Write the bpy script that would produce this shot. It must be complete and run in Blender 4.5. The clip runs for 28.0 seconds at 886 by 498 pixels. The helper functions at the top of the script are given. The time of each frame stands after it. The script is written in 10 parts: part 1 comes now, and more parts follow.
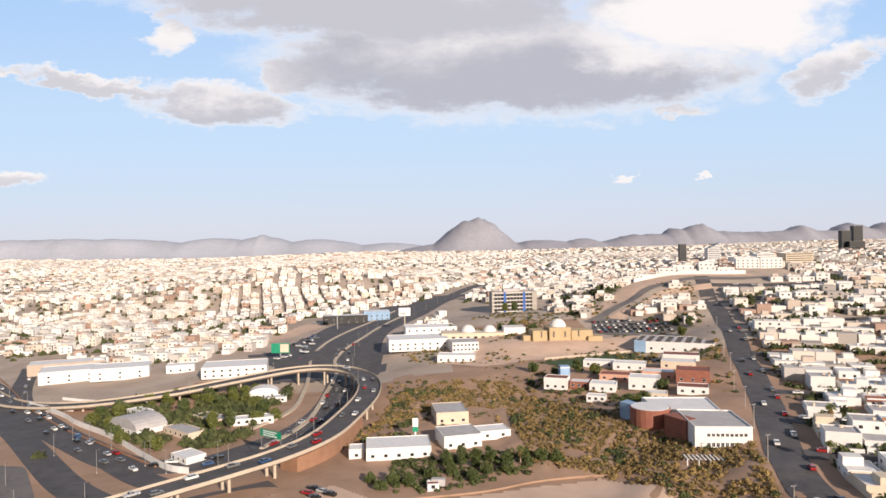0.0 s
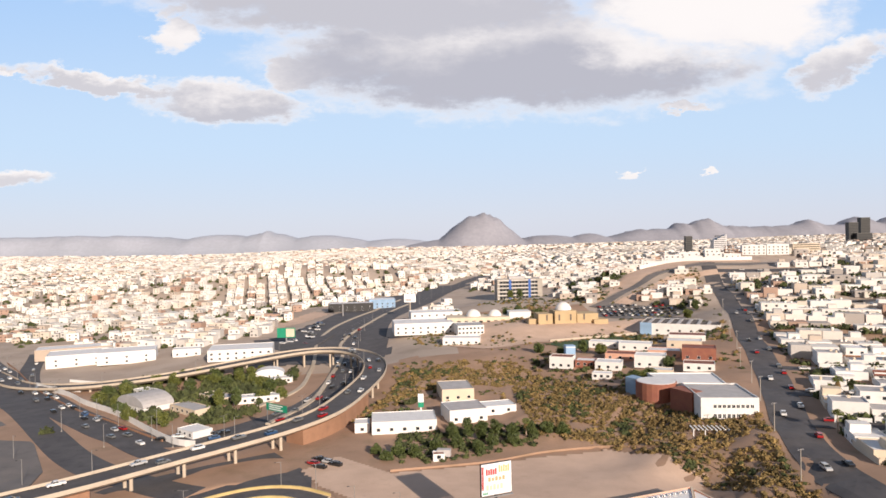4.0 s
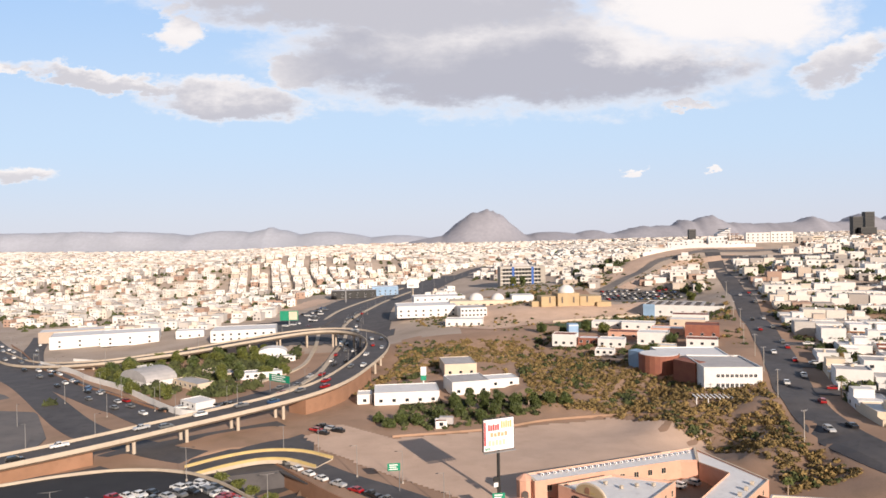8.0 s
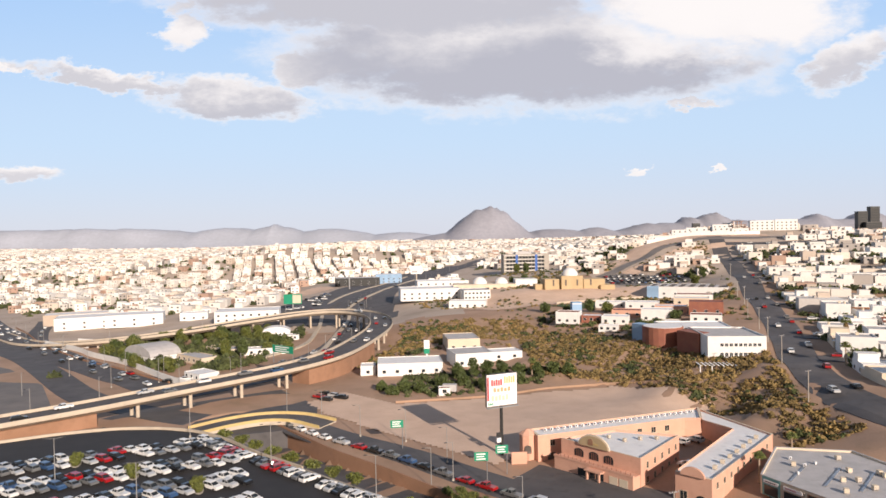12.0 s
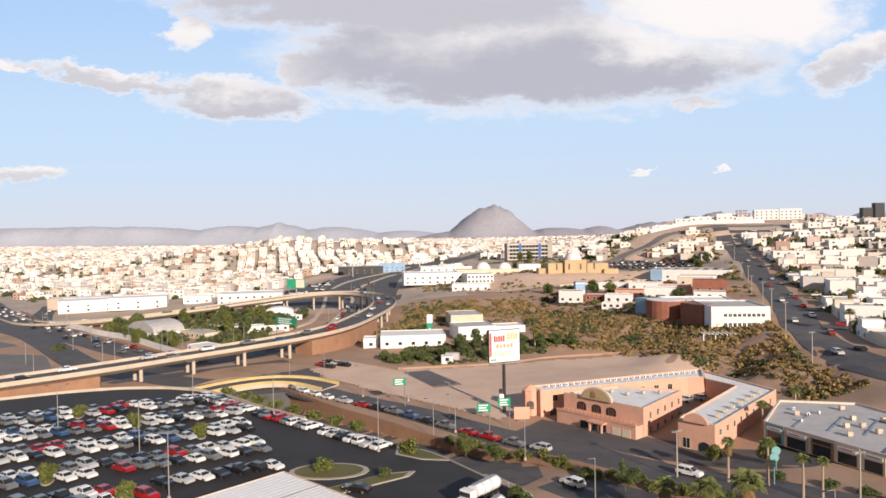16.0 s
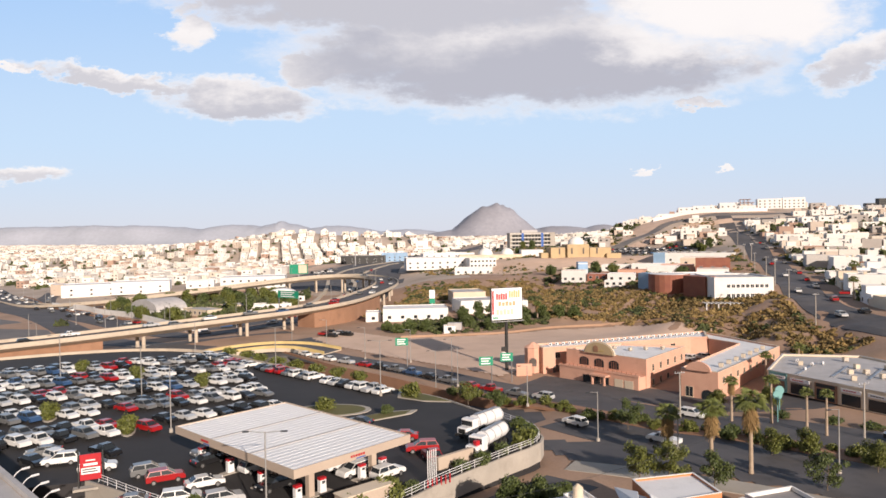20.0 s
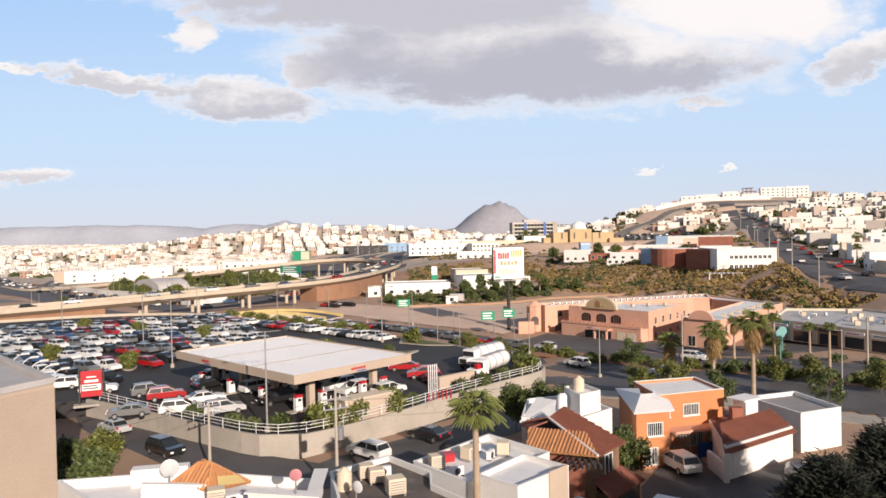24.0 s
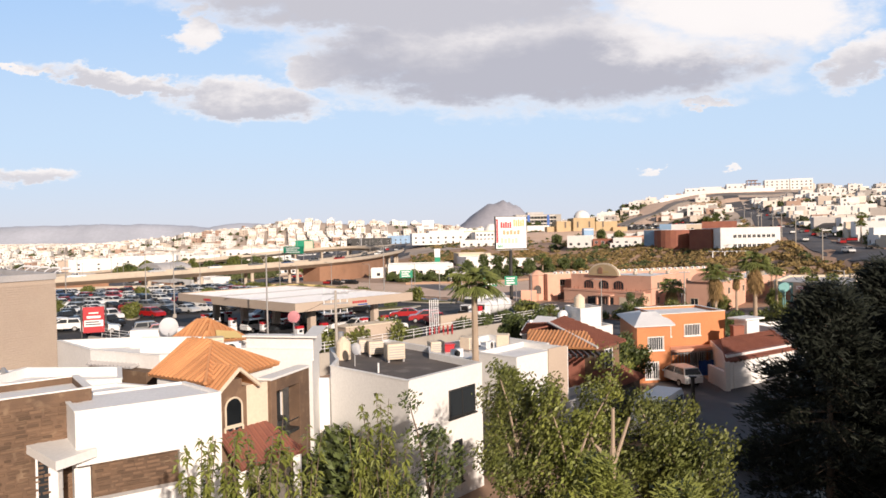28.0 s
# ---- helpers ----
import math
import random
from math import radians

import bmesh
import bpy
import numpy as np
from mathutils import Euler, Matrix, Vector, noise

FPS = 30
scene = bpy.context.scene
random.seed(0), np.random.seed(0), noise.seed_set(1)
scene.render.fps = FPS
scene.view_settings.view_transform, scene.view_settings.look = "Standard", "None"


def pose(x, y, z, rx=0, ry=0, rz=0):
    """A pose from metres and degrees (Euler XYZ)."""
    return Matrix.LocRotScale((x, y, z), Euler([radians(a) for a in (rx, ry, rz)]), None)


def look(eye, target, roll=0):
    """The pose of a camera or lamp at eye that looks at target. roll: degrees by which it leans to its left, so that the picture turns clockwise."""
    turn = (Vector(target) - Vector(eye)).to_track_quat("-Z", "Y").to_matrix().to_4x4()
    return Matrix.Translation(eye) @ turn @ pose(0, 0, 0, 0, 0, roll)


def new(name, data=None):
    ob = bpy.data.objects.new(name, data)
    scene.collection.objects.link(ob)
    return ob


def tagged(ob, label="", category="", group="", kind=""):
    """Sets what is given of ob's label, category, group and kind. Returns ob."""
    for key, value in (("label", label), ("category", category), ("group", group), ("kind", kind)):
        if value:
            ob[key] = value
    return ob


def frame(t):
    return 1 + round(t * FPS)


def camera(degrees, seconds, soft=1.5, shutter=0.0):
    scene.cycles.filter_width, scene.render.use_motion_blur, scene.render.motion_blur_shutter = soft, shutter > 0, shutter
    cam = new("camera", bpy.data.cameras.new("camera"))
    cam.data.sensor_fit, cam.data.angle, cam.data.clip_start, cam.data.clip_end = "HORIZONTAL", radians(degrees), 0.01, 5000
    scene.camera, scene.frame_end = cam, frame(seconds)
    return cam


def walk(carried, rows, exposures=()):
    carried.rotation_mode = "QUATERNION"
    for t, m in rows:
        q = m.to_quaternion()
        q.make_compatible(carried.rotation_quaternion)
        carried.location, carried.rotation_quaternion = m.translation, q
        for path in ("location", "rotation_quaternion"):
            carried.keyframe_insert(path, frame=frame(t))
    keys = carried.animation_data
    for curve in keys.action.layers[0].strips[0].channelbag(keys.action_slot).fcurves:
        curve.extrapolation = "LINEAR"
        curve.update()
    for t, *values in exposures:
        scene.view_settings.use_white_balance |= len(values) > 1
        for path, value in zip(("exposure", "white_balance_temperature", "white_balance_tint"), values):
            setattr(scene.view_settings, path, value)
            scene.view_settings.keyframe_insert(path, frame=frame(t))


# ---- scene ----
# camera: a drone that sinks straight down, facing the same way all the time
cam = camera(65.5, 28.0, soft=1.6)
PATH = [  # seconds, x, y, z, pitch, yaw, roll
    (0, -0.67, 2.95, 83.65, -0.497, -1.911, -0.972),
    (1, -0.64, 3.02, 81.50, -0.553, -1.620, -1.127),
    (2, -0.62, 3.05, 79.22, -0.635, -1.542, -1.209),
    (3, -0.66, 3.02, 76.94, -0.712, -1.513, -1.204),
    (6, -0.67, 3.03, 69.06, -0.795, -1.317, -1.128),
    (7, -0.70, 3.09, 66.45, -0.872, -1.255, -1.111),
    (8, -0.73, 3.12, 63.69, -0.906, -1.198, -1.098),
    (9, -0.72, 3.11, 60.92, -0.930, -1.113, -1.090),
    (10, -0.73, 3.08, 58.16, -0.962, -1.030, -1.070),
    (11, -0.77, 3.05, 55.41, -0.985, -0.963, -1.065),
    (12, -0.80, 3.00, 52.69, -1.002, -0.888, -1.061),
    (15, -0.80, 2.93, 44.33, -1.009, -0.665, -1.016),
    (16, -0.79, 2.93, 41.58, -0.993, -0.592, -0.964),
    (17, -0.85, 2.93, 38.91, -0.985, -0.539, -0.930),
    (18, -0.90, 2.93, 36.25, -0.988, -0.474, -0.949),
    (19, -0.89, 2.97, 33.55, -0.994, -0.412, -0.987),
    (20, -0.87, 2.98, 30.95, -0.984, -0.371, -1.001),
    (21, -0.81, 2.98, 28.39, -0.985, -0.324, -1.020),
    (24, -0.77, 3.01, 20.70, -0.968, -0.135, -1.179),
    (25, -0.75, 3.03, 18.34, -0.961, -0.058, -1.210),
    (26, -0.71, 3.02, 16.16, -0.980, 0.011, -1.200),
    (27, -0.69, 2.96, 14.20, -0.975, 0.076, -1.150),
    (28, -0.65, 2.86, 12.96, -0.940, 0.163, -1.150),
]


def aim(x, y, z, pitch, yaw, roll):
    p, q = radians(pitch), radians(yaw)
    way = Vector((-math.sin(q) * math.cos(p), math.cos(q) * math.cos(p), math.sin(p)))
    return look((x, y, z), Vector((x, y, z)) + way, roll)


walk(cam, [(t, aim(*r)) for t, *r in PATH], exposures=[(0, 0.55, 6500, 12), (28, 0.55, 6500, 12)])

# ---- light: a low warm sun behind the camera, a hazy blue sky with clouds ----
SUN_WAY = Vector((-0.46, 1.0, -0.39)).normalized()      # the way the light travels
sun = new("sun", bpy.data.lights.new("sun", "SUN"))
sun.data.energy, sun.data.angle, sun.data.color = 4.3, radians(0.6), (1.0, 0.85, 0.71)
sun.matrix_world = look((0, 0, 200), Vector((0, 0, 200)) + SUN_WAY)

world = bpy.data.worlds.new("sky")
scene.world = world
world.use_nodes = True
wt = world.node_tree
wt.nodes.clear()


def wmath(op, a, b=None, c=None):
    n = wt.nodes.new("ShaderNodeMath")
    n.operation = op
    for i, v in enumerate((a, b, c)):
        if v is None:
            continue
        if isinstance(v, (int, float)):
            n.inputs[i].default_value = v
        else:
            wt.links.new(v, n.inputs[i])
    return n.outputs[0]


def wsmooth(v, lo, hi):
    n = wt.nodes.new("ShaderNodeMapRange")
    n.interpolation_type = "SMOOTHSTEP"
    wt.links.new(v, n.inputs[0])
    n.inputs[1].default_value, n.inputs[2].default_value = lo, hi
    return n.outputs[0]


def wmix(f, a, b):
    n = wt.nodes.new("ShaderNodeMix")
    n.data_type = "RGBA"
    wt.links.new(f, n.inputs[0])
    for s, v in ((n.inputs[6], a), (n.inputs[7], b)):
        if isinstance(v, tuple):
            s.default_value = (*v, 1)
        else:
            wt.links.new(v, s)
    return n.outputs[2]


sky = wt.nodes.new("ShaderNodeTexSky")
sky.sky_type, sky.sun_disc = "NISHITA", False
sky.sun_elevation, sky.sun_rotation = math.asin(-SUN_WAY.z), math.atan2(-SUN_WAY.x, -SUN_WAY.y)
sky.air_density, sky.dust_density, sky.ozone_density, sky.altitude = 1.0, 2.2, 1.0, 1400
coord = wt.nodes.new("ShaderNodeTexCoord").outputs["Generated"]
sep = wt.nodes.new("ShaderNodeSeparateXYZ")
wt.links.new(coord, sep.inputs[0])
far = wmath("MAXIMUM", wmath("ABSOLUTE", sep.outputs[1]), 0.08)
cu, cv = wmath("DIVIDE", sep.outputs[0], far), wmath("DIVIDE", sep.outputs[2], far)
flat = wt.nodes.new("ShaderNodeCombineXYZ")
wt.links.new(cu, flat.inputs[0]), wt.links.new(wmath("MULTIPLY", cv, 2.1), flat.inputs[1]), wt.links.new(wsmooth(sep.outputs[1], -0.1, 0.1), flat.inputs[2])


def wnoise(scale, detail, rough, shift=0.0):
    n = wt.nodes.new("ShaderNodeTexNoise")
    add = wt.nodes.new("ShaderNodeVectorMath")
    add.operation = "ADD"
    wt.links.new(flat.outputs[0], add.inputs[0])
    add.inputs[1].default_value = (shift, shift * 0.7, 0)
    wt.links.new(add.outputs[0], n.inputs["Vector"])
    n.inputs["Scale"].default_value, n.inputs["Detail"].default_value, n.inputs["Roughness"].default_value = scale, detail, rough
    return n.outputs[0]


n1, n2, n3 = wnoise(5.5, 8, 0.6), wnoise(17, 7, 0.6, 3.1), wnoise(6.0, 5, 0.5, 7.7)
ragged = wmath("ADD", wmath("MULTIPLY", wmath("SUBTRACT", n1, 0.5), 1.5), wmath("MULTIPLY", wmath("SUBTRACT", n2, 0.5), 1.1))
lumps = wmath("ADD", wmath("MULTIPLY", wmath("SUBTRACT", n3, 0.5), 2.2), wmath("MULTIPLY", wmath("SUBTRACT", n2, 0.5), 0.8))
banks, dim = None, None
# the cloud edges are drawn out into wisps
wu = wmath("ADD", wmath("MULTIPLY", wmath("SUBTRACT", wnoise(11, 7, 0.65, 1.3), 0.5), 0.16), wmath("MULTIPLY", wmath("SUBTRACT", wnoise(34, 5, 0.6, 5.3), 0.5), 0.03))
wv = wmath("ADD", wmath("MULTIPLY", wmath("SUBTRACT", wnoise(13, 7, 0.65, 9.9), 0.5), 0.065), wmath("MULTIPLY", wmath("SUBTRACT", wnoise(38, 5, 0.6, 2.2), 0.5), 0.022))
cu, cvw = wmath("ADD", cu, wu), wmath("ADD", cv, wv)


def bank(u0, v0, ru, rv, tilt):
    a, b = wmath("SUBTRACT", cu, u0), wmath("SUBTRACT", cvw, v0)
    b = wmath("SUBTRACT", b, wmath("MULTIPLY", a, tilt))
    a, b = wmath("DIVIDE", a, ru), wmath("DIVIDE", b, rv)
    return wmath("SUBTRACT", 1.0, wmath("ADD", wmath("MULTIPLY", a, a), wmath("MULTIPLY", b, b))), b


# middle (u, v), half sizes, tilt, how grey its underside is, and where between -1 and 1 the grey ends
for u0, v0, ru, rv, tilt, dull, up in ((0.145, 0.258, 0.40, 0.092, -0.02, 1.0, 0.45), (-0.07, 0.365, 0.40, 0.085, -0.03, 0.85, 0.5), (0.42, 0.335, 0.22, 0.09, 0.0, 0.3, -0.6), (-0.285, 0.203, 0.125, 0.034, -0.06, 0.85, 0.35),
                                  (-0.47, 0.238, 0.13, 0.016, -0.19, 0.7, 0.3), (-0.61, 0.256, 0.06, 0.006, -0.1, 0.1, 0.0), (-0.60, 0.101, 0.075, 0.017, 0.0, 0.6, 0.0), (0.61, 0.246, 0.075, 0.042, 0.35, 0.75, 0.2), (-0.18, 0.246, 0.06, 0.03, 0.0, 0.25, 0.0),
                                  (0.305, 0.090, 0.013, 0.008, 0.0, 0.1, 0.0), (0.407, 0.089, 0.013, 0.005, 0.0, 0.1, 0.0), (0.387, 0.188, 0.04, 0.008, 0.05, 0.3, 0.0), (-0.35, 0.31, 0.04, 0.035, 0.0, 0.15, -0.2)):
    p, b = bank(u0, v0, ru, rv, tilt)
    low = wsmooth(wmath("ADD", wmath("SUBTRACT", up, b), wmath("MULTIPLY", lumps, 0.7)), -0.6, 0.6)
    g = wmath("MULTIPLY", wmath("MULTIPLY", low, dull), wsmooth(p, -0.3, 0.6))
    banks = p if banks is None else wmath("MAXIMUM", banks, p)
    dim = g if dim is None else wmath("MAXIMUM", dim, g)
crest, b = bank(0.44, 0.325, 0.21, 0.085, 0.15)
dim = wmath("MULTIPLY", dim, wmath("SUBTRACT", 1.0, wmath("MULTIPLY", wsmooth(wmath("ADD", crest, wmath("MULTIPLY", lumps, 0.5)), -0.1, 0.7), 0.9)))
body = wmath("ADD", wmath("MULTIPLY", wmath("MAXIMUM", banks, -1.5), 1.25), wmath("MULTIPLY", ragged, 0.95))
cover = wmath("MULTIPLY", wsmooth(body, -0.25, 0.8), wsmooth(cv, 0.03, 0.07))
grey = wmath("MULTIPLY", dim, wsmooth(body, 0.05, 0.7))
cloud = wmix(grey, (11.6, 11.2, 11.0), (6.0, 6.1, 6.9))
blue = wmix(wsmooth(cv, -0.02, 0.16), (8.6, 8.9, 10.1), (7.2, 9.3, 11.7))
blue = wmix(wsmooth(cv, 0.12, 0.42), blue, (5.1, 7.8, 11.7))
# overhead, out of view, the sky is darkened to lower the fill light
blue = wmix(wsmooth(cv, 0.6, 1.6), blue, (1.0, 1.4, 2.1))
# the unseen sky behind the camera: warm in tone, dimmed to deepen the shadows
blue = wmix(wmath("MULTIPLY", wsmooth(wmath("MULTIPLY", sep.outputs[1], -1.0), 0.0, 0.7), 0.9), blue, (3.6, 2.8, 2.2))
clear = wmix(wmath("ADD", wmath("MULTIPLY", wsmooth(cv, 0.0, 0.3), 0.05), 0.87), sky.outputs[0], blue)
both = wmix(cover, clear, cloud)
back = wt.nodes.new("ShaderNodeBackground")
wt.links.new(both, back.inputs[0])
back.inputs[1].default_value = 0.058
out = wt.nodes.new("ShaderNodeOutputWorld")
wt.links.new(back.outputs[0], out.inputs[0])


# ---- materials ----
def material(name, colour, colour2=None, rough=0.8, scale=1.0, metal=0.0, bump=0.15, fine=12.0, vary=0.0, stain=0.0, stain_colour=(0.12, 0.10, 0.08), island=False, coat=0.0):
    """A surface with broad patches, fine grain, stains and a slight relief, in metres."""
    m = bpy.data.materials.new(name)
    m.use_nodes = True
    t = m.node_tree
    p = t.nodes["Principled BSDF"]
    tc = t.nodes.new("ShaderNodeTexCoord").outputs["Object"]

    def noise_at(s, detail=4):
        n = t.nodes.new("ShaderNodeTexNoise")
        n.inputs["Scale"].default_value, n.inputs["Detail"].default_value = s, detail
        t.links.new(tc, n.inputs["Vector"])
        return n.outputs[0]

    def mix(f, a, b):
        n = t.nodes.new("ShaderNodeMix")
        n.data_type = "RGBA"
        if isinstance(f, float):
            n.inputs[0].default_value = f
        else:
            t.links.new(f, n.inputs[0])
        for s, v in ((n.inputs[6], a), (n.inputs[7], b)):
            if isinstance(v, tuple):
                s.default_value = (*v, 1)
            else:
                t.links.new(v, s)
        return n.outputs[2]

    def ramp(v, lo, hi):
        n = t.nodes.new("ShaderNodeMapRange")
        t.links.new(v, n.inputs[0])
        n.inputs[1].default_value, n.inputs[2].default_value = lo, hi
        return n.outputs[0]

    c2 = colour2 or tuple(c * 0.82 for c in colour)
    broad, grain = noise_at(0.35 * scale), noise_at(fine * scale, 3)
    c = mix(ramp(broad, 0.35, 0.65), colour, c2)
    c = mix(ramp(grain, 0.2, 1.6), c, tuple(v * 0.7 for v in c2))
    if stain:
        s = noise_at(0.9 * scale, 6)
        n = t.nodes.new("ShaderNodeMath")
        n.operation = "MULTIPLY"
        t.links.new(ramp(s, 0.55, 0.75), n.inputs[0])
        n.inputs[1].default_value = stain
        c = mix(n.outputs[0], c, stain_colour)
    if vary:
        hs = t.nodes.new("ShaderNodeHueSaturation")
        src = t.nodes.new("ShaderNodeNewGeometry").outputs["Random Per Island"] if island else t.nodes.new("ShaderNodeObjectInfo").outputs["Random"]
        mr = t.nodes.new("ShaderNodeMapRange")
        t.links.new(src, mr.inputs[0])
        mr.inputs[3].default_value, mr.inputs[4].default_value = 1 - vary, 1 + vary * 0.4
        t.links.new(mr.outputs[0], hs.inputs["Value"])
        t.links.new(c, hs.inputs["Color"])
        c = hs.outputs[0]
    t.links.new(c, p.inputs["Base Color"])
    p.inputs["Roughness"].default_value, p.inputs["Metallic"].default_value = rough, metal
    p.inputs["Coat Weight"].default_value = coat
    if bump:
        b = t.nodes.new("ShaderNodeBump")
        b.inputs["Strength"].default_value, b.inputs["Distance"].default_value = bump, 0.02
        t.links.new(grain, b.inputs["Height"])
        t.links.new(b.outputs[0], p.inputs["Normal"])
    return m


def plain(name, colour, rough=0.5, metal=0.0, emit=0.0, glass=False):
    m = bpy.data.materials.new(name)
    m.use_nodes = True
    p = m.node_tree.nodes["Principled BSDF"]
    p.inputs["Base Color"].default_value = (*colour, 1)
    p.inputs["Roughness"].default_value, p.inputs["Metallic"].default_value = rough, metal
    return m


def palette(name, colours, rough=0.85, fine=3.0):
    """Plaster in one of several colours, one for each separate piece of the mesh."""
    m = bpy.data.materials.new(name)
    m.use_nodes = True
    t = m.node_tree
    p = t.nodes["Principled BSDF"]
    r = t.nodes.new("ShaderNodeValToRGB")
    r.color_ramp.interpolation = "CONSTANT"
    while len(r.color_ramp.elements) < len(colours):
        r.color_ramp.elements.new(0.5)
    for i, c in enumerate(colours):
        r.color_ramp.elements[i].position = i / len(colours)
        r.color_ramp.elements[i].color = (*c, 1)
    t.links.new(t.nodes.new("ShaderNodeNewGeometry").outputs["Random Per Island"], r.inputs[0])
    n = t.nodes.new("ShaderNodeTexNoise")
    n.inputs["Scale"].default_value, n.inputs["Detail"].default_value = fine, 5
    t.links.new(t.nodes.new("ShaderNodeTexCoord").outputs["Object"], n.inputs["Vector"])
    mx = t.nodes.new("ShaderNodeMix")
    mx.data_type, mx.blend_type = "RGBA", "MULTIPLY"
    mr = t.nodes.new("ShaderNodeMapRange")
    t.links.new(n.outputs[0], mr.inputs[0])
    mr.inputs[1].default_value, mr.inputs[2].default_value, mr.inputs[3].default_value, mr.inputs[4].default_value = 0.3, 0.7, 0.0, 0.6
    t.links.new(mr.outputs[0], mx.inputs[0])
    t.links.new(r.outputs[0], mx.inputs[6])
    mx.inputs[7].default_value = (0.72, 0.68, 0.62, 1)
    t.links.new(mx.outputs[2], p.inputs["Base Color"])
    p.inputs["Roughness"].default_value = rough
    return m


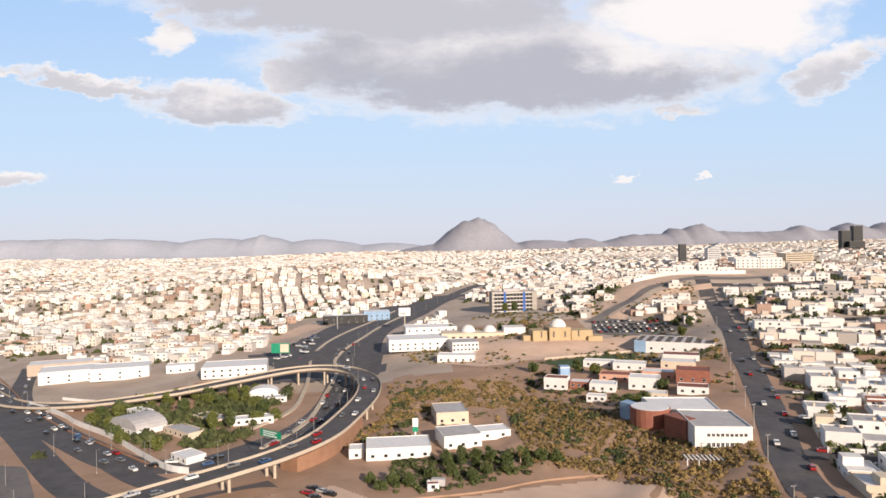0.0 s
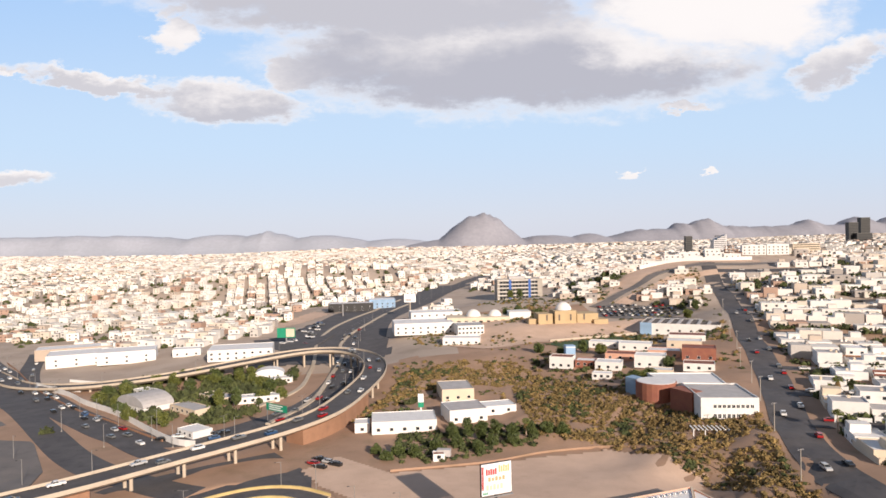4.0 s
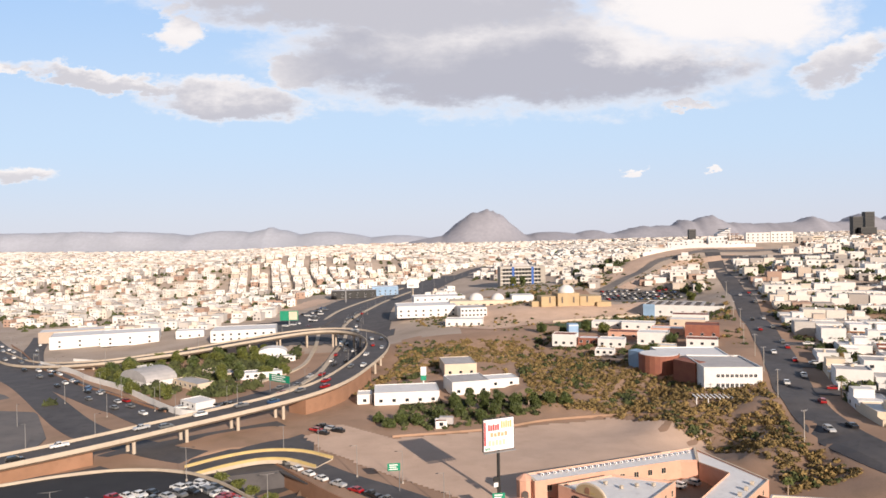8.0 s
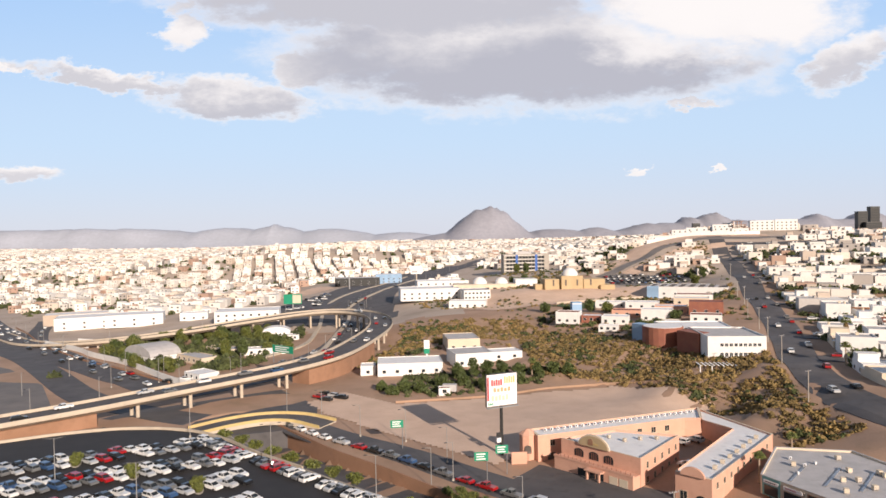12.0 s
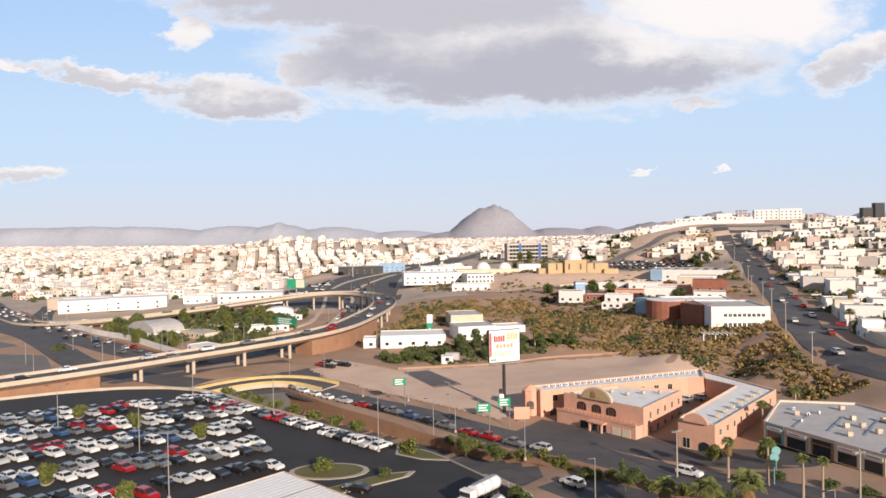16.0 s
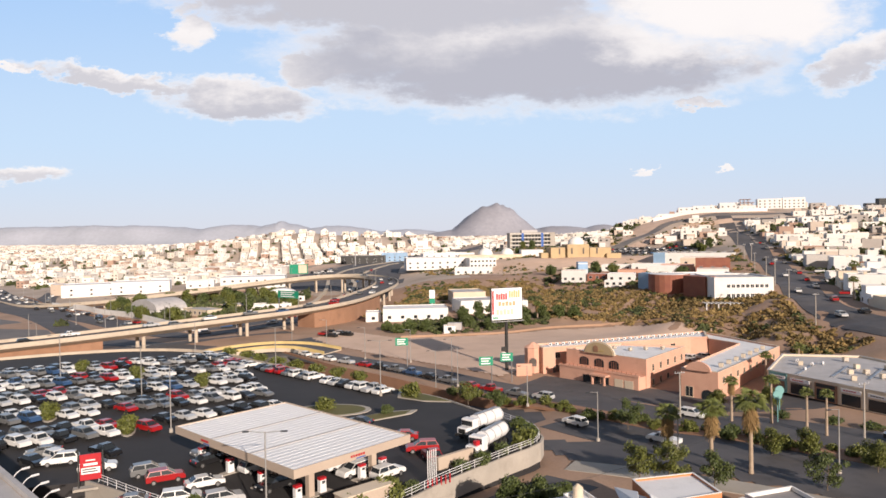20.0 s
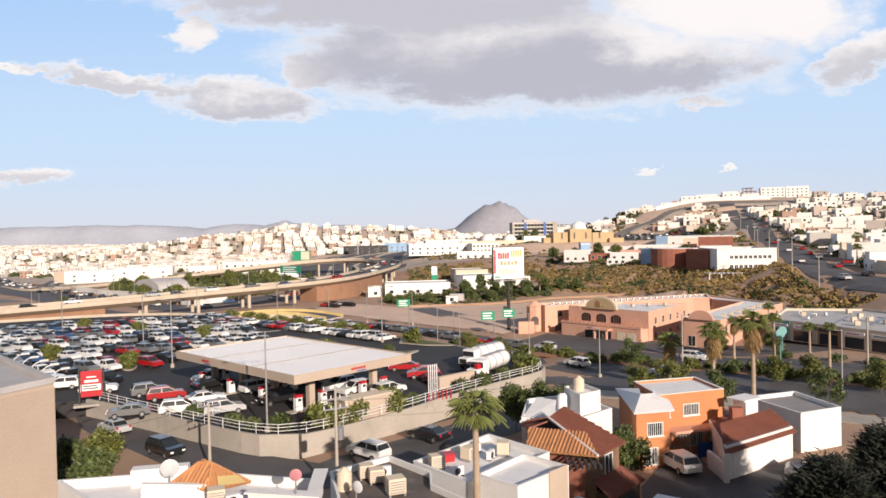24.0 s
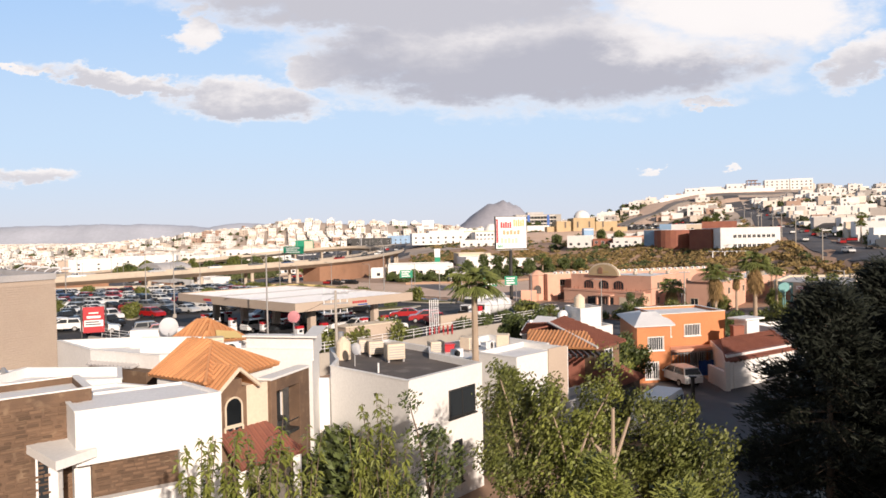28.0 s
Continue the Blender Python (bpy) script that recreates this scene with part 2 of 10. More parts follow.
M = dict(
    earth=material("dry_earth", (0.45, 0.295, 0.205), (0.33, 0.215, 0.148), 0.95, 0.12, bump=0.3, fine=20, stain=0.45, stain_colour=(0.17, 0.13, 0.07)),
    # town ground: pale streets, lightened further to carry the haze of distance
    pale_ground=material("pale_hazed_ground", (0.52, 0.43, 0.36), (0.40, 0.32, 0.26), 0.95, 0.08, bump=0.2, fine=20, stain=0.5, stain_colour=(0.24, 0.21, 0.16)),
    sand=material("bare_sand", (0.68, 0.50, 0.385), (0.58, 0.42, 0.32), 0.95, 0.3, bump=0.3, fine=14, stain=0.3, stain_colour=(0.42, 0.29, 0.21)),
    asphalt=material("asphalt", (0.070, 0.067, 0.073), (0.105, 0.099, 0.102), 0.85, 0.4, fine=30, stain=0.5, stain_colour=(0.03, 0.03, 0.03)),
    # paler asphalt: grazing sun on open paving is put into the colour
    pale_asphalt=material("pale_sunlit_asphalt", (0.21, 0.19, 0.18), (0.15, 0.14, 0.137), 0.9, 0.25, fine=30, stain=0.5, stain_colour=(0.09, 0.085, 0.085)),
    lot=material("lot_asphalt", (0.021, 0.020, 0.022), (0.030, 0.028, 0.030), 0.85, 0.4, fine=30, stain=0.4, stain_colour=(0.03, 0.03, 0.03)),
    concrete=material("concrete", (0.44, 0.40, 0.35), (0.36, 0.33, 0.29), 0.85, 0.6, stain=0.35, stain_colour=(0.2, 0.18, 0.15)),
    pale_concrete=material("pale_concrete", (0.56, 0.48, 0.38), (0.48, 0.41, 0.33), 0.85, 0.6, stain=0.3, stain_colour=(0.25, 0.2, 0.15)),
    brown_wall=material("brown_retaining_wall", (0.36, 0.20, 0.125), (0.30, 0.165, 0.10), 0.9, 0.5, stain=0.35, stain_colour=(0.18, 0.10, 0.07)),
    white=material("white_paint", (0.80, 0.79, 0.77), (0.74, 0.73, 0.71), 0.75, 0.7, stain=0.22, stain_colour=(0.5, 0.46, 0.42)),
    white_roof=material("white_roof", (0.82, 0.82, 0.82), (0.74, 0.74, 0.75), 0.7, 0.8, stain=0.3, stain_colour=(0.42, 0.42, 0.42)),
    felt_roof=material("felt_roof", (0.30, 0.29, 0.29), (0.23, 0.22, 0.22), 0.85, 0.8, stain=0.4, stain_colour=(0.16, 0.15, 0.15)),
    grey_roof=material("grey_roof", (0.52, 0.50, 0.50), (0.42, 0.41, 0.41), 0.75, 0.8, stain=0.4, stain_colour=(0.28, 0.27, 0.26)),
    dark_roof=material("dark_bitumen_roof", (0.085, 0.072, 0.066), (0.14, 0.115, 0.10), 0.85, 1.2, stain=0.6, stain_colour=(0.25, 0.22, 0.2)),
    beige=material("beige_plaster", (0.50, 0.41, 0.33), (0.46, 0.37, 0.30), 0.85, 0.7, stain=0.15, stain_colour=(0.4, 0.3, 0.22)),
    cream=material("cream_plaster", (0.70, 0.60, 0.46), (0.64, 0.54, 0.42), 0.85, 0.7, stain=0.2, stain_colour=(0.45, 0.38, 0.3)),
    salmon=material("salmon_plaster", (0.70, 0.41, 0.30), (0.64, 0.36, 0.26), 0.85, 0.7, stain=0.25, stain_colour=(0.4, 0.2, 0.14)),
    orange=material("orange_plaster", (0.60, 0.245, 0.105), (0.54, 0.21, 0.09), 0.85, 0.7, stain=0.25, stain_colour=(0.36, 0.13, 0.06)),
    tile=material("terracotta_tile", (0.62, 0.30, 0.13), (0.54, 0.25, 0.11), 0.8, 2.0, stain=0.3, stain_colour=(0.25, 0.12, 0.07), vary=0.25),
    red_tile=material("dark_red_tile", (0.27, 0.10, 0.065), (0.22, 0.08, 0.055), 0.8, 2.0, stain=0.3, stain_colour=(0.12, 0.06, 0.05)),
    brick=material("red_brick_face", (0.33, 0.13, 0.08), (0.27, 0.10, 0.07), 0.85, 1.0, stain=0.3, stain_colour=(0.2, 0.12, 0.09)),
    stone=material("ledge_stone", (0.21, 0.13, 0.08), (0.13, 0.082, 0.055), 0.9, 2.5, stain=0.5, stain_colour=(0.36, 0.26, 0.17), vary=0.45),
    sandstone=material("sandstone", (0.52, 0.40, 0.24), (0.45, 0.34, 0.20), 0.9, 0.5),
    blue=material("pale_blue_paint", (0.30, 0.46, 0.66), None, 0.7, 0.6),
    glass=plain("dark_glass", (0.025, 0.03, 0.035), 0.12),
    blue_glass=plain("blue_glass", (0.03, 0.07, 0.14), 0.12),
    metal=material("galvanised_metal", (0.45, 0.45, 0.46), None, 0.45, 1.0, 0.7),
    pole=material("grey_pole_paint", (0.36, 0.35, 0.34), None, 0.6, 1.0, 0.3),
    dark_metal=material("dark_metal", (0.05, 0.05, 0.05), None, 0.5, 1.0, 0.4),
    white_metal=material("white_sheet_metal", (0.80, 0.80, 0.80), (0.76, 0.76, 0.77), 0.45, 0.5, bump=0.05),
    rubber=plain("tyre_rubber", (0.02, 0.02, 0.02), 0.85),
    rim=plain("alloy_rim", (0.45, 0.45, 0.46), 0.35, 0.8),
    red=material("red_enamel", (0.50, 0.02, 0.03), None, 0.4, 1.0, bump=0.0),
    green=material("green_sign_paint", (0.01, 0.30, 0.17), None, 0.5, 1.0, bump=0.0),
    yellow=material("yellow_paint", (0.60, 0.46, 0.20), None, 0.7, 1.0),
    blue_tarp=plain("blue_plastic", (0.02, 0.10, 0.38), 0.5),
    teal=material("teal_paint", (0.18, 0.40, 0.40), None, 0.7, 1.0),
    pink=plain("pink_plastic", (0.75, 0.35, 0.38), 0.5),
    sign_white=plain("sign_white", (0.82, 0.82, 0.82), 0.5),
    line=material("road_paint", (0.70, 0.68, 0.62), None, 0.8, 2.0),
    grass=material("dry_grass", (0.15, 0.13, 0.045), (0.10, 0.105, 0.035), 0.95, 0.5, bump=0.4),
    lawn=material("green_lawn", (0.055, 0.10, 0.03), (0.04, 0.075, 0.025), 0.95, 0.5, bump=0.4),
    bark=material("bark", (0.20, 0.15, 0.11), (0.13, 0.10, 0.075), 0.95, 4.0, bump=0.5),
    pale_bark=material("pale_bark", (0.42, 0.33, 0.25), (0.34, 0.26, 0.19), 0.9, 3.0, bump=0.4),
    leaf=material("green_leaf", (0.115, 0.145, 0.038), (0.075, 0.105, 0.03), 0.6, 1.5, bump=0.0, vary=0.45, island=True),
    leaf_yellow=material("yellow_green_leaf", (0.17, 0.18, 0.035), (0.11, 0.135, 0.03), 0.6, 1.5, bump=0.0, vary=0.45, island=True),
    leaf_light=material("fresh_leaf", (0.22, 0.235, 0.045), (0.15, 0.18, 0.035), 0.55, 1.5, bump=0.0, vary=0.4, island=True),
    # dark green needles, lowered to near black for the shade they stand in
    leaf_dark=material("shaded_needles", (0.016, 0.022, 0.010), (0.009, 0.014, 0.007), 0.7, 1.5, bump=0.0, vary=0.4, island=True),
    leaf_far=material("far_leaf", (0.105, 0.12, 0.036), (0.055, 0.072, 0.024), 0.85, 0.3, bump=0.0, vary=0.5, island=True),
    scrub=material("dry_scrub", (0.33, 0.225, 0.085), (0.21, 0.155, 0.06), 0.9, 0.3, bump=0.0, vary=0.5, island=True),
    frond=material("palm_frond", (0.17, 0.19, 0.045), (0.12, 0.15, 0.035), 0.65, 2.0, bump=0.0, vary=0.4, island=True),
    dry_frond=material("dead_frond", (0.36, 0.24, 0.10), (0.28, 0.18, 0.075), 0.9, 2.0, bump=0.0, vary=0.3, island=True),
    # bluish tones of hill and mountain: distance haze put into the base colour
    hill=material("hazed_hill", (0.44, 0.47, 0.55), (0.38, 0.41, 0.48), 1.0, 0.012, bump=0.0, fine=4),
    mountain=material("hazed_mountain", (0.35, 0.355, 0.41), (0.28, 0.285, 0.33), 1.0, 0.012, bump=0.0, fine=4),
    far_wall=palette("far_plaster", [(0.78, 0.76, 0.73), (0.72, 0.67, 0.60), (0.80, 0.79, 0.77), (0.56, 0.48, 0.41), (0.77, 0.75, 0.72), (0.76, 0.75, 0.73), (0.42, 0.29, 0.23), (0.79, 0.78, 0.76), (0.55, 0.53, 0.51), (0.78, 0.77, 0.75), (0.66, 0.59, 0.51), (0.75, 0.73, 0.70), (0.40, 0.37, 0.35), (0.70, 0.67, 0.63)]),
)


# ---- building helpers ----
def mesh_of(name, bm, mats):
    me = bpy.data.meshes.new(name)
    bm.normal_update()
    bm.to_mesh(me)
    bm.free()
    for m in mats if isinstance(mats, (list, tuple)) else [mats]:
        me.materials.append(m)
    return me


def part(name, bm, mat, parent, label=""):
    """Links a bmesh (or a ready mesh) as one mesh object under a thing or a part."""
    ob = new(name, bm if isinstance(bm, bpy.types.Mesh) else mesh_of(name, bm, mat))
    ob.parent = parent
    if label:
        ob["label"] = label
    return ob


def thing(name, label, category, m=None, group="", kind=""):
    ob = new(name)
    ob.empty_display_size = 0.2
    if m is not None:
        ob.matrix_world = m
    return tagged(ob, label, category, group, kind)


def structure(name, bm, mat, label, category):
    return tagged(new(name, mesh_of(name, bm, mat)), label, category, kind="structure")


def box(bm, x0, y0, z0, x1, y1, z1, mi=0, bevel=0.0):
    v = [bm.verts.new(p) for p in ((x0, y0, z0), (x1, y0, z0), (x1, y1, z0), (x0, y1, z0), (x0, y0, z1), (x1, y0, z1), (x1, y1, z1), (x0, y1, z1))]
    fs = [bm.faces.new([v[i] for i in q]) for q in ((0, 3, 2, 1), (4, 5, 6, 7), (0, 1, 5, 4), (1, 2, 6, 5), (2, 3, 7, 6), (3, 0, 4, 7))]
    for f in fs:
        f.material_index = mi
    if bevel:
        bmesh.ops.bevel(bm, geom=list({e for f in fs for e in f.edges}), offset=bevel, segments=1, affect="EDGES")
    return bm


def boxes(*rows, bevel=0.0):
    bm = bmesh.new()
    for r in rows:
        box(bm, *r, bevel=bevel)
    return bm


def tube(bm, a, b, r0, r1=None, n=8, mi=0, cap=True):
    a, b = Vector(a), Vector(b)
    r1 = r0 if r1 is None else r1
    w = (b - a).normalized()
    u = w.orthogonal().normalized()
    v = w.cross(u)
    rings = [[bm.verts.new(c + (u * math.cos(k * math.tau / n) + v * math.sin(k * math.tau / n)) * r) for k in range(n)] for c, r in ((a, r0), (b, r1))]
    for k in range(n):
        bm.faces.new((rings[0][k], rings[0][(k + 1) % n], rings[1][(k + 1) % n], rings[1][k])).material_index = mi
    if cap:
        bm.faces.new(rings[0][::-1]).material_index = mi
        bm.faces.new(rings[1]).material_index = mi
    return bm


def prism(bm, pts, z0, z1, mi=0):
    """An upright block over a ring of plan points; z0 and z1 are numbers or one for each point."""
    n = len(pts)
    za = z0 if isinstance(z0, (list, tuple)) else [z0] * n
    zb = z1 if isinstance(z1, (list, tuple)) else [z1] * n
    lo = [bm.verts.new((x, y, z)) for (x, y), z in zip(pts, za)]
    hi = [bm.verts.new((x, y, z)) for (x, y), z in zip(pts, zb)]
    for i in range(n):
        bm.faces.new((lo[i], lo[(i + 1) % n], hi[(i + 1) % n], hi[i])).material_index = mi
    bm.faces.new(hi).material_index = mi
    bm.faces.new(lo[::-1]).material_index = mi
    return bm


def curve_points(pts, step=4.0):
    """A smooth line through plan points (any number of coordinates), with a point about every step metres."""
    p = [np.array(q, float) for q in pts]
    p = [2 * p[0] - p[1]] + p + [2 * p[-1] - p[-2]]
    res = []
    for i in range(1, len(p) - 2):
        a, b, c, d = p[i - 1:i + 3]
        n = max(1, int(np.linalg.norm((c - b)[:2]) / step))
        for k in range(n):
            t = k / n
            res.append(0.5 * (2 * b + (c - a) * t + (2 * a - 5 * b + 4 * c - d) * t * t + (3 * b - a - 3 * c + d) * t ** 3))
    res.append(p[-2])
    return res


def sides(line):
    """For each point of a line, its unit normal in plan, to the left of the way."""
    res = []
    for i in range(len(line)):
        d = line[min(i + 1, len(line) - 1)] - line[max(i - 1, 0)]
        n = np.array((-d[1], d[0]))
        res.append(n / (np.linalg.norm(n) + 1e-9))
    return res


def sweep(bm, line, profile, mi=0, closed=True):
    """Carries a cross-section [(across, up), ...] along a line of (x, y, z)."""
    rows = []
    for p, n in zip(line, sides(line)):
        rows.append([bm.verts.new((p[0] + n[0] * a, p[1] + n[1] * a, p[2] + u)) for a, u in profile])
    k = len(profile)
    for r, s in zip(rows, rows[1:]):
        for i in range(k if closed else k - 1):
            bm.faces.new((r[i], s[i], s[(i + 1) % k], r[(i + 1) % k])).material_index = mi
    if closed:
        bm.faces.new(rows[0][::-1]).material_index = mi
        bm.faces.new(rows[-1]).material_index = mi
    return bm


# ---- the lie of the land ----
KNOTS_NEAR = [(-40, 55, -.4), (0, 30, -.4), (25, 58, -.4), (45, 88, -.8), (62, 108, -1), (90, 140, -1.4), (22, 126, -2.2), (12, 156, -3.4), (45, 140, -2.8), (80, 172, -3),
              (-15, 190, -3), (-45, 205, -3), (17, 230, -2.7), (57, 238, -2.5), (-20, 268, -2.6), (10, 300, -.5), (84, 208, -3.4), (95, 178, 0.5), (101, 196, 3.4), (115, 203, 8.2), (114, 179, 6.6), (118, 158, 5.6), (128, 185, 8.6), (113, 227, 9.6), (92, 235, 3.5), (104, 256, 6.6), (75, 262, 0.5)]
KNOTS_MID = [(126, 262, 11), (150, 305, 12), (166, 364, 15), (212, 451, 23), (165, 240, 10.5), (195, 313, 12), (250, 290, 14), (46, 350, .5), (76, 372, 8), (95, 290, 8), (40, 424, 7.0), (76, 430, 9.2), (104, 435, 9.6), (134, 442, 10.4),
             (62, 472, 16), (95, 468, 16.6), (92, 500, 16.5), (140, 478, 16), (150, 508, 16), (25, 450, 6), (222, 557, 29), (302, 540, 36), (156, 612, 28), (205, 636, 43), (252, 660, 51), (305, 682, 55), (348, 684, 55), (350, 636, 46), (385, 600, 46), (110, 690, 12), (0, 700, 8), (110, 600, 20)]
KNOTS_LEFT = [(-77, 678, 6), (-60, 430, -2), (-98, 465, 1), (-105, 282, -4.5), (-179, 360, -5), (-224, 407, -6), (-300, 525, -7), (-125, 200, -2.5), (-145, 250, -5), (-60, 330, -4), (-40, 290, -3.2), (-100, 380, -4), (-150, 620, 2), (-183, 771, 2), (-85, 903, 8), (-170, 900, 14), (-220, 1060, 44), (-110, 1060, 36), (-300, 1010, 26), (-290, 813, -8), (-250, 700, -3),
              (-430, 880, -14), (-420, 640, -9), (-600, 500, -10), (-200, 120, 0), (-100, 110, 0)]
KNOTS_FAR = [(100, -100, 0), (-100, -100, 0), (300, 100, 8), (320, 250, 20), (430, 420, 38), (480, 800, 42), (250, 850, 28), (100, 1200, 12), (-300, 1600, -4), (600, 1300, 28), (-830, 1500, -24), (-1400, 1800, -15), (0, 2500, 15), (900, 2200, 30), (900, 1520, 46), (1150, 1720, 48), (-1500, 3600, 0), (0, 4700, 35), (1500, 3500, 40), (-3000, 4700, 20), (3000, 4700, 55), (1200, 900, 45), (-2000, 600, -15), (2000, 300, 50)]
KN = np.array(KNOTS_NEAR + KNOTS_MID + KNOTS_LEFT + KNOTS_FAR, float)


def ground(x, y):
    """Height of the natural ground, for numbers or arrays."""
    x, y = np.asarray(x, float), np.asarray(y, float)
    d2 = (x[..., None] - KN[:, 0]) ** 2 + (y[..., None] - KN[:, 1]) ** 2
    reach = 6.0 + 0.0016 * np.abs(KN[:, 1]) ** 1.5
    w = 1.0 / (d2 + reach ** 2) ** 1.9
    z = (w * KN[:, 2]).sum(-1) / w.sum(-1)
    return z


def gz(x, y):
    return float(ground(x, y))


# ---- ground ----
LOT = [(-14.5, 70.5), (-6, 78.5), (0, 86), (8, 94.5), (13, 100), (13.5, 106), (9, 114), (4, 122), (-2, 131), (-10, 138), (-20, 147.5), (-31, 158), (-44, 170), (-55, 182), (-66, 191), (-77, 195), (-90, 195.5), (-104, 191),
       (-130, 176), (-190, 140), (-190, 84), (-60, 84), (-45, 88), (-36, 82), (-26, 75), (-19, 70.5)]
TRENCH = curve_points([(-62, 214), (-48, 196), (-34, 178), (-18, 161), (-4, 146), (8, 132)], 3.0)


def lot_z(x, y):
    return 1.45 - 0.009 * max(0.0, min(y, 200) - 95)


def inside(x, y, ring):
    c, n = np.zeros(np.shape(x), bool), len(ring)
    for i in range(n):
        (x0, y0), (x1, y1) = ring[i], ring[(i + 1) % n]
        cross = ((y0 > y) != (y1 > y)) & (x < (x1 - x0) * (y - y0) / (y1 - y0 + 1e-12) + x0)
        c ^= cross
    return c


def trench_depth(x, y):
    """How far the sunken road lies below the land round it: deepest at the bridge, running out towards the avenue."""
    d = np.full(np.shape(x), 1e9)
    k = np.zeros(np.shape(x))
    n = len(TRENCH) - 1
    for i, p in enumerate(TRENCH):
        q = np.hypot(x - p[0], y - p[1])
        k = np.where(q < d, i / n, k)
        d = np.minimum(d, q)
    return np.where(d < 10.6, 5.2 * np.clip(1.15 - k, 0, 1), 0.0)


def spaced(first, last, near, growth):
    v, s = [first], near
    while v[-1] < last:
        v.append(v[-1] + s)
        s *= growth
    return v


ys = np.array([-160, -120, -90, -60, -40, -20, 0] + list(np.arange(12, 300, 3.0)) + spaced(300, 5100, 4, 1.022))
xp = np.array(list(np.arange(0, 130, 3.0)) + spaced(130, 3900, 4, 1.04))
xs = np.concatenate([-xp[:0:-1], xp])
GX, GY = np.meshgrid(xs, ys)
GZ = ground(GX, GY) - trench_depth(GX, GY)
rough = np.random.RandomState(4).rand(*GZ.shape) - 0.5
wild = (inside(GX, GY, [(62, 248), (88, 222), (118, 200), (104, 180), (86, 182), (80, 214)]) | inside(GX, GY, [(-28, 318), (58, 246), (92, 232), (96, 262), (60, 400), (-10, 390)]))
GZ = GZ + rough * np.where(wild, 1.3, 0.0) + rough * np.clip((GY - 700) / 900, 0, 3)
GZ[inside(GX, GY, LOT)] -= 0.6
me = bpy.data.meshes.new("ground")
ny, nx = GZ.shape
idx = np.arange(ny * nx).reshape(ny, nx)
quads = np.stack([idx[:-1, :-1], idx[:-1, 1:], idx[1:, 1:], idx[1:, :-1]], -1).reshape(-1, 4)
me.from_pydata(np.stack([GX, GY, GZ], -1).reshape(-1, 3).tolist(), [], quads.tolist())
me.polygons.foreach_set("use_smooth", [True] * len(me.polygons))
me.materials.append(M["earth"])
me.materials.append(M["pale_ground"])
# the built-up plain is paler: light streets, and distance haze put into the colour
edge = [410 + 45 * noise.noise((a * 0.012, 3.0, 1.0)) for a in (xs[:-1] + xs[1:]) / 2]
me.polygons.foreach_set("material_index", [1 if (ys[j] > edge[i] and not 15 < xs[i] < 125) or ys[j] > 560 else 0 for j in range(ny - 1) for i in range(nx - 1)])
tagged(new("ground", me), "dry brown earth running out to the far plain", "ground", kind="structure")


def height_of(line, lift=0.06):
    """A plan line laid on the ground; points that already carry a height keep it."""
    return [np.array((p[0], p[1], (p[2] if len(p) > 2 else gz(p[0], p[1]) - float(trench_depth(p[0], p[1]))) + lift)) for p in line]


def road(name, pts, width, label, mat="asphalt", lift=0.08, step=4.0, kind="road", smooth=True):
    """A carriageway: a slab of asphalt that follows the ground, draped across as well as along."""
    line = curve_points(pts, step)
    bm = bmesh.new()
    rows, across = [], max(2, int(width / 3))
    for p, n in zip(line, sides(line)):
        r = []
        for k in range(across + 1):
            a = (k / across - 0.5) * width
            x, y = p[0] + n[0] * a, p[1] + n[1] * a
            z = p[2] if len(p) > 2 else gz(x, y) - float(trench_depth(p[0], p[1]))
            r.append(bm.verts.new((x, y, z + lift)))
        rows.append(r)
    for r, s in zip(rows, rows[1:]):
        for k in range(across):
            bm.faces.new((r[k + 1], r[k], s[k], s[k + 1]))
    edge = [(r[0], s[0]) for r, s in zip(rows, rows[1:])] + [(s[-1], r[-1]) for r, s in zip(rows, rows[1:])]
    for a, b in edge:
        lo = [bm.verts.new(v.co - Vector((0, 0, 0.5))) for v in (a, b)]
        bm.faces.new((a, b, lo[1], lo[0]))
    bmesh.ops.recalc_face_normals(bm, faces=bm.faces)
    return structure(name, bm, M[mat], label, kind)


def dashes(parent_name, pts, offset, lift=0.1, length=3.0, gap=6.0, width=0.16, label="white painted lane line on the asphalt", mat="line"):
    line = curve_points(pts, 1.0)
    nn = sides(line)
    bm = bmesh.new()
    i, n = 0, len(line)
    while i + int(length) < n:
        a, b = i, i + int(length)
        q = []
        for k in (a, b):
            p, m = line[k], nn[k]
            for s in (-0.5, 0.5):
                x, y = p[0] + m[0] * (offset + s * width), p[1] + m[1] * (offset + s * width)
                z = p[2] if len(p) > 2 else gz(x, y) - float(trench_depth(p[0], p[1]))
                q.append(bm.verts.new((x, y, z + lift)))
        bm.faces.new((q[0], q[1], q[3], q[2]))
        i += int(length + gap)
    bmesh.ops.recalc_face_normals(bm, faces=bm.faces)
    return structure(parent_name, bm, M[mat], label, "road marking")


def wall_line(name, pts, height, thick, mat, label, base=-0.3, category="wall", step=3.0):
    """A low wall along a plan line, standing on the ground."""
    bm = bmesh.new()
    sweep(bm, height_of(curve_points(pts, step), 0.0), [(-thick / 2, base), (thick / 2, base), (thick / 2, height), (-thick / 2, height)])
    return structure(name, bm, M[mat], label, category)


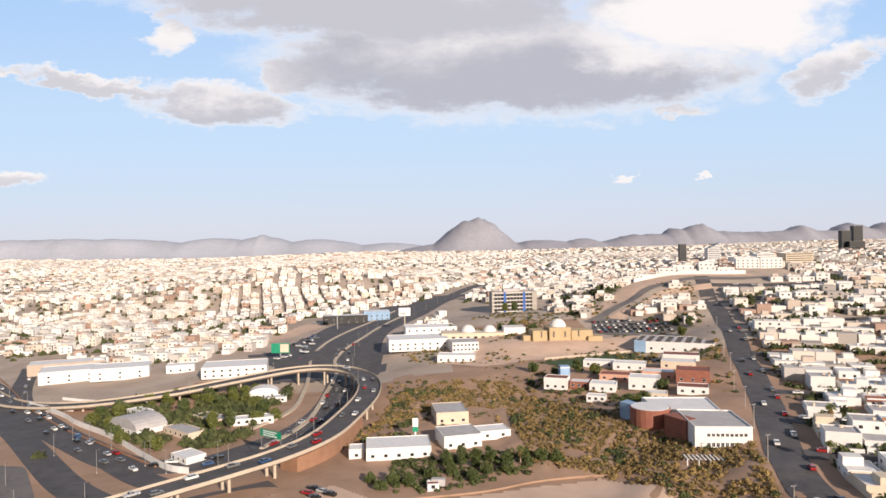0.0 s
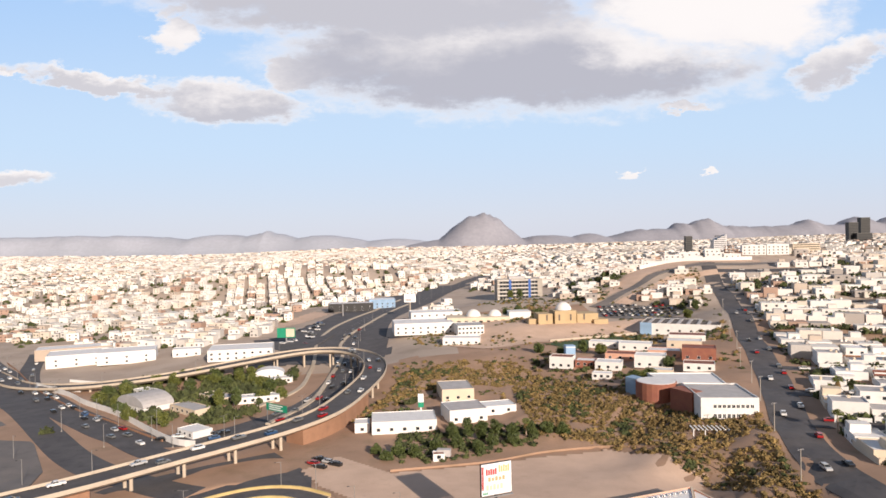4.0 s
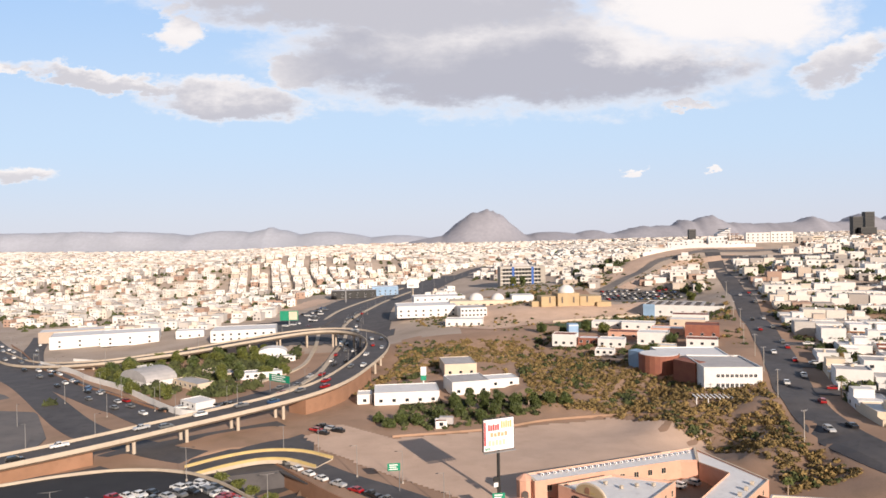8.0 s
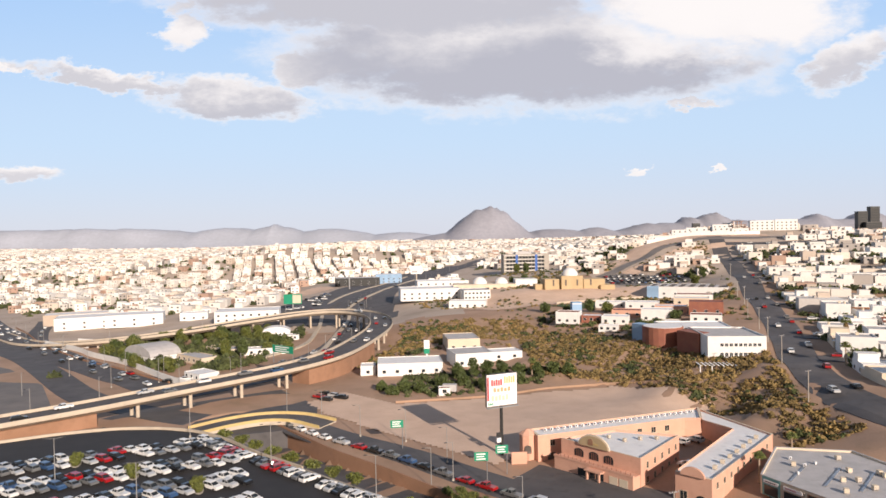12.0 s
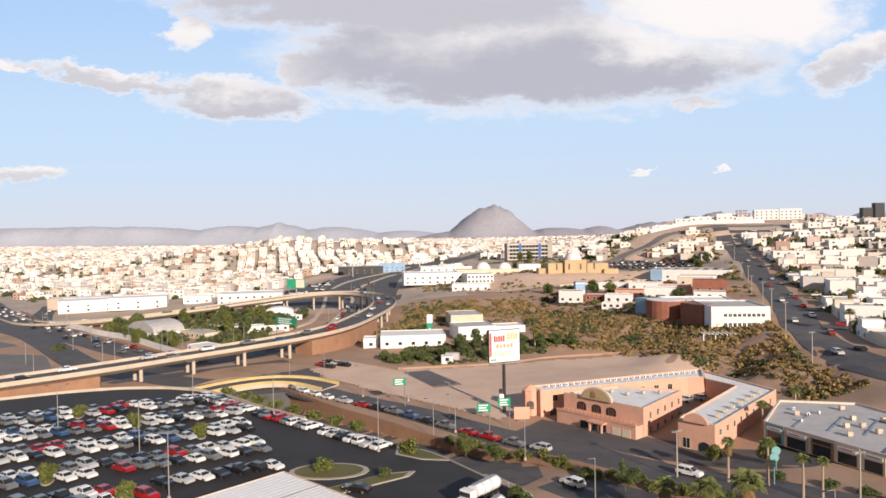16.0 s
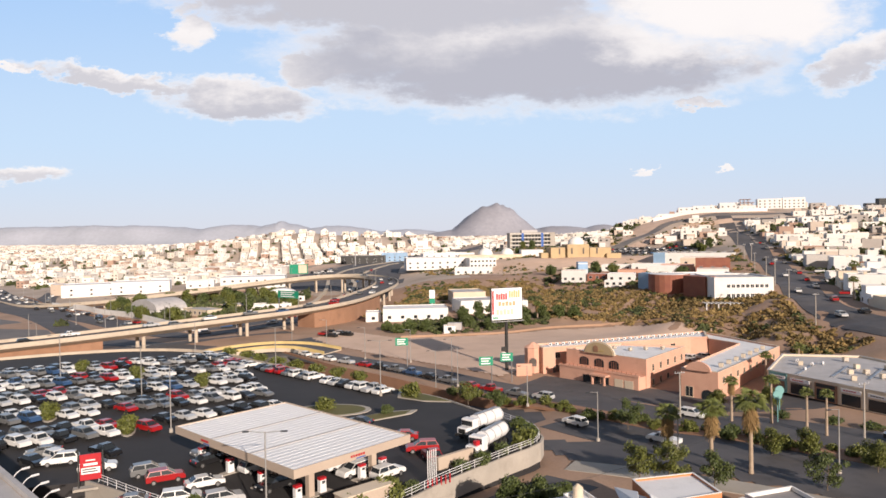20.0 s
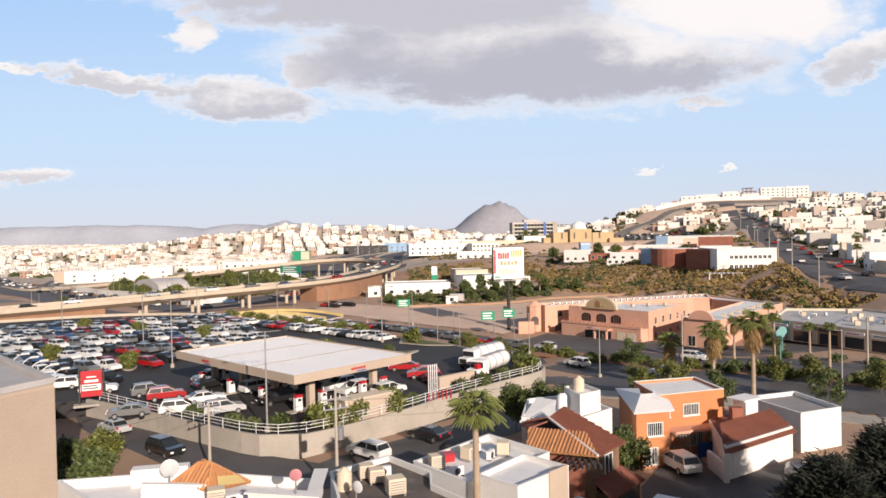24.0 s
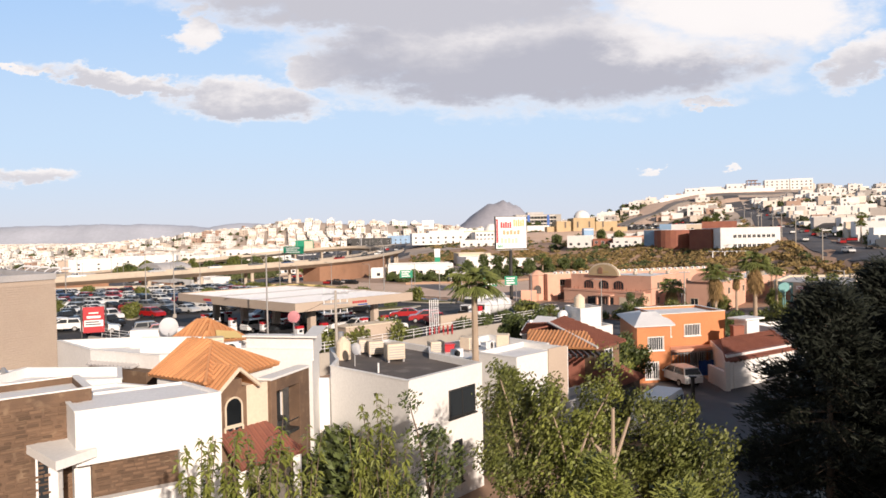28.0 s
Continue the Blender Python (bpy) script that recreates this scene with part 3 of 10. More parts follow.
def drape(name, ring, mat, label, category, lift=0.25, step=2.0):
    """A sheet of ground cover that follows the land inside a plan ring."""
    x0, x1, y0, y1 = min(p[0] for p in ring), max(p[0] for p in ring), min(p[1] for p in ring), max(p[1] for p in ring)
    X, Y = np.meshgrid(np.arange(x0, x1 + step, step), np.arange(y0, y1 + step, step))
    Z = ground(X, Y) + lift
    keep = inside(X[:-1, :-1] + step / 2, Y[:-1, :-1] + step / 2, ring)
    ny_, nx_ = X.shape
    ids = np.arange(ny_ * nx_).reshape(ny_, nx_)
    q = np.stack([ids[:-1, :-1], ids[:-1, 1:], ids[1:, 1:], ids[1:, :-1]], -1)[keep]
    used, back_ = np.unique(q, return_inverse=True)
    sheet = bpy.data.meshes.new(name)
    sheet.from_pydata(np.stack([X, Y, Z], -1).reshape(-1, 3)[used].tolist(), [], back_.reshape(-1, 4).tolist())
    sheet.materials.append(M[mat])
    return tagged(new(name, sheet), label, category, kind="structure")


# parking lot: a raised slab with its retaining wall
bm = bmesh.new()
prism(bm, LOT, -6, [lot_z(*p) for p in LOT])
slab = structure("parking_lot_pavement", bm, M["lot"], "dark asphalt pavement of the crowded parking lot", "pavement")
bm = bmesh.new()
rim = [np.array((x, y, lot_z(x, y))) for x, y in LOT[22:] + LOT[:12]]
sweep(bm, curve_points([tuple(p) for p in rim], 2.5), [(-0.14, -2.4), (0.14, -2.4), (0.14, 0.22), (-0.14, 0.22)])
structure("lot_retaining_wall", bm, M["concrete"], "grey concrete retaining wall round the raised lot", "wall")
bm = bmesh.new()
rim = [(x, y, lot_z(x, y)) for x, y in LOT[11:20]]
sweep(bm, curve_points(rim, 2.5), [(-0.2, -5.6), (0.2, -5.6), (0.2, 0.7), (-0.2, 0.7)])
structure("lot_back_wall", bm, M["pale_concrete"], "pale concrete parapet at the back of the lot", "wall")

# streets near the camera
road("street_behind_houses", [(-44, 92), (-39, 84), (-30, 76), (-20, 67), (-13, 64), (-5, 70.5), (6, 82), (16, 92)], 8.0, "grey back street between the houses and the lot", lift=0.03)
road("close", [(16, 20), (17, 34), (19, 46), (22, 57)], 13, "grey asphalt of the quiet residential street", lift=0.05)
drape("avenue_apron", [(13, 114), (22, 112), (31, 110), (46, 102), (72, 84), (98, 62), (112, 40), (90, 42), (64, 67), (48, 82), (37, 90), (27, 96), (18, 101)], "asphalt", "dark asphalt of the near avenue lanes", "road", 0.09, 1.5)
AVENUE = [(120, 20), (85, 62), (62, 84), (44, 100), (30, 114), (18, 129), (4, 146)]
road("avenue_near", AVENUE, 12, "dark asphalt avenue below the hotel")
road("avenue_far", [(135, 40), (98, 78), (74, 98), (54, 114), (38, 130), (22, 146), (6, 162), (-12, 180), (-30, 196), (-48, 216)], 13, "asphalt side of the avenue in front of the hotel")
road("forecourt", [(90, 150), (66, 133), (48, 141), (34, 152), (20, 164)], 13, "asphalt forecourt of the hotel and the shops", lift=0.05)
road("sunken_road", [tuple(p) for p in TRENCH[::3]], 15.6, "dark asphalt road sunk below the lot", lift=0.05)
for side_name, off, mat in (("sunken_wall_lot_side", 8.0, "concrete"), ("sunken_wall_far_side", -8.0, "brown_wall")):
    bm = bmesh.new()
    L = [p + np.array(n) * off * -1 for p, n in zip(TRENCH, sides(TRENCH))]
    m = len(L)
    line = [np.array((p[0], p[1], gz(p[0], p[1]) + 0.7)) for i, p in enumerate(L) if i < m * 0.94]
    sweep(bm, line, [(-0.2, -6.6), (0.2, -6.6), (0.2, 0), (-0.2, 0)])
    if off < 0:
        verge = bmesh.new()
        sweep(verge, [p + np.array((0, 0, -0.55)) for p in line], [(0.25, -0.3), (5.4, -0.3), (5.4, 0), (0.25, 0)])
        structure("sunken_road_verge", verge, M["earth"], "bare earth verge along the sunken road", "ground")
    structure(side_name, bm, M[mat], "wall of the sunken road, earth brown with a pale coping", "wall")

# ---- the flyover ----
FLY = curve_points([(-250, 118, 1.2), (-160, 170, 2.0), (-124, 200, 2.4), (-106, 215, 2.8), (-88, 233, 3.2), (-71, 249, 3.7), (-55, 266, 4.2), (-42, 288, 4.8), (-34, 322, 5.5), (-29, 358, 6.4), (-31, 390, 7.1), (-42, 417, 7.7), (-60, 429, 8.0),
                    (-82, 427, 7.2), (-112, 408, 5.0), (-145, 390, 2.0), (-190, 388, -2.2), (-236, 408, -5.2), (-280, 450, -5.6)], 4.0)
bm = bmesh.new()
sweep(bm, FLY, [(-6.2, -0.35), (-3.4, -1.75), (3.4, -1.75), (6.2, -0.35), (6.2, 0.0), (-6.2, 0.0)])
deck = structure("flyover", bm, M["pale_concrete"], "beige concrete flyover curving over the highway", "flyover")
bm = bmesh.new()
sweep(bm, [p + np.array((0, 0, 0.03)) for p in FLY], [(-5.7, 0), (5.7, 0), (5.7, 0.02), (-5.7, 0.02)])
part("roadway", bm, M["asphalt"], deck, "dark asphalt roadway")
for s in (-1, 1):
    bm = bmesh.new()
    sweep(bm, FLY, [(s * 6.0 - 0.22, 0.0), (s * 6.0 + 0.22, 0.0), (s * 6.0 + 0.14, 0.95), (s * 6.0 - 0.10, 0.95)])
    part("parapet", bm, M["pale_concrete"], deck)
run = 0
for i in range(1, len(FLY)):
    p, n = FLY[i], sides(FLY)[i] if i % 4 == 0 else None
    if i % 4 == 0:
        z0 = gz(p[0], p[1]) - 1.0
        if p[2] - z0 > 3.6 and not (-330 < p[0] < -104 and p[1] < 300) and not 58 <= i < 73:
            bm = bmesh.new()
            tube(bm, (p[0] + n[0] * 2.4, p[1] + n[1] * 2.4, z0), (p[0] + n[0] * 2.4, p[1] + n[1] * 2.4, p[2] - 1.9), 0.6, n=10)
            part("pier", bm, M["pale_concrete"], deck)
            bm = bmesh.new()
            tube(bm, (p[0] - n[0] * 2.4, p[1] - n[1] * 2.4, z0), (p[0] - n[0] * 2.4, p[1] - n[1] * 2.4, p[2] - 1.9), 0.6, n=10)
            part("pier", bm, M["pale_concrete"], deck)
# solid brown abutment walls under the ends of the deck
for a, b in ((0, 42), (58, 73)):
    bm = bmesh.new()
    sweep(bm, FLY[a:b], [(-4.6, -1.6), (4.6, -1.6), (4.6, -8), (-4.6, -8)])
    part("abutment", bm, M["brown_wall"], deck, "earth-brown abutment wall")

# ---- the highway ----
HWY = [(-420, 640), (-330, 520), (-262, 436), (-205, 372), (-160, 322), (-122, 288), (-92, 285), (-66, 315), (-52, 360), (-50, 410), (-56, 470), (-58, 540), (-48, 610), (-28, 690), (10, 820), (60, 960), (140, 1150)]
road("highway", HWY, 17, "grey asphalt highway with several lanes", lift=0.12)
HWY2 = [(-300, 540), (-238, 418), (-178, 345), (-138, 300), (-100, 262), (-84, 266), (-62, 292), (-42, 335), (-34, 385), (-36, 430), (-36, 480), (-36, 560), (-24, 640), (0, 740), (34, 860)]
road("highway_right_side", HWY2, 12, "grey asphalt carriageway beside the flyover", lift=0.16)
road("highway_left_side", [(-420, 600), (-310, 478), (-250, 400), (-200, 345), (-160, 295), (-132, 262), (-106, 238), (-84, 222), (-66, 214)], 13, "grey asphalt side road of the highway", lift=0.1)
for nm, ring, lb in (("junction", [(-122, 194), (-98, 200), (-66, 197), (-36, 206), (-40, 232), (-58, 258), (-80, 246), (-104, 226)], "grey asphalt junction below the flyover"), ("roadside_yard", [(-330, 300), (-236, 352), (-196, 322), (-160, 284), (-138, 250), (-128, 214), (-180, 176), (-300, 190)], "grey asphalt yard beside the highway")):
    bm = bmesh.new()
    prism(bm, ring, -12, [gz(x, y) + 0.12 for x, y in ring])
    bmesh.ops.triangulate(bm, faces=[f for f in bm.faces if len(f.verts) > 4])
    structure(nm, bm, M["asphalt" if nm == "junction" else "pale_asphalt"], lb, "road")
drape("highway_apron", [(-112, 424), (-105, 445), (-98, 491), (-104, 594), (-84, 646), (-62, 740), (-46, 806), (1, 925), (62, 905), (28, 820), (-11, 723), (-33, 612), (-36, 534), (-28, 483), (-24, 443), (-60, 436)], "asphalt", "wide grey asphalt of the many-laned highway", "road", 0.22, 4.0)
drape("highway_bank", [(-134, 567), (-112, 619), (-92, 662), (-112, 690), (-140, 612)], "sand", "bare tan bank beside the highway", "ground", 0.3, 3.0)
for off_ in (-6.2, -2.2, 2.2, 6.2):
    dashes("highway_lane_line", HWY[7:15], off_, lift=0.3)
road("frontage_road", [(-130, 520), (-112, 530), (-96, 590), (-78, 670), (-40, 790)], 12, "grey asphalt frontage road", lift=0.1)
road("uphill_street", [(122, 136), (116.5, 160), (113.5, 180), (115, 203), (125, 238), (152, 305), (182, 388), (214, 478), (236, 552), (262, 640)], 13, "grey asphalt street climbing between white houses", lift=0.12)
road("ridge_road", [(132, 548), (151, 566), (183, 599), (217, 625), (245, 634), (276, 627), (302, 624), (345, 634), (400, 650)], 8, "grey road climbing across the bare hillside", lift=0.4, mat="pale_asphalt")

# vacant lot beside the hotel
VACANT = [(-34, 250), (-44, 236), (-36, 222), (-14, 197), (14, 170), (20, 177), (74, 197), (88, 218), (62, 246), (16, 236), (-14, 230)]
drape("vacant_lot", VACANT, "sand", "bare sandy vacant lot with wheel tracks", "ground", 0.15, 1.5)
# bare slopes: below the sandstone museum, and along the road on the ridge


drape("bare_slope", [(14, 440), (34, 424), (76, 431), (104, 436), (134, 443), (152, 458), (158, 486), (140, 482), (112, 474), (66, 478), (62, 500), (34, 520), (16, 480)], "sand", "bare pale slope below the museum", "ground")
RIDGE_BARE = [(140, 566), (183, 606), (217, 634), (250, 642), (280, 636), (310, 632), (312, 642), (256, 656), (216, 668), (188, 642), (158, 606)]
drape("ridge_slope", RIDGE_BARE, "sand", "bare tan slope beside the ridge road", "ground")
RIDGE_LOW = [(150, 556), (190, 590), (222, 614), (276, 616), (262, 604), (222, 602), (196, 578), (160, 548)]
drape("ridge_foot", RIDGE_LOW, "sand", "bare tan bank below the ridge road", "ground")
wall_line("mound_wall", [(76, 431), (104, 436), (134, 443)], 1.3, 0.4, "pale_concrete", "low pale wall at the foot of the bare slope")


# ---- distance: hills and the far town ----
def ridge(name, x0, x1, y, base, peaks, depth, label, n=140, seed=1, rock="hill", rugged=1.0):
    """A far range: a skirt that rises to a crest line of rounded peaks (x, height, width)."""
    bm = bmesh.new()
    rows = []
    for k in range(9):
        f = k / 8
        r = []
        for i in range(n + 1):
            x = x0 + (x1 - x0) * i / n
            h = max((hh * math.exp(-abs((x - px) / w) ** pw) for px, hh, w, pw in peaks), default=0)
            h *= math.sin(min(1, f * 1.25) * math.pi / 2) ** 1.6
            h *= 1 + rugged * (0.10 * noise.noise((x * 0.006, f * 2, seed)) + 0.07 * noise.noise((x * 0.02, f * 4, seed)) + 0.035 * noise.noise((x * 0.06, f * 9, seed)))
            r.append(bm.verts.new((x, y - depth * (1 - f) + 20 * noise.noise((x * 0.004, f, seed)), base + h)))
        rows.append(r)
    for r, s in zip(rows, rows[1:]):
        for i in range(n):
            bm.faces.new((r[i], r[i + 1], s[i + 1], s[i])).smooth = True
    return structure(name, bm, M[rock], label, "hills")


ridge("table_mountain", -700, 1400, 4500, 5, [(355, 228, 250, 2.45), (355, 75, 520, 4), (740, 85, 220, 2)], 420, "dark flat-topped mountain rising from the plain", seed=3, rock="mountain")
ridge("hills_west", -4200, 400, 4880, 5, [(-2600, 146, 1300, 4), (-3500, 152, 420, 3), (-1420, 138, 420, 2.4), (-1085, 144, 330, 2), (-1090, 158, 90, 2), (-700, 120, 420, 2), (-220, 84, 420, 2), (200, 60, 300, 2)], 420, "low hills along the horizon, bluish haze in their colour", n=260, seed=5, rugged=0.5)
ridge("hills_east", 500, 4300, 4860, 5, [(2600, 120, 1400, 9), (850, 86, 350, 2), (1138, 92, 220, 2), (1500, 114, 170, 2), (1790, 152, 150, 2), (1950, 180, 210, 2), (2690, 156, 200, 2), (3050, 164, 260, 2), (3350, 172, 300, 2), (3900, 180, 600, 2)], 420, "hills behind the town with bluish haze in their colour", n=260, seed=8, rock="mountain")


def crown_shape(seed, blades):
    rg = random.Random(seed)
    V, F, n = [(0, 0, 0.95 if blades else 1.1)], [], 6
    k0 = 0.72 if blades else 1.0
    for k, (rr, zz) in enumerate(((0.75, 0.75), (1.0, 0.3), (0.6, 0.0))):
        for i in range(n):
            a = (i + 0.5 * k) * math.tau / n
            q = k0 * rr * (0.7 + 0.6 * rg.random())
            V.append((q * math.cos(a), q * math.sin(a), k0 * zz * (0.8 + 0.4 * rg.random())))
    for i in range(n):
        j = (i + 1) % n
        F.append((0, 1 + i, 1 + j))
        for k in range(2):
            o = 1 + k * n
            F.append((o + i, o + n + i, o + n + j, o + j))
    for _ in range(blades):
        d = Vector((rg.gauss(0, 1), rg.gauss(0, 1), abs(rg.gauss(0, 0.9)))).normalized() * rg.uniform(0.6, 1.08)
        u = Vector((rg.gauss(0, 1), rg.gauss(0, 1), rg.gauss(0, 1))).normalized()
        w = u.orthogonal().normalized()
        q, s_ = u.cross(w), rg.uniform(0.16, 0.34)
        b = len(V)
        V += [tuple(d - w * s_), tuple(d + q * s_ * 0.7), tuple(d + w * s_ * 1.2), tuple(d - q * s_ * 0.7)]
        F.append((b, b + 1, b + 2, b + 3))
    return V, F


CROWNS = [crown_shape(60 + k, 30) for k in range(10)]
CORES = [crown_shape(90 + k, 0) for k in range(8)]


class Heap:
    """Collects many small solids for one mesh of 'stuff'."""

    def __init__(self):
        self.v, self.f, self.m = [], [], []

    def block(self, x, y, z0, w, d, h, turn=0.0, top=0, side=0):
        c, s = math.cos(turn), math.sin(turn)
        b = len(self.v)
        for zz in (z0, z0 + h):
            for a, e in ((-w / 2, -d / 2), (w / 2, -d / 2), (w / 2, d / 2), (-w / 2, d / 2)):
                self.v.append((x + a * c - e * s, y + a * s + e * c, zz))
        for q, mm in (((4, 5, 6, 7), top), ((0, 1, 5, 4), side), ((1, 2, 6, 5), side), ((2, 3, 7, 6), side), ((3, 0, 4, 7), side)):
            self.f.append(tuple(b + i for i in q))
            self.m.append(mm)

    def window(self, x, y, z0, w, d, h, turn, along, up, ww, wh, mi, face=0, proud=0.05):
        """A dark pane just in front of one face of such a block; face 0 looks to -y, 1 to -x."""
        c, s = math.cos(turn), math.sin(turn)
        b = len(self.v)
        for da, dz in ((-ww / 2, 0), (ww / 2, 0), (ww / 2, wh), (-ww / 2, wh)):
            a, e = (along + da, -d / 2 - proud) if face == 0 else (-w / 2 - proud, -(along + da))
            self.v.append((x + a * c - e * s, y + a * s + e * c, z0 + up + dz))
        self.f.append((b, b + 1, b + 2, b + 3))
        self.m.append(mi)

    def clump(self, x, y, z, r, rng, mi=0, tall=1.0, far=False):
        """A leafy crown: a small uneven core with many blades standing out of it; a bare core for what is far off."""
        V, F = rng.choice(CORES if far else CROWNS)
        a = rng.random() * math.tau
        c, s_ = math.cos(a) * r, math.sin(a) * r
        b = len(self.v)
        self.v.extend((x + p[0] * c - p[1] * s_, y + p[0] * s_ + p[1] * c, z + p[2] * r * tall) for p in V)
        self.f.extend(tuple(b + i for i in q) for q in F)
        self.m.extend([mi] * len(F))

    def made(self, name, mats, label, category, kind="stuff"):
        me = bpy.data.meshes.new(name)
        me.from_pydata(self.v, [], self.f)
        for m in mats:
            me.materials.append(m)
        me.polygons.foreach_set("material_index", self.m)
        return tagged(new(name, me), label, category, kind=kind)


rng = random.Random(7)


ROADS = curve_points(HWY, 12) + curve_points(HWY2, 12) + curve_points([(-130, 520), (-112, 530), (-96, 590), (-78, 670), (-40, 790)], 12)
HILLROADS = curve_points([(132, 548), (151, 566), (183, 599), (217, 625), (245, 634), (276, 627), (302, 624), (345, 634), (400, 650)], 10)
UPHILL = curve_points([(122, 136), (116.5, 160), (113.5, 180), (115, 203), (125, 238), (152, 305), (182, 388), (214, 478), (236, 552), (262, 640)], 8)
RP = np.array([p[:2] for p in ROADS]); HP = np.array([p[:2] for p in HILLROADS]); UP = np.array([p[:2] for p in UPHILL])


def near(x, y, P):
    return float(np.sqrt(((P - (x, y)) ** 2).sum(1).min()))


def gap_to(X, Y, P):
    """Distance from many places to a plan line."""
    d = np.full(len(X), 1e9)
    for px, py in P:
        d = np.minimum(d, (X - px) ** 2 + (Y - py) ** 2)
    return np.sqrt(d)


town, trees = Heap(), Heap()
# the town is laid out in quarters, each with its own run of terraced streets
y0 = 470.0
while y0 < 4700:
    size = 150 + (y0 - 470) * 0.13
    grow = 1.0 + max(0.0, y0 - 620) / 1900
    half = 0.70 * (y0 + size) + 60
    x0 = -half - rng.uniform(0, size)
    while x0 < half:
        hill_side = -330 < x0 + size / 2 < -60 and 740 < y0 + size / 2 < 1080
        way = 1.80 if hill_side else rng.choice((0.12, 0.3, -0.18, 0.75, 1.75, 1.45)) + rng.uniform(-0.08, 0.08)
        leafy, dense = rng.choice((0.14, 0.2, 0.3, 0.48)), rng.choice((0.9, 0.84, 0.74))
        if hill_side:
            leafy, dense = 0.09, 0.95
        tall = rng.choice((0.3, 0.5, 0.7))
        c, s_ = math.cos(way), math.sin(way)
        cx, cy = x0 + size / 2, y0 + size / 2
        spots, b, n = [], -size * 0.75, 0
        while b < size * 0.75:
            a = -size * 0.75 + rng.uniform(0, 6)
            while a < size * 0.75:
                w = grow * rng.uniform(6.5, 10.5)
                px, py = cx + (a + w / 2) * c - b * s_, cy + (a + w / 2) * s_ + b * c
                if x0 <= px < x0 + size and y0 <= py < y0 + size:
                    spots.append((px, py, w * rng.uniform(0.85, 0.99), rng.random()))
                a += w
            n += 1
            b += grow * (10.0 if n % 2 else (14.0 if hill_side else 17.0))
        x0 += size
        if not spots:
            continue
        A = np.array(spots)
        X, Y = A[:, 0], A[:, 1]
        ok = (np.abs(X) < 0.70 * Y + 40) & ~((Y < 780) & (X > 20) & (X < 175)) & ~((Y < 560) & (X > -70)) & ~((X > -140) & (Y < 545)) & ~((X > 140) & (X < 540) & (Y < 905))
        ok &= ~((X > -330) & (X < -95) & (Y < 500)) & ~((X > -130) & (X < -20) & (Y < 760))
        # a belt of trees along the foot of the tract on the hill
        ok &= ~((np.abs(Y - (760 + (X + 183) * 1.45)) < 17) & (X > -330) & (X < -60))
        if y0 < 1100:
            ok &= (gap_to(X, Y, RP) > 26) & (gap_to(X, Y, HP) > 13) & (gap_to(X, Y, UP) > 14)
        Z = ground(X, Y)
        for (px, py, w, chance), keep, z in zip(spots, ok, Z):
            if not keep:
                continue
            green = leafy + 0.5 * max(0, noise.noise((px * 0.004, py * 0.003, 2.0)))
            if chance < green:
                trees.clump(px, py, z - 0.5, rng.uniform(2.2, 4.4) * (0.75 + 0.25 * grow), rng, 0, 1.0, y0 > 1150)
                continue
            if rng.random() > dense:
                continue
            d = grow * rng.uniform(7.5, 10.0)
            h = (3.1 if rng.random() > tall else 5.8) * (0.85 + 0.15 * grow) + rng.uniform(0, 0.7) + 1.5
            town.block(px, py, z - 1.5, w, d, h, way)
            if y0 < 1150:
                if rng.random() < 0.45:
                    town.block(px + rng.uniform(-2, 2), py + rng.uniform(-2, 2), z + h - 1.5, w * rng.uniform(0.3, 0.6), d * 0.4, rng.uniform(1.0, 2.4), way)
                for face, span in ((0, w), (1, d)):
                    for fl in range(int((h - 1.5) // 2.9)):
                        for k in (-0.25, 0.25):
                            if rng.random() < 0.7:
                                town.window(px, py, z - 1.5, w, d, h, way, k * span, 2.4 + 2.8 * fl, 1.3, 1.1, 1, face)
                if rng.random() < 0.42:
                    trees.clump(px + rng.uniform(-6, 6), py - d * 0.8, z - 0.4, rng.uniform(1.2, 2.4), rng, 0, 1.1)
            elif rng.random() < 0.3:
                town.window(px, py, z - 1.5, w, d, h, way, 0, 2.2, w * 0.4, 1.5, 1)
    y0 += size
for k in range(150):
    px = rng.uniform(-340, -40)
    py = 760 + (px + 183) * 1.45 + rng.uniform(-10, 10)
    if py > 690 and near(px, py, RP) > 22:
        trees.clump(px, py, gz(px, py) - 0.5, rng.uniform(2.6, 4.6), rng, 0, 1.1)
town.made("distant_town", [M["far_wall"], M["glass"]], "countless white and cream houses of the far town", "town")
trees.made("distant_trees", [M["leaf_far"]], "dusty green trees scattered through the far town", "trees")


# ---- cars ----
PAINT = {}
for cname, c, rgh in (("white", (0.78, 0.78, 0.77), 0.3), ("black", (0.018, 0.018, 0.02), 0.22), ("grey", (0.16, 0.165, 0.17), 0.28), ("silver", (0.48, 0.49, 0.50), 0.3), ("red", (0.36, 0.012, 0.015), 0.28), ("blue", (0.04, 0.09, 0.2), 0.28)):
    PAINT[cname] = material("car_paint_" + cname, c, tuple(v * 0.94 for v in c), rgh, 1.0, bump=0.0, coat=0.4)
CAR_MESH = {}


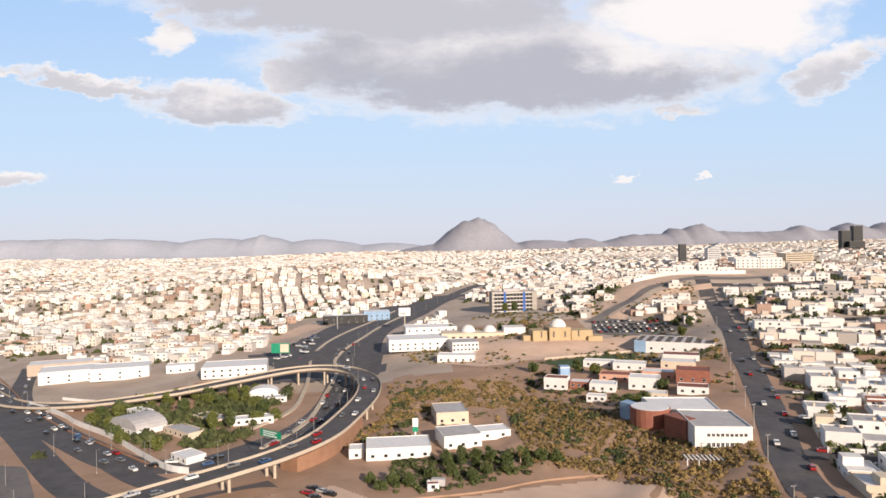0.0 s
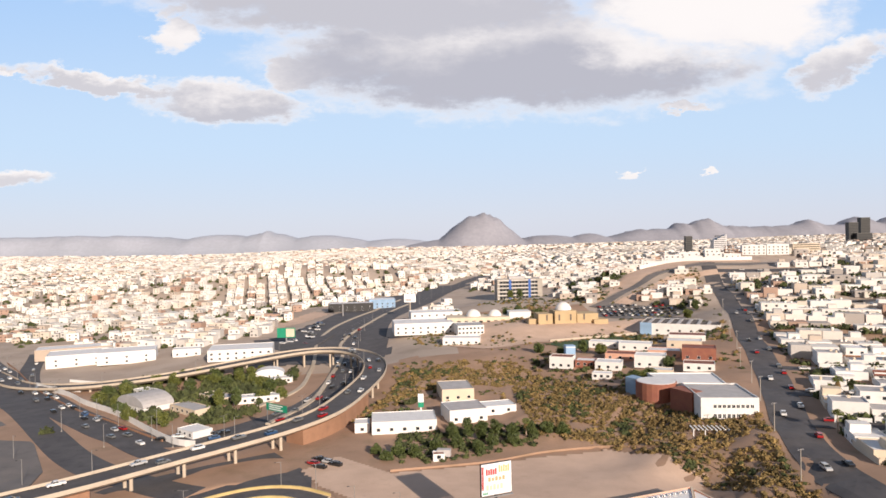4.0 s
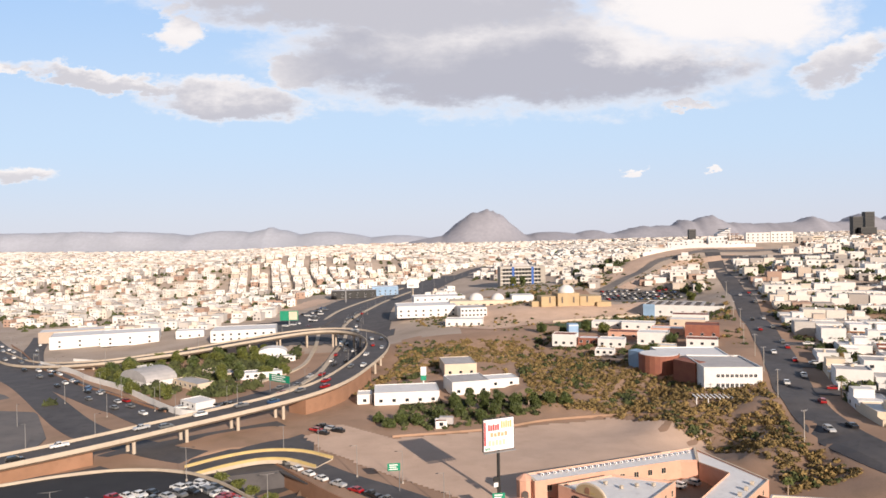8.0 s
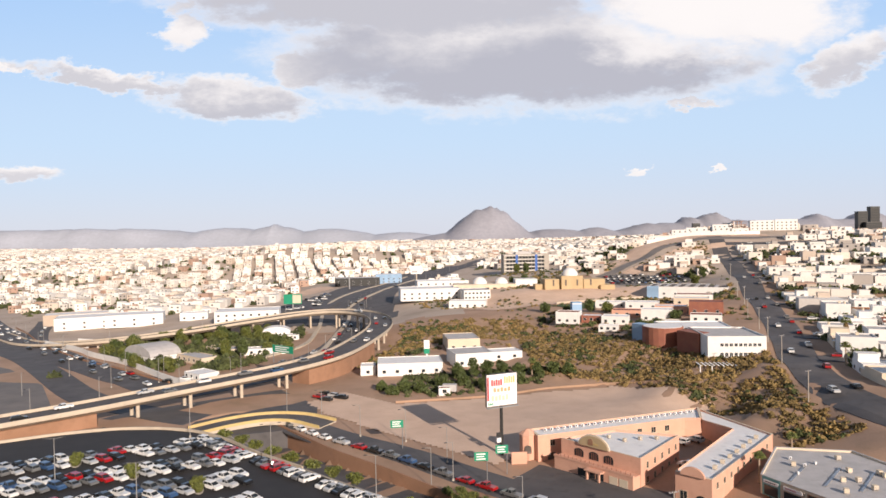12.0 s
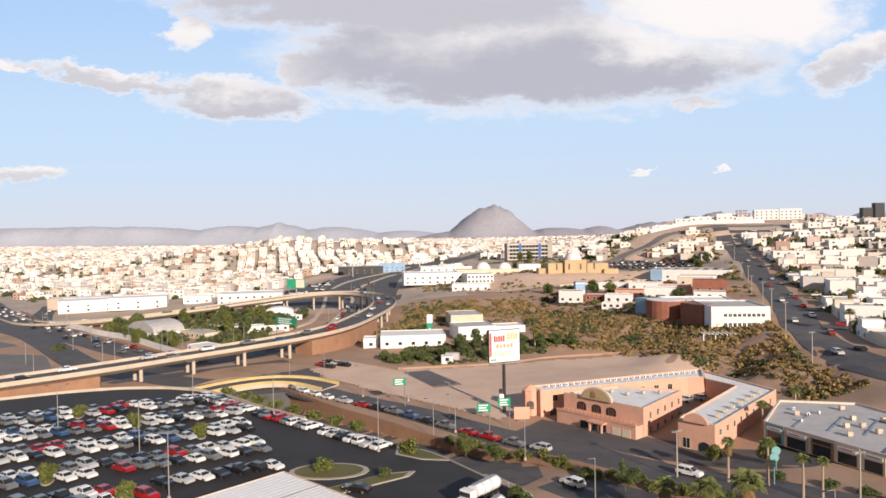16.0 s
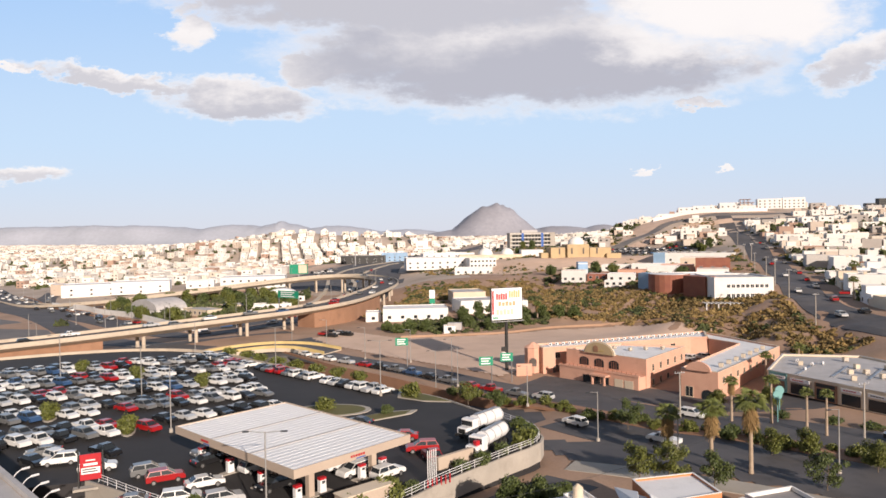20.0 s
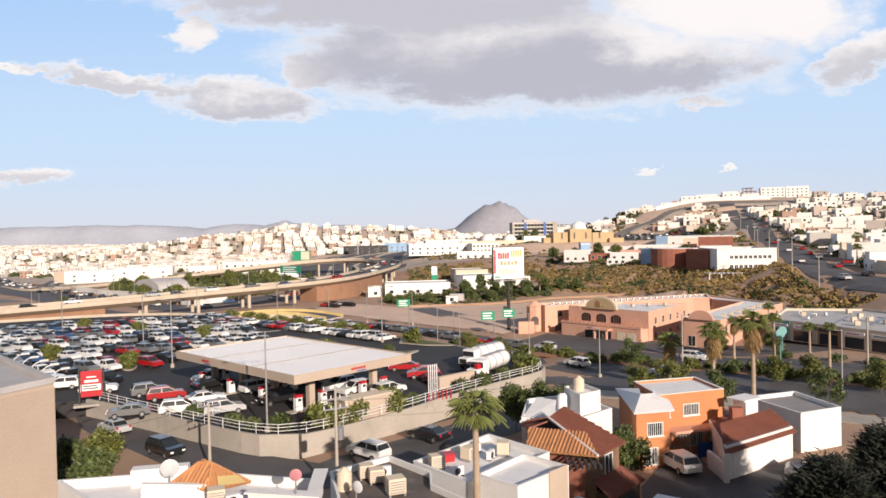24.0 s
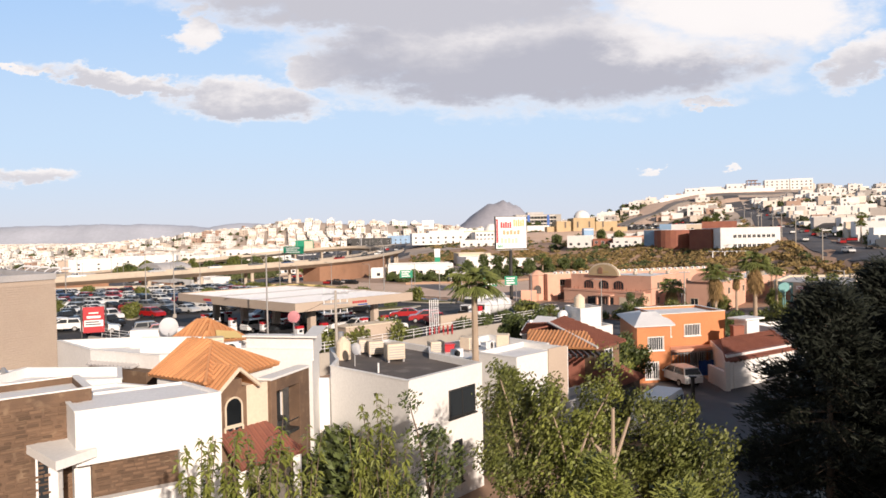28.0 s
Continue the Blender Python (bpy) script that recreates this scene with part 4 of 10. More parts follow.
def car_shell(kind):
    """Body side outline (length, height) of a car that is 1.8 m wide and looks along +y, and its glass house."""
    if kind == "saloon":
        low = [(-2.25, 0.35), (-2.28, 0.72), (-2.1, 0.95), (-1.35, 1.0), (1.05, 0.98), (1.95, 0.86), (2.25, 0.68), (2.28, 0.35)]
        top = [(-1.75, 0.97), (-0.95, 1.42), (0.25, 1.44), (1.15, 0.97)]
    elif kind == "suv":
        low = [(-2.25, 0.4), (-2.3, 0.85), (-2.22, 1.08), (-1.4, 1.1), (1.1, 1.08), (2.0, 1.0), (2.25, 0.8), (2.28, 0.4)]
        top = [(-2.2, 1.07), (-1.85, 1.66), (0.2, 1.7), (1.2, 1.07)]
    else:
        low = [(-2.7, 0.45), (-2.72, 1.05), (-2.5, 1.08), (-0.7, 1.1), (1.1, 1.1), (2.2, 1.05), (2.5, 0.85), (2.55, 0.45)]
        top = [(-0.75, 1.09), (-0.6, 1.75), (0.55, 1.77), (1.25, 1.09)]
    return low, top


def extrude_side(bm, outline, half_low, half_top, zlo, zhi):
    rows = []
    for s in (-1, 1):
        rows.append([bm.verts.new((s * (half_low + (half_top - half_low) * (z - zlo) / (zhi - zlo)), y, z)) for y, z in outline])
    n = len(outline)
    for i in range(n):
        j = (i + 1) % n
        bm.faces.new((rows[0][i], rows[0][j], rows[1][j], rows[1][i]))
    bm.faces.new(rows[0][::-1]), bm.faces.new(rows[1])


def car_meshes(kind):
    if kind in CAR_MESH:
        return CAR_MESH[kind]
    low, top = car_shell(kind)
    bodies = {}
    for cname, mat in PAINT.items():
        bm = bmesh.new()
        extrude_side(bm, low, 0.90, 0.86, 0.35, 1.1)
        extrude_side(bm, top, 0.84, 0.66, top[0][1], max(z for _, z in top))
        ym, zk = (top[0][0] + top[3][0]) / 2 - 0.05, max(z for _, z in top)
        for s in (-1, 1):
            q = [bm.verts.new(c) for c in ((s * 0.858, ym - 0.06, top[0][1]), (s * 0.858, ym + 0.06, top[0][1]), (s * 0.685, ym + 0.05, zk - 0.02), (s * 0.685, ym - 0.05, zk - 0.02))]
            bm.faces.new(q)
        for s in (-1, 1):
            box(bm, s * 0.98 - 0.09, 0.86, 0.98, s * 0.98 + 0.09, 0.98, 1.12)
        bmesh.ops.recalc_face_normals(bm, faces=bm.faces)
        bodies[cname] = mesh_of("car_body", bm, mat)
    bm = bmesh.new()
    zl, zh = top[0][1], max(z for _, z in top)
    (ya, _), (yb, zb_), (yc, zc_), (yd, _) = top

    def cabin(y, z, s):
        return (s * (0.84 - 0.18 * (z - zl) / (zh - zl)), y, z)

    z0_, z1_ = zl + 0.08 * (zh - zl), zl + 0.84 * (zh - zl)
    rings = []
    for z_ in (z0_, z1_):
        f = (z_ - zl) / (zh - zl)
        yr, yf, hw_ = ya + (yb - ya) * f - 0.02, yd + (yc - yd) * f + 0.02, cabin(0, z_, 1)[0]
        rings.append([bm.verts.new(c) for c in ((hw_ - 0.07, yr, z_), (hw_ + 0.012, yr + 0.16, z_), (hw_ + 0.012, yf - 0.16, z_), (hw_ - 0.07, yf, z_), (0.07 - hw_, yf, z_), (-hw_ - 0.012, yf - 0.16, z_), (-hw_ - 0.012, yr + 0.16, z_), (0.07 - hw_, yr, z_))])
    for k in range(8):
        bm.faces.new((rings[0][k], rings[0][(k + 1) % 8], rings[1][(k + 1) % 8], rings[1][k]))
    bmesh.ops.recalc_face_normals(bm, faces=bm.faces)
    glass = mesh_of("car_windows", bm, M["glass"])
    bm = bmesh.new()
    tube(bm, (-0.11, 0, 0), (0.11, 0, 0), 0.33, n=12)
    wheel = mesh_of("car_wheel", bm, M["rubber"])
    bm = bmesh.new()
    tube(bm, (-0.12, 0, 0), (0.12, 0, 0), 0.2, n=10)
    rim_mesh = mesh_of("car_rim", bm, M["rim"])
    lamp = mesh_of("car_lamp", boxes((-0.17, -0.05, -0.08, 0.17, 0.05, 0.08)), M["sign_white"])
    tail = mesh_of("car_tail_lamp", boxes((-0.12, -0.04, -0.12, 0.12, 0.04, 0.12)), M["red"])
    CAR_MESH[kind] = (bodies, glass, wheel, rim_mesh, lamp, tail)
    return CAR_MESH[kind]


CAR_COUNT = [0]
WORDS = {"saloon": "saloon car", "suv": "sport utility car", "pickup": "pickup truck"}


FAR_CARS = []


def car(x, y, z, turn, kind, colour, where="parked on the asphalt lot", group="cars in the parking lot", full=False):
    if y > 232:
        FAR_CARS.append((x, y, z, turn, kind, colour))
        return None
    bodies, glass, wheel, rim_mesh, lamp, tail = car_meshes(kind)
    t = thing("car" if kind != "pickup" else "pickup_truck", f"{colour} {WORDS[kind]} {where}", "car", pose(x, y, z, 0, 0, turn), group)
    part("body", bodies[colour], None, t)
    part("glasshouse", glass, None, t)
    wy = 1.4 if kind != "pickup" else 1.65
    for sx in (-0.82, 0.82):
        for sy in (-wy, wy * 0.98):
            w = part("wheel", wheel, None, t)
            w.location = (sx, sy, 0.33)
            if full:
                part("rim", rim_mesh, None, w)
    if full:
        ye = max(p[0] for p in car_shell(kind)[0])
        for s in (-0.62, 0.62):
            part("headlamp", lamp, None, t).location = (s, ye - 0.06, 0.70)
            part("tail_lamp", tail, None, t).location = (s * 1.15, -ye + 0.05, 0.85)
    CAR_COUNT[0] += 1
    return t


crng = random.Random(11)


def some_colour():
    return crng.choices(("white", "black", "grey", "silver", "red", "blue"), (29, 23, 20, 12, 11, 5))[0]


def some_kind():
    return crng.choices(("saloon", "suv", "pickup"), (50, 36, 14))[0]


# rows of parked cars
ROW = Vector((0.905, 0.425)).normalized()
NOSE = Vector((ROW.y, -ROW.x))
row_turn = math.degrees(math.atan2(-NOSE.x, NOSE.y))
ISLANDS = []
origin = Vector((-52, 168))
for r in range(-1, 8):
    for pair in (0, 1):
        base = origin + NOSE * (r * 16.2 + pair * 5.1)
        for k in range(-1, 46):
            p = base - ROW * (k * 2.95 + 2.0)
            if p.x < -128 or p.y > 190 or not bool(inside(p.x, p.y, LOT)):
                continue
            e = [p + NOSE * s + ROW * q for s in (-3.5, 3.5) for q in (-1.4, 1.4)]
            if not all(bool(inside(v.x, v.y, LOT)) for v in e):
                continue
            # keep clear of the fuel station and its lanes
            if p.x > -47 and p.y < 113 + 0.42 * (p.x + 47):
                continue
            if p.y < 94 and p.x > -60:
                continue
            if (k + 4 * r) % 13 == 6:
                if pair == 0:
                    ISLANDS.append((p.x + NOSE.x * 2.5, p.y + NOSE.y * 2.5))
                continue
            if crng.random() < 0.05:
                continue
            flip = 180 if crng.random() < 0.25 else 0
            car(p.x + crng.uniform(-.15, .15), p.y + crng.uniform(-.3, .3), lot_z(p.x, p.y), row_turn + 32 + flip + crng.uniform(-2, 2), some_kind(), some_colour())
# the row along the sunken road
edge = curve_points([(-60, 180.5), (-50, 171), (-40, 161.5), (-30, 152), (-20, 142.5), (-12, 135)], 2.6)
for i, (p, n) in enumerate(zip(edge, sides(edge))):
    if i % 9 == 8:
        continue
    car(p[0], p[1], lot_z(p[0], p[1]), math.degrees(math.atan2(-n[0], n[1])), some_kind(), crng.choices(("white", "white", "red", "grey", "silver", "black"))[0], "parked along the edge of the lot", "cars along the lot edge")

# ---- fuel station ----
CZ = 1.45
A, B, C, D = (Vector(p) for p in ((-36.7, 96.4), (-16.7, 75.6), (-5.0, 90.4), (-24.6, 107.0)))
ux, uy = (B - A + C - D).normalized(), (D - A + C - B).normalized()
mid = (A + B + C + D) / 4
LW, LD = ((B - A).length + (C - D).length) / 2, ((D - A).length + (C - B).length) / 2
FUEL = Matrix.Translation((mid.x, mid.y, CZ)) @ Matrix.Rotation(math.atan2(ux.y, ux.x), 4, "Z")
station = thing("fuel_station_canopy", "wide flat fuel station canopy, white roof and beige fascia", "canopy", FUEL)
hw, hd, zb, zt = LW / 2, LD / 2, 3.75, 4.75
for a in ((-hw, -hd, hw, -hd + 0.12), (-hw, hd - 0.12, hw, hd), (-hw, -hd + 0.12, -hw + 0.12, hd - 0.12), (hw - 0.12, -hd + 0.12, hw, hd - 0.12)):
    part("fascia", boxes((a[0], a[1], zb, a[2], a[3], zt)), M["beige"], station, "beige fascia band")
part("soffit", boxes((-hw + 0.12, -hd + 0.12, zb + 0.05, hw - 0.12, hd - 0.12, zb + 0.15)), M["white_metal"], station)
rib_mesh = mesh_of("roof_panel", boxes((0, -hd + 0.13, zt - 0.28, 0.99, hd - 0.13, zt - 0.16), (0.0, -hd + 0.13, zt - 0.16, 0.06, hd - 0.13, zt - 0.13)), M["white_metal"])
k = -hw + 0.14
while k + 1.0 < hw - 0.1:
    part("roof_panel", rib_mesh, None, station).location = (k, 0, 0)
    k += 1.0
for gx in (-hw / 3, hw / 3):
    part("gutter", boxes((gx - 0.2, -hd + 0.14, zt - 0.155, gx + 0.2, hd - 0.14, zt - 0.06)), M["grey_roof"], station)
# plain bars where the fascia carries a trade name
for bx, by, tn, ln in ((-5.6, -hd - 0.03, 0, 1.9), (hw + 0.03, 0.2, 90, 2.2)):
    bm = bmesh.new()
    for i in range(6):
        box(bm, -ln / 2 + i * ln / 6, -0.02, -0.13, -ln / 2 + (i + 0.7) * ln / 6, 0.02, 0.13)
    s = part("fascia_mark", bm, M["red"], station, "red bars of a trade mark")
    s.matrix_local = pose(bx, by, (zb + zt) / 2, 0, 0, tn)
    s = part("fascia_mark", boxes((-0.7, -0.03, -0.06, 0.7, 0.03, 0.06)), M["blue_tarp"], station)
    s.matrix_local = pose(bx + (0.4 if not tn else 0), by + (0.4 if tn else 0), zb + 0.16, 0, 0, tn)
cols = []
for i, fx in enumerate((-0.40, -0.135, 0.135, 0.40)):
    for fy in (-0.27, 0.27):
        x, y = fx * LW, fy * LD
        cols.append((x, y))
        part("column", boxes((x - 0.38, y - 0.38, 0.15, x + 0.38, y + 0.38, zb + 0.04), bevel=0.03), M["beige"], station, "square beige column")
        part("island", boxes((x - 0.6, y - 3.0, 0.0, x + 0.6, y + 3.0, 0.15), bevel=0.05), M["concrete"], station)


def fuel_pump(x, y):
    m = FUEL @ pose(x, y, 0.15)
    t = thing("fuel_pump", "white and red fuel pump on its island", "fuel pump", m, "fuel pumps under the canopy")
    part("body", boxes((-0.3, -0.45, 0, 0.3, 0.45, 1.45), bevel=0.03), M["white_metal"], t)
    part("top_panel", boxes((-0.30, -0.45, 1.45, 0.30, 0.45, 1.75), bevel=0.03), M["red"], t)
    for s in (-1, 1):
        part("screen", boxes((s * 0.31 - 0.02, -0.2, 1.05, s * 0.31 + 0.02, 0.2, 1.35)), M["glass"], t)
        bm = bmesh.new()
        tube(bm, (s * 0.33, 0.35, 1.4), (s * 0.42, 0.38, 0.5), 0.025, n=6)
        part("hose", bm, M["rubber"], t)


for x, y in cols:
    for s in (-1.7, 1.7):
        fuel_pump(x, y + s)
frng = random.Random(3)
for x, y in cols:
    for sx in (-1.9, 1.9):
        if frng.random() < 0.8:
            p = FUEL @ Vector((x + sx, y + frng.uniform(-2, 2), 0))
            car(p.x, p.y, CZ, math.degrees(math.atan2(uy.y, uy.x)) - 90 + 180 * frng.choice((0, 1)), frng.choice(("suv", "saloon", "suv")), frng.choice(("white", "red", "black", "grey", "white")), "fuelling under the canopy", "cars at the fuel pumps", True)
# cars that stand round the station
for x, y, tn, kd, col in ((-30.5, 80.5, -72, "suv", "white"), (-29.5, 85.5, -60, "saloon", "white"), (-35.0, 87.5, -62, "suv", "red"), (-38.0, 90.0, -60, "suv", "grey"), (-25.5, 80.0, -62, "suv", "silver"), (-36.0, 79.6, 110, "saloon", "grey"),
                          (-45.5, 92, -70, "suv", "white"), (-3.6, 97.5, 96, "suv", "red"), (-6.6, 103.5, 92, "saloon", "red"), (-2, 93, 200, "pickup", "red"), (-14, 112, 70, "saloon", "black"), (-52, 95, 110, "suv", "white"), (-56.5, 99, 110, "saloon", "grey")):
    car(x, y, lot_z(x, y), tn, kd, col, "waiting beside the fuel station", "cars round the fuel station", True)


def tree_clump(t, spots, r, n, mat, seed, leaf=0.16):
    """A crown: many small leaf blades scattered in uneven clumps round the given centres."""
    rg = random.Random(seed)
    v, f = [], []
    for cx, cy, cz, cr in spots:
        for _ in range(int(n * (cr / r) ** 2)):
            d = Vector((rg.gauss(0, 1), rg.gauss(0, 1), rg.gauss(0, 0.85))).normalized() * cr * (rg.random() ** 0.35) * rg.uniform(0.75, 1.12)
            c = Vector((cx, cy, cz)) + d
            u = Vector((rg.gauss(0, 1), rg.gauss(0, 1), rg.gauss(0, 1))).normalized()
            w = u.orthogonal().normalized()
            q = u.cross(w)
            s = leaf * rg.uniform(0.6, 1.4)
            b = len(v)
            v += [tuple(c - w * s), tuple(c + q * s * 0.55), tuple(c + w * s * 1.2), tuple(c - q * s * 0.55)]
            f.append((b, b + 1, b + 2, b + 3))
    me = bpy.data.meshes.new("crown")
    me.from_pydata(v, [], f)
    me.materials.append(mat)
    return me


BUSH = [tree_clump(None, [(0, 0, 0.55, 0.7), (0.5, 0.2, 0.5, 0.5), (-0.45, -0.1, 0.45, 0.55), (0.1, -0.4, 0.7, 0.5)], 0.6, 220, M["leaf_yellow" if i < 2 else "leaf"], 20 + i, 0.11) for i in range(3)]


def bush(x, y, z, size, label, which=0, group="", name="bush", flat=1.0):
    t = thing(name, label, "bush", pose(x, y, z, 0, 0, (x * 37 + y * 11) % 360) @ Matrix.Diagonal((size, size, size * flat, 1)), group)
    part("leaves", BUSH[which], None, t)
    bm = bmesh.new()
    tube(bm, (0, 0, -0.1), (0.05, 0, 0.5), 0.05, 0.02, 5)
    part("stem", bm, M["bark"], t)
    return t


def kerb_island(name, pts, z, label, lift=0.15):
    bm = bmesh.new()
    prism(bm, pts, z - 0.2, z + lift)
    t = structure(name, bm, M["concrete"], label, "kerb")
    bm = bmesh.new()
    c = Vector((sum(p[0] for p in pts) / len(pts), sum(p[1] for p in pts) / len(pts)))
    prism(bm, [tuple(c + (Vector(p) - c) * 0.86) for p in pts], z, z + lift + 0.06)
    part("planting_bed", bm, M["grass"], t, "dry grass bed")
    return t


for i, (x, y) in enumerate(ISLANDS):
    z = lot_z(x, y)
    ring = [(x + math.cos(a) * 4.6 * NOSE.x - math.sin(a) * 1.3 * NOSE.y, y + math.cos(a) * 4.6 * NOSE.y + math.sin(a) * 1.3 * NOSE.x) for a in np.linspace(0, math.tau, 14)[:-1]]
    kerb_island("planted_island", ring, z, "kerbed planting island between the parked cars")
    bush(x, y, z + 0.15, 2.0, "yellow-green bush on a kerbed parking island", 0, "bushes in the parking lot")
    bush(x + NOSE.x * 2.6, y + NOSE.y * 2.6, z + 0.15, 1.4, "yellow-green bush on a kerbed parking island", 1, "bushes in the parking lot")
for x, y in ((-58, 186), (-52, 180), (-47, 174.6), (-41.5, 169.5), (-36, 164), (-30, 158.2), (-24.6, 153), (-19, 148)):
    bush(x + 1.0, y + 0.6, lot_z(x, y) - 0.05, 2.3, "round clipped bush on the edge of the lot", 0, "bushes along the lot edge", flat=0.75)
ring = [(-20 + 7 * math.cos(a), 122 + 4.2 * math.sin(a)) for a in np.linspace(0, math.tau, 18)[:-1]]
kerb_island("end_island", ring, lot_z(-20, 122), "rounded kerbed island at the end of the parking rows")
bush(-21, 122, lot_z(-20, 122) + 0.15, 2.0, "low shrub on a rounded kerb island", 1)
ring = [(-9, 138), (-2, 131), (1.5, 126.5), (-4, 127.5), (-9, 131)]
kerb_island("corner_island", ring, lot_z(-4, 130), "grassy kerbed corner of the lot")
bush(-6.5, 131.5, lot_z(-5, 130) + 0.15, 2.2, "yellow-green bush on a grassy corner", 0)
ring = [(-24, 110), (-10, 120), (-5, 121), (-6, 118.5), (-14, 113), (-20, 108)]
kerb_island("lane_island", ring, lot_z(-12, 115), "long kerbed island beside the canopy")
bush(-10, 118.5, lot_z(-12, 115) + 0.15, 1.3, "small shrub on a long kerb island", 2)


def lamp_post(x, y, z, h, arm=1.6, turn=0, label="tall grey parking lot lamp post", group="lamp posts", two=False):
    t = thing("lamp_post", label, "lamp post", pose(x, y, z, 0, 0, turn), group)
    bm = bmesh.new()
    tube(bm, (0, 0, 0.6), (0, 0, h), 0.11, 0.07, 8)
    part("pole", bm, M["pole"], t)
    bm = bmesh.new()
    tube(bm, (0, 0, 0), (0, 0, 0.6), 0.3, 0.28, 10)
    part("base", bm, M["concrete"], t)
    for s in ((1, -1) if two else (1,)):
        bm = bmesh.new()
        tube(bm, (0, 0, h - 0.1), (s * arm, 0, h + 0.05), 0.04, n=6)
        part("arm", bm, M["pole"], t)
        part("lamp_head", boxes((min(s * arm, s * (arm + 0.7)), -0.14, h - 0.02, max(s * arm, s * (arm + 0.7)), 0.14, h + 0.1), bevel=0.03), M["dark_metal"], t)
    return t


for x, y, h, tn in ((-18.7, 72.2, 10.2, 180), (-43, 110, 10.5, 0), (-57, 132, 10.5, 20), (-82, 150, 10.5, 20), (-38, 158, 10.5, 20), (-12.3, 133, 10.5, 0), (-66, 186, 9, 0)):
    lamp_post(x, y, lot_z(x, y), h, turn=tn, two=True)

# price sign of the station
sg = thing("price_sign", "red price sign with white panels on dark posts", "sign", pose(-43.6, 86.5, 1.4, 0, 0, 24) @ Matrix.Diagonal((0.76, 0.76, 0.95, 1)))
for s in (-1.75, 1.75):
    part("post", boxes((s - 0.12, -0.14, 0, s + 0.12, 0.14, 4.5), bevel=0.02), M["dark_metal"], sg)
part("panel", boxes((-1.55, -0.14, 0.9, 1.55, 0.14, 4.2), bevel=0.03), M["red"], sg)
for z0, z1, x0, x1 in ((2.75, 3.05, -1.0, 1.0), (1.7, 2.5, -1.35, 1.35), (3.35, 3.5, -0.7, 0.7)):
    part("text_bar", boxes((x0, -0.17, z0, x1, -0.13, z1)), M["sign_white"], sg)
part("price_bar", boxes((-1.2, -0.2, 1.9, 1.0, -0.165, 2.05)), M["dark_metal"], sg)
part("price_bar", boxes((-1.2, -0.2, 2.2, 0.8, -0.165, 2.35)), M["dark_metal"], sg)
part("plinth", boxes((-2.6, -0.8, -0.3, 2.6, 0.8, 0.0)), M["concrete"], sg)

# beige store building beside the lot
st = thing("store_building", "big plain beige store wall with ribbed cladding", "building", pose(0, 0, 0))
SC, SU, SV = Vector((-29.9, 54.3)), Vector((-0.42, -0.907)), Vector((-0.71, 0.704))


def sp(a, b):
    """A plan point a along the ribbed wall and b along the back edge, from the store's corner."""
    q = SC + SU * a + SV * b
    return (q.x, q.y)


bm = bmesh.new()
prism(bm, [sp(0, 0), sp(0, 37), sp(34, 37), sp(34, 0)], -1, 10.45)
part("wall", bm, M["beige"], st)
part_roof = bmesh.new()
prism(part_roof, [sp(0.5, 0.5), sp(0.5, 36.5), sp(33.5, 36.5), sp(33.5, 0.5)], 10.45, 10.5)
part("roof", part_roof, M["grey_roof"], st)
for i in range(56):
    z = 0.6 + i * 0.172
    bm = bmesh.new()
    prism(bm, [sp(-0.05, -0.05), sp(34, -0.05), sp(34, 0.05), sp(-0.05, 0.05)], z, z + 0.13)
    part("cladding_board", bm, M["beige"], st)
for ring in ([sp(-0.1, -0.1), sp(34, -0.1), sp(34, 0.4), sp(-0.1, 0.4)], [sp(-0.1, 0.41), sp(-0.1, 37), sp(0.4, 37), sp(0.4, 0.41)]):
    bm = bmesh.new()
    prism(bm, ring, 10.452, 10.9)
    part("coping", bm, M["grey_roof"], st)
for i in range(5):
    arc = [0.62 * math.pi * k / 10 for k in range(11)]
    line = [(*sp(-0.1 - 1.15 * (1 - math.cos(a)), 1.0 + 2.7 * i), 10.35 + 0.85 * math.sin(a)) for a in arc]
    bm = bmesh.new()
    sweep(bm, [np.array(p) for p in line], [(-0.035, -0.035), (0.035, -0.035), (0.035, 0.035), (-0.035, 0.035)])
    arm = part("wall_lamp_arm", bm, M["white_metal"], st, "curved white lamp arm over the wall")
    bm = bmesh.new()
    tube(bm, line[7], line[10], 0.1, n=8)
    part("lamp_head", bm, M["white_metal"], arm)

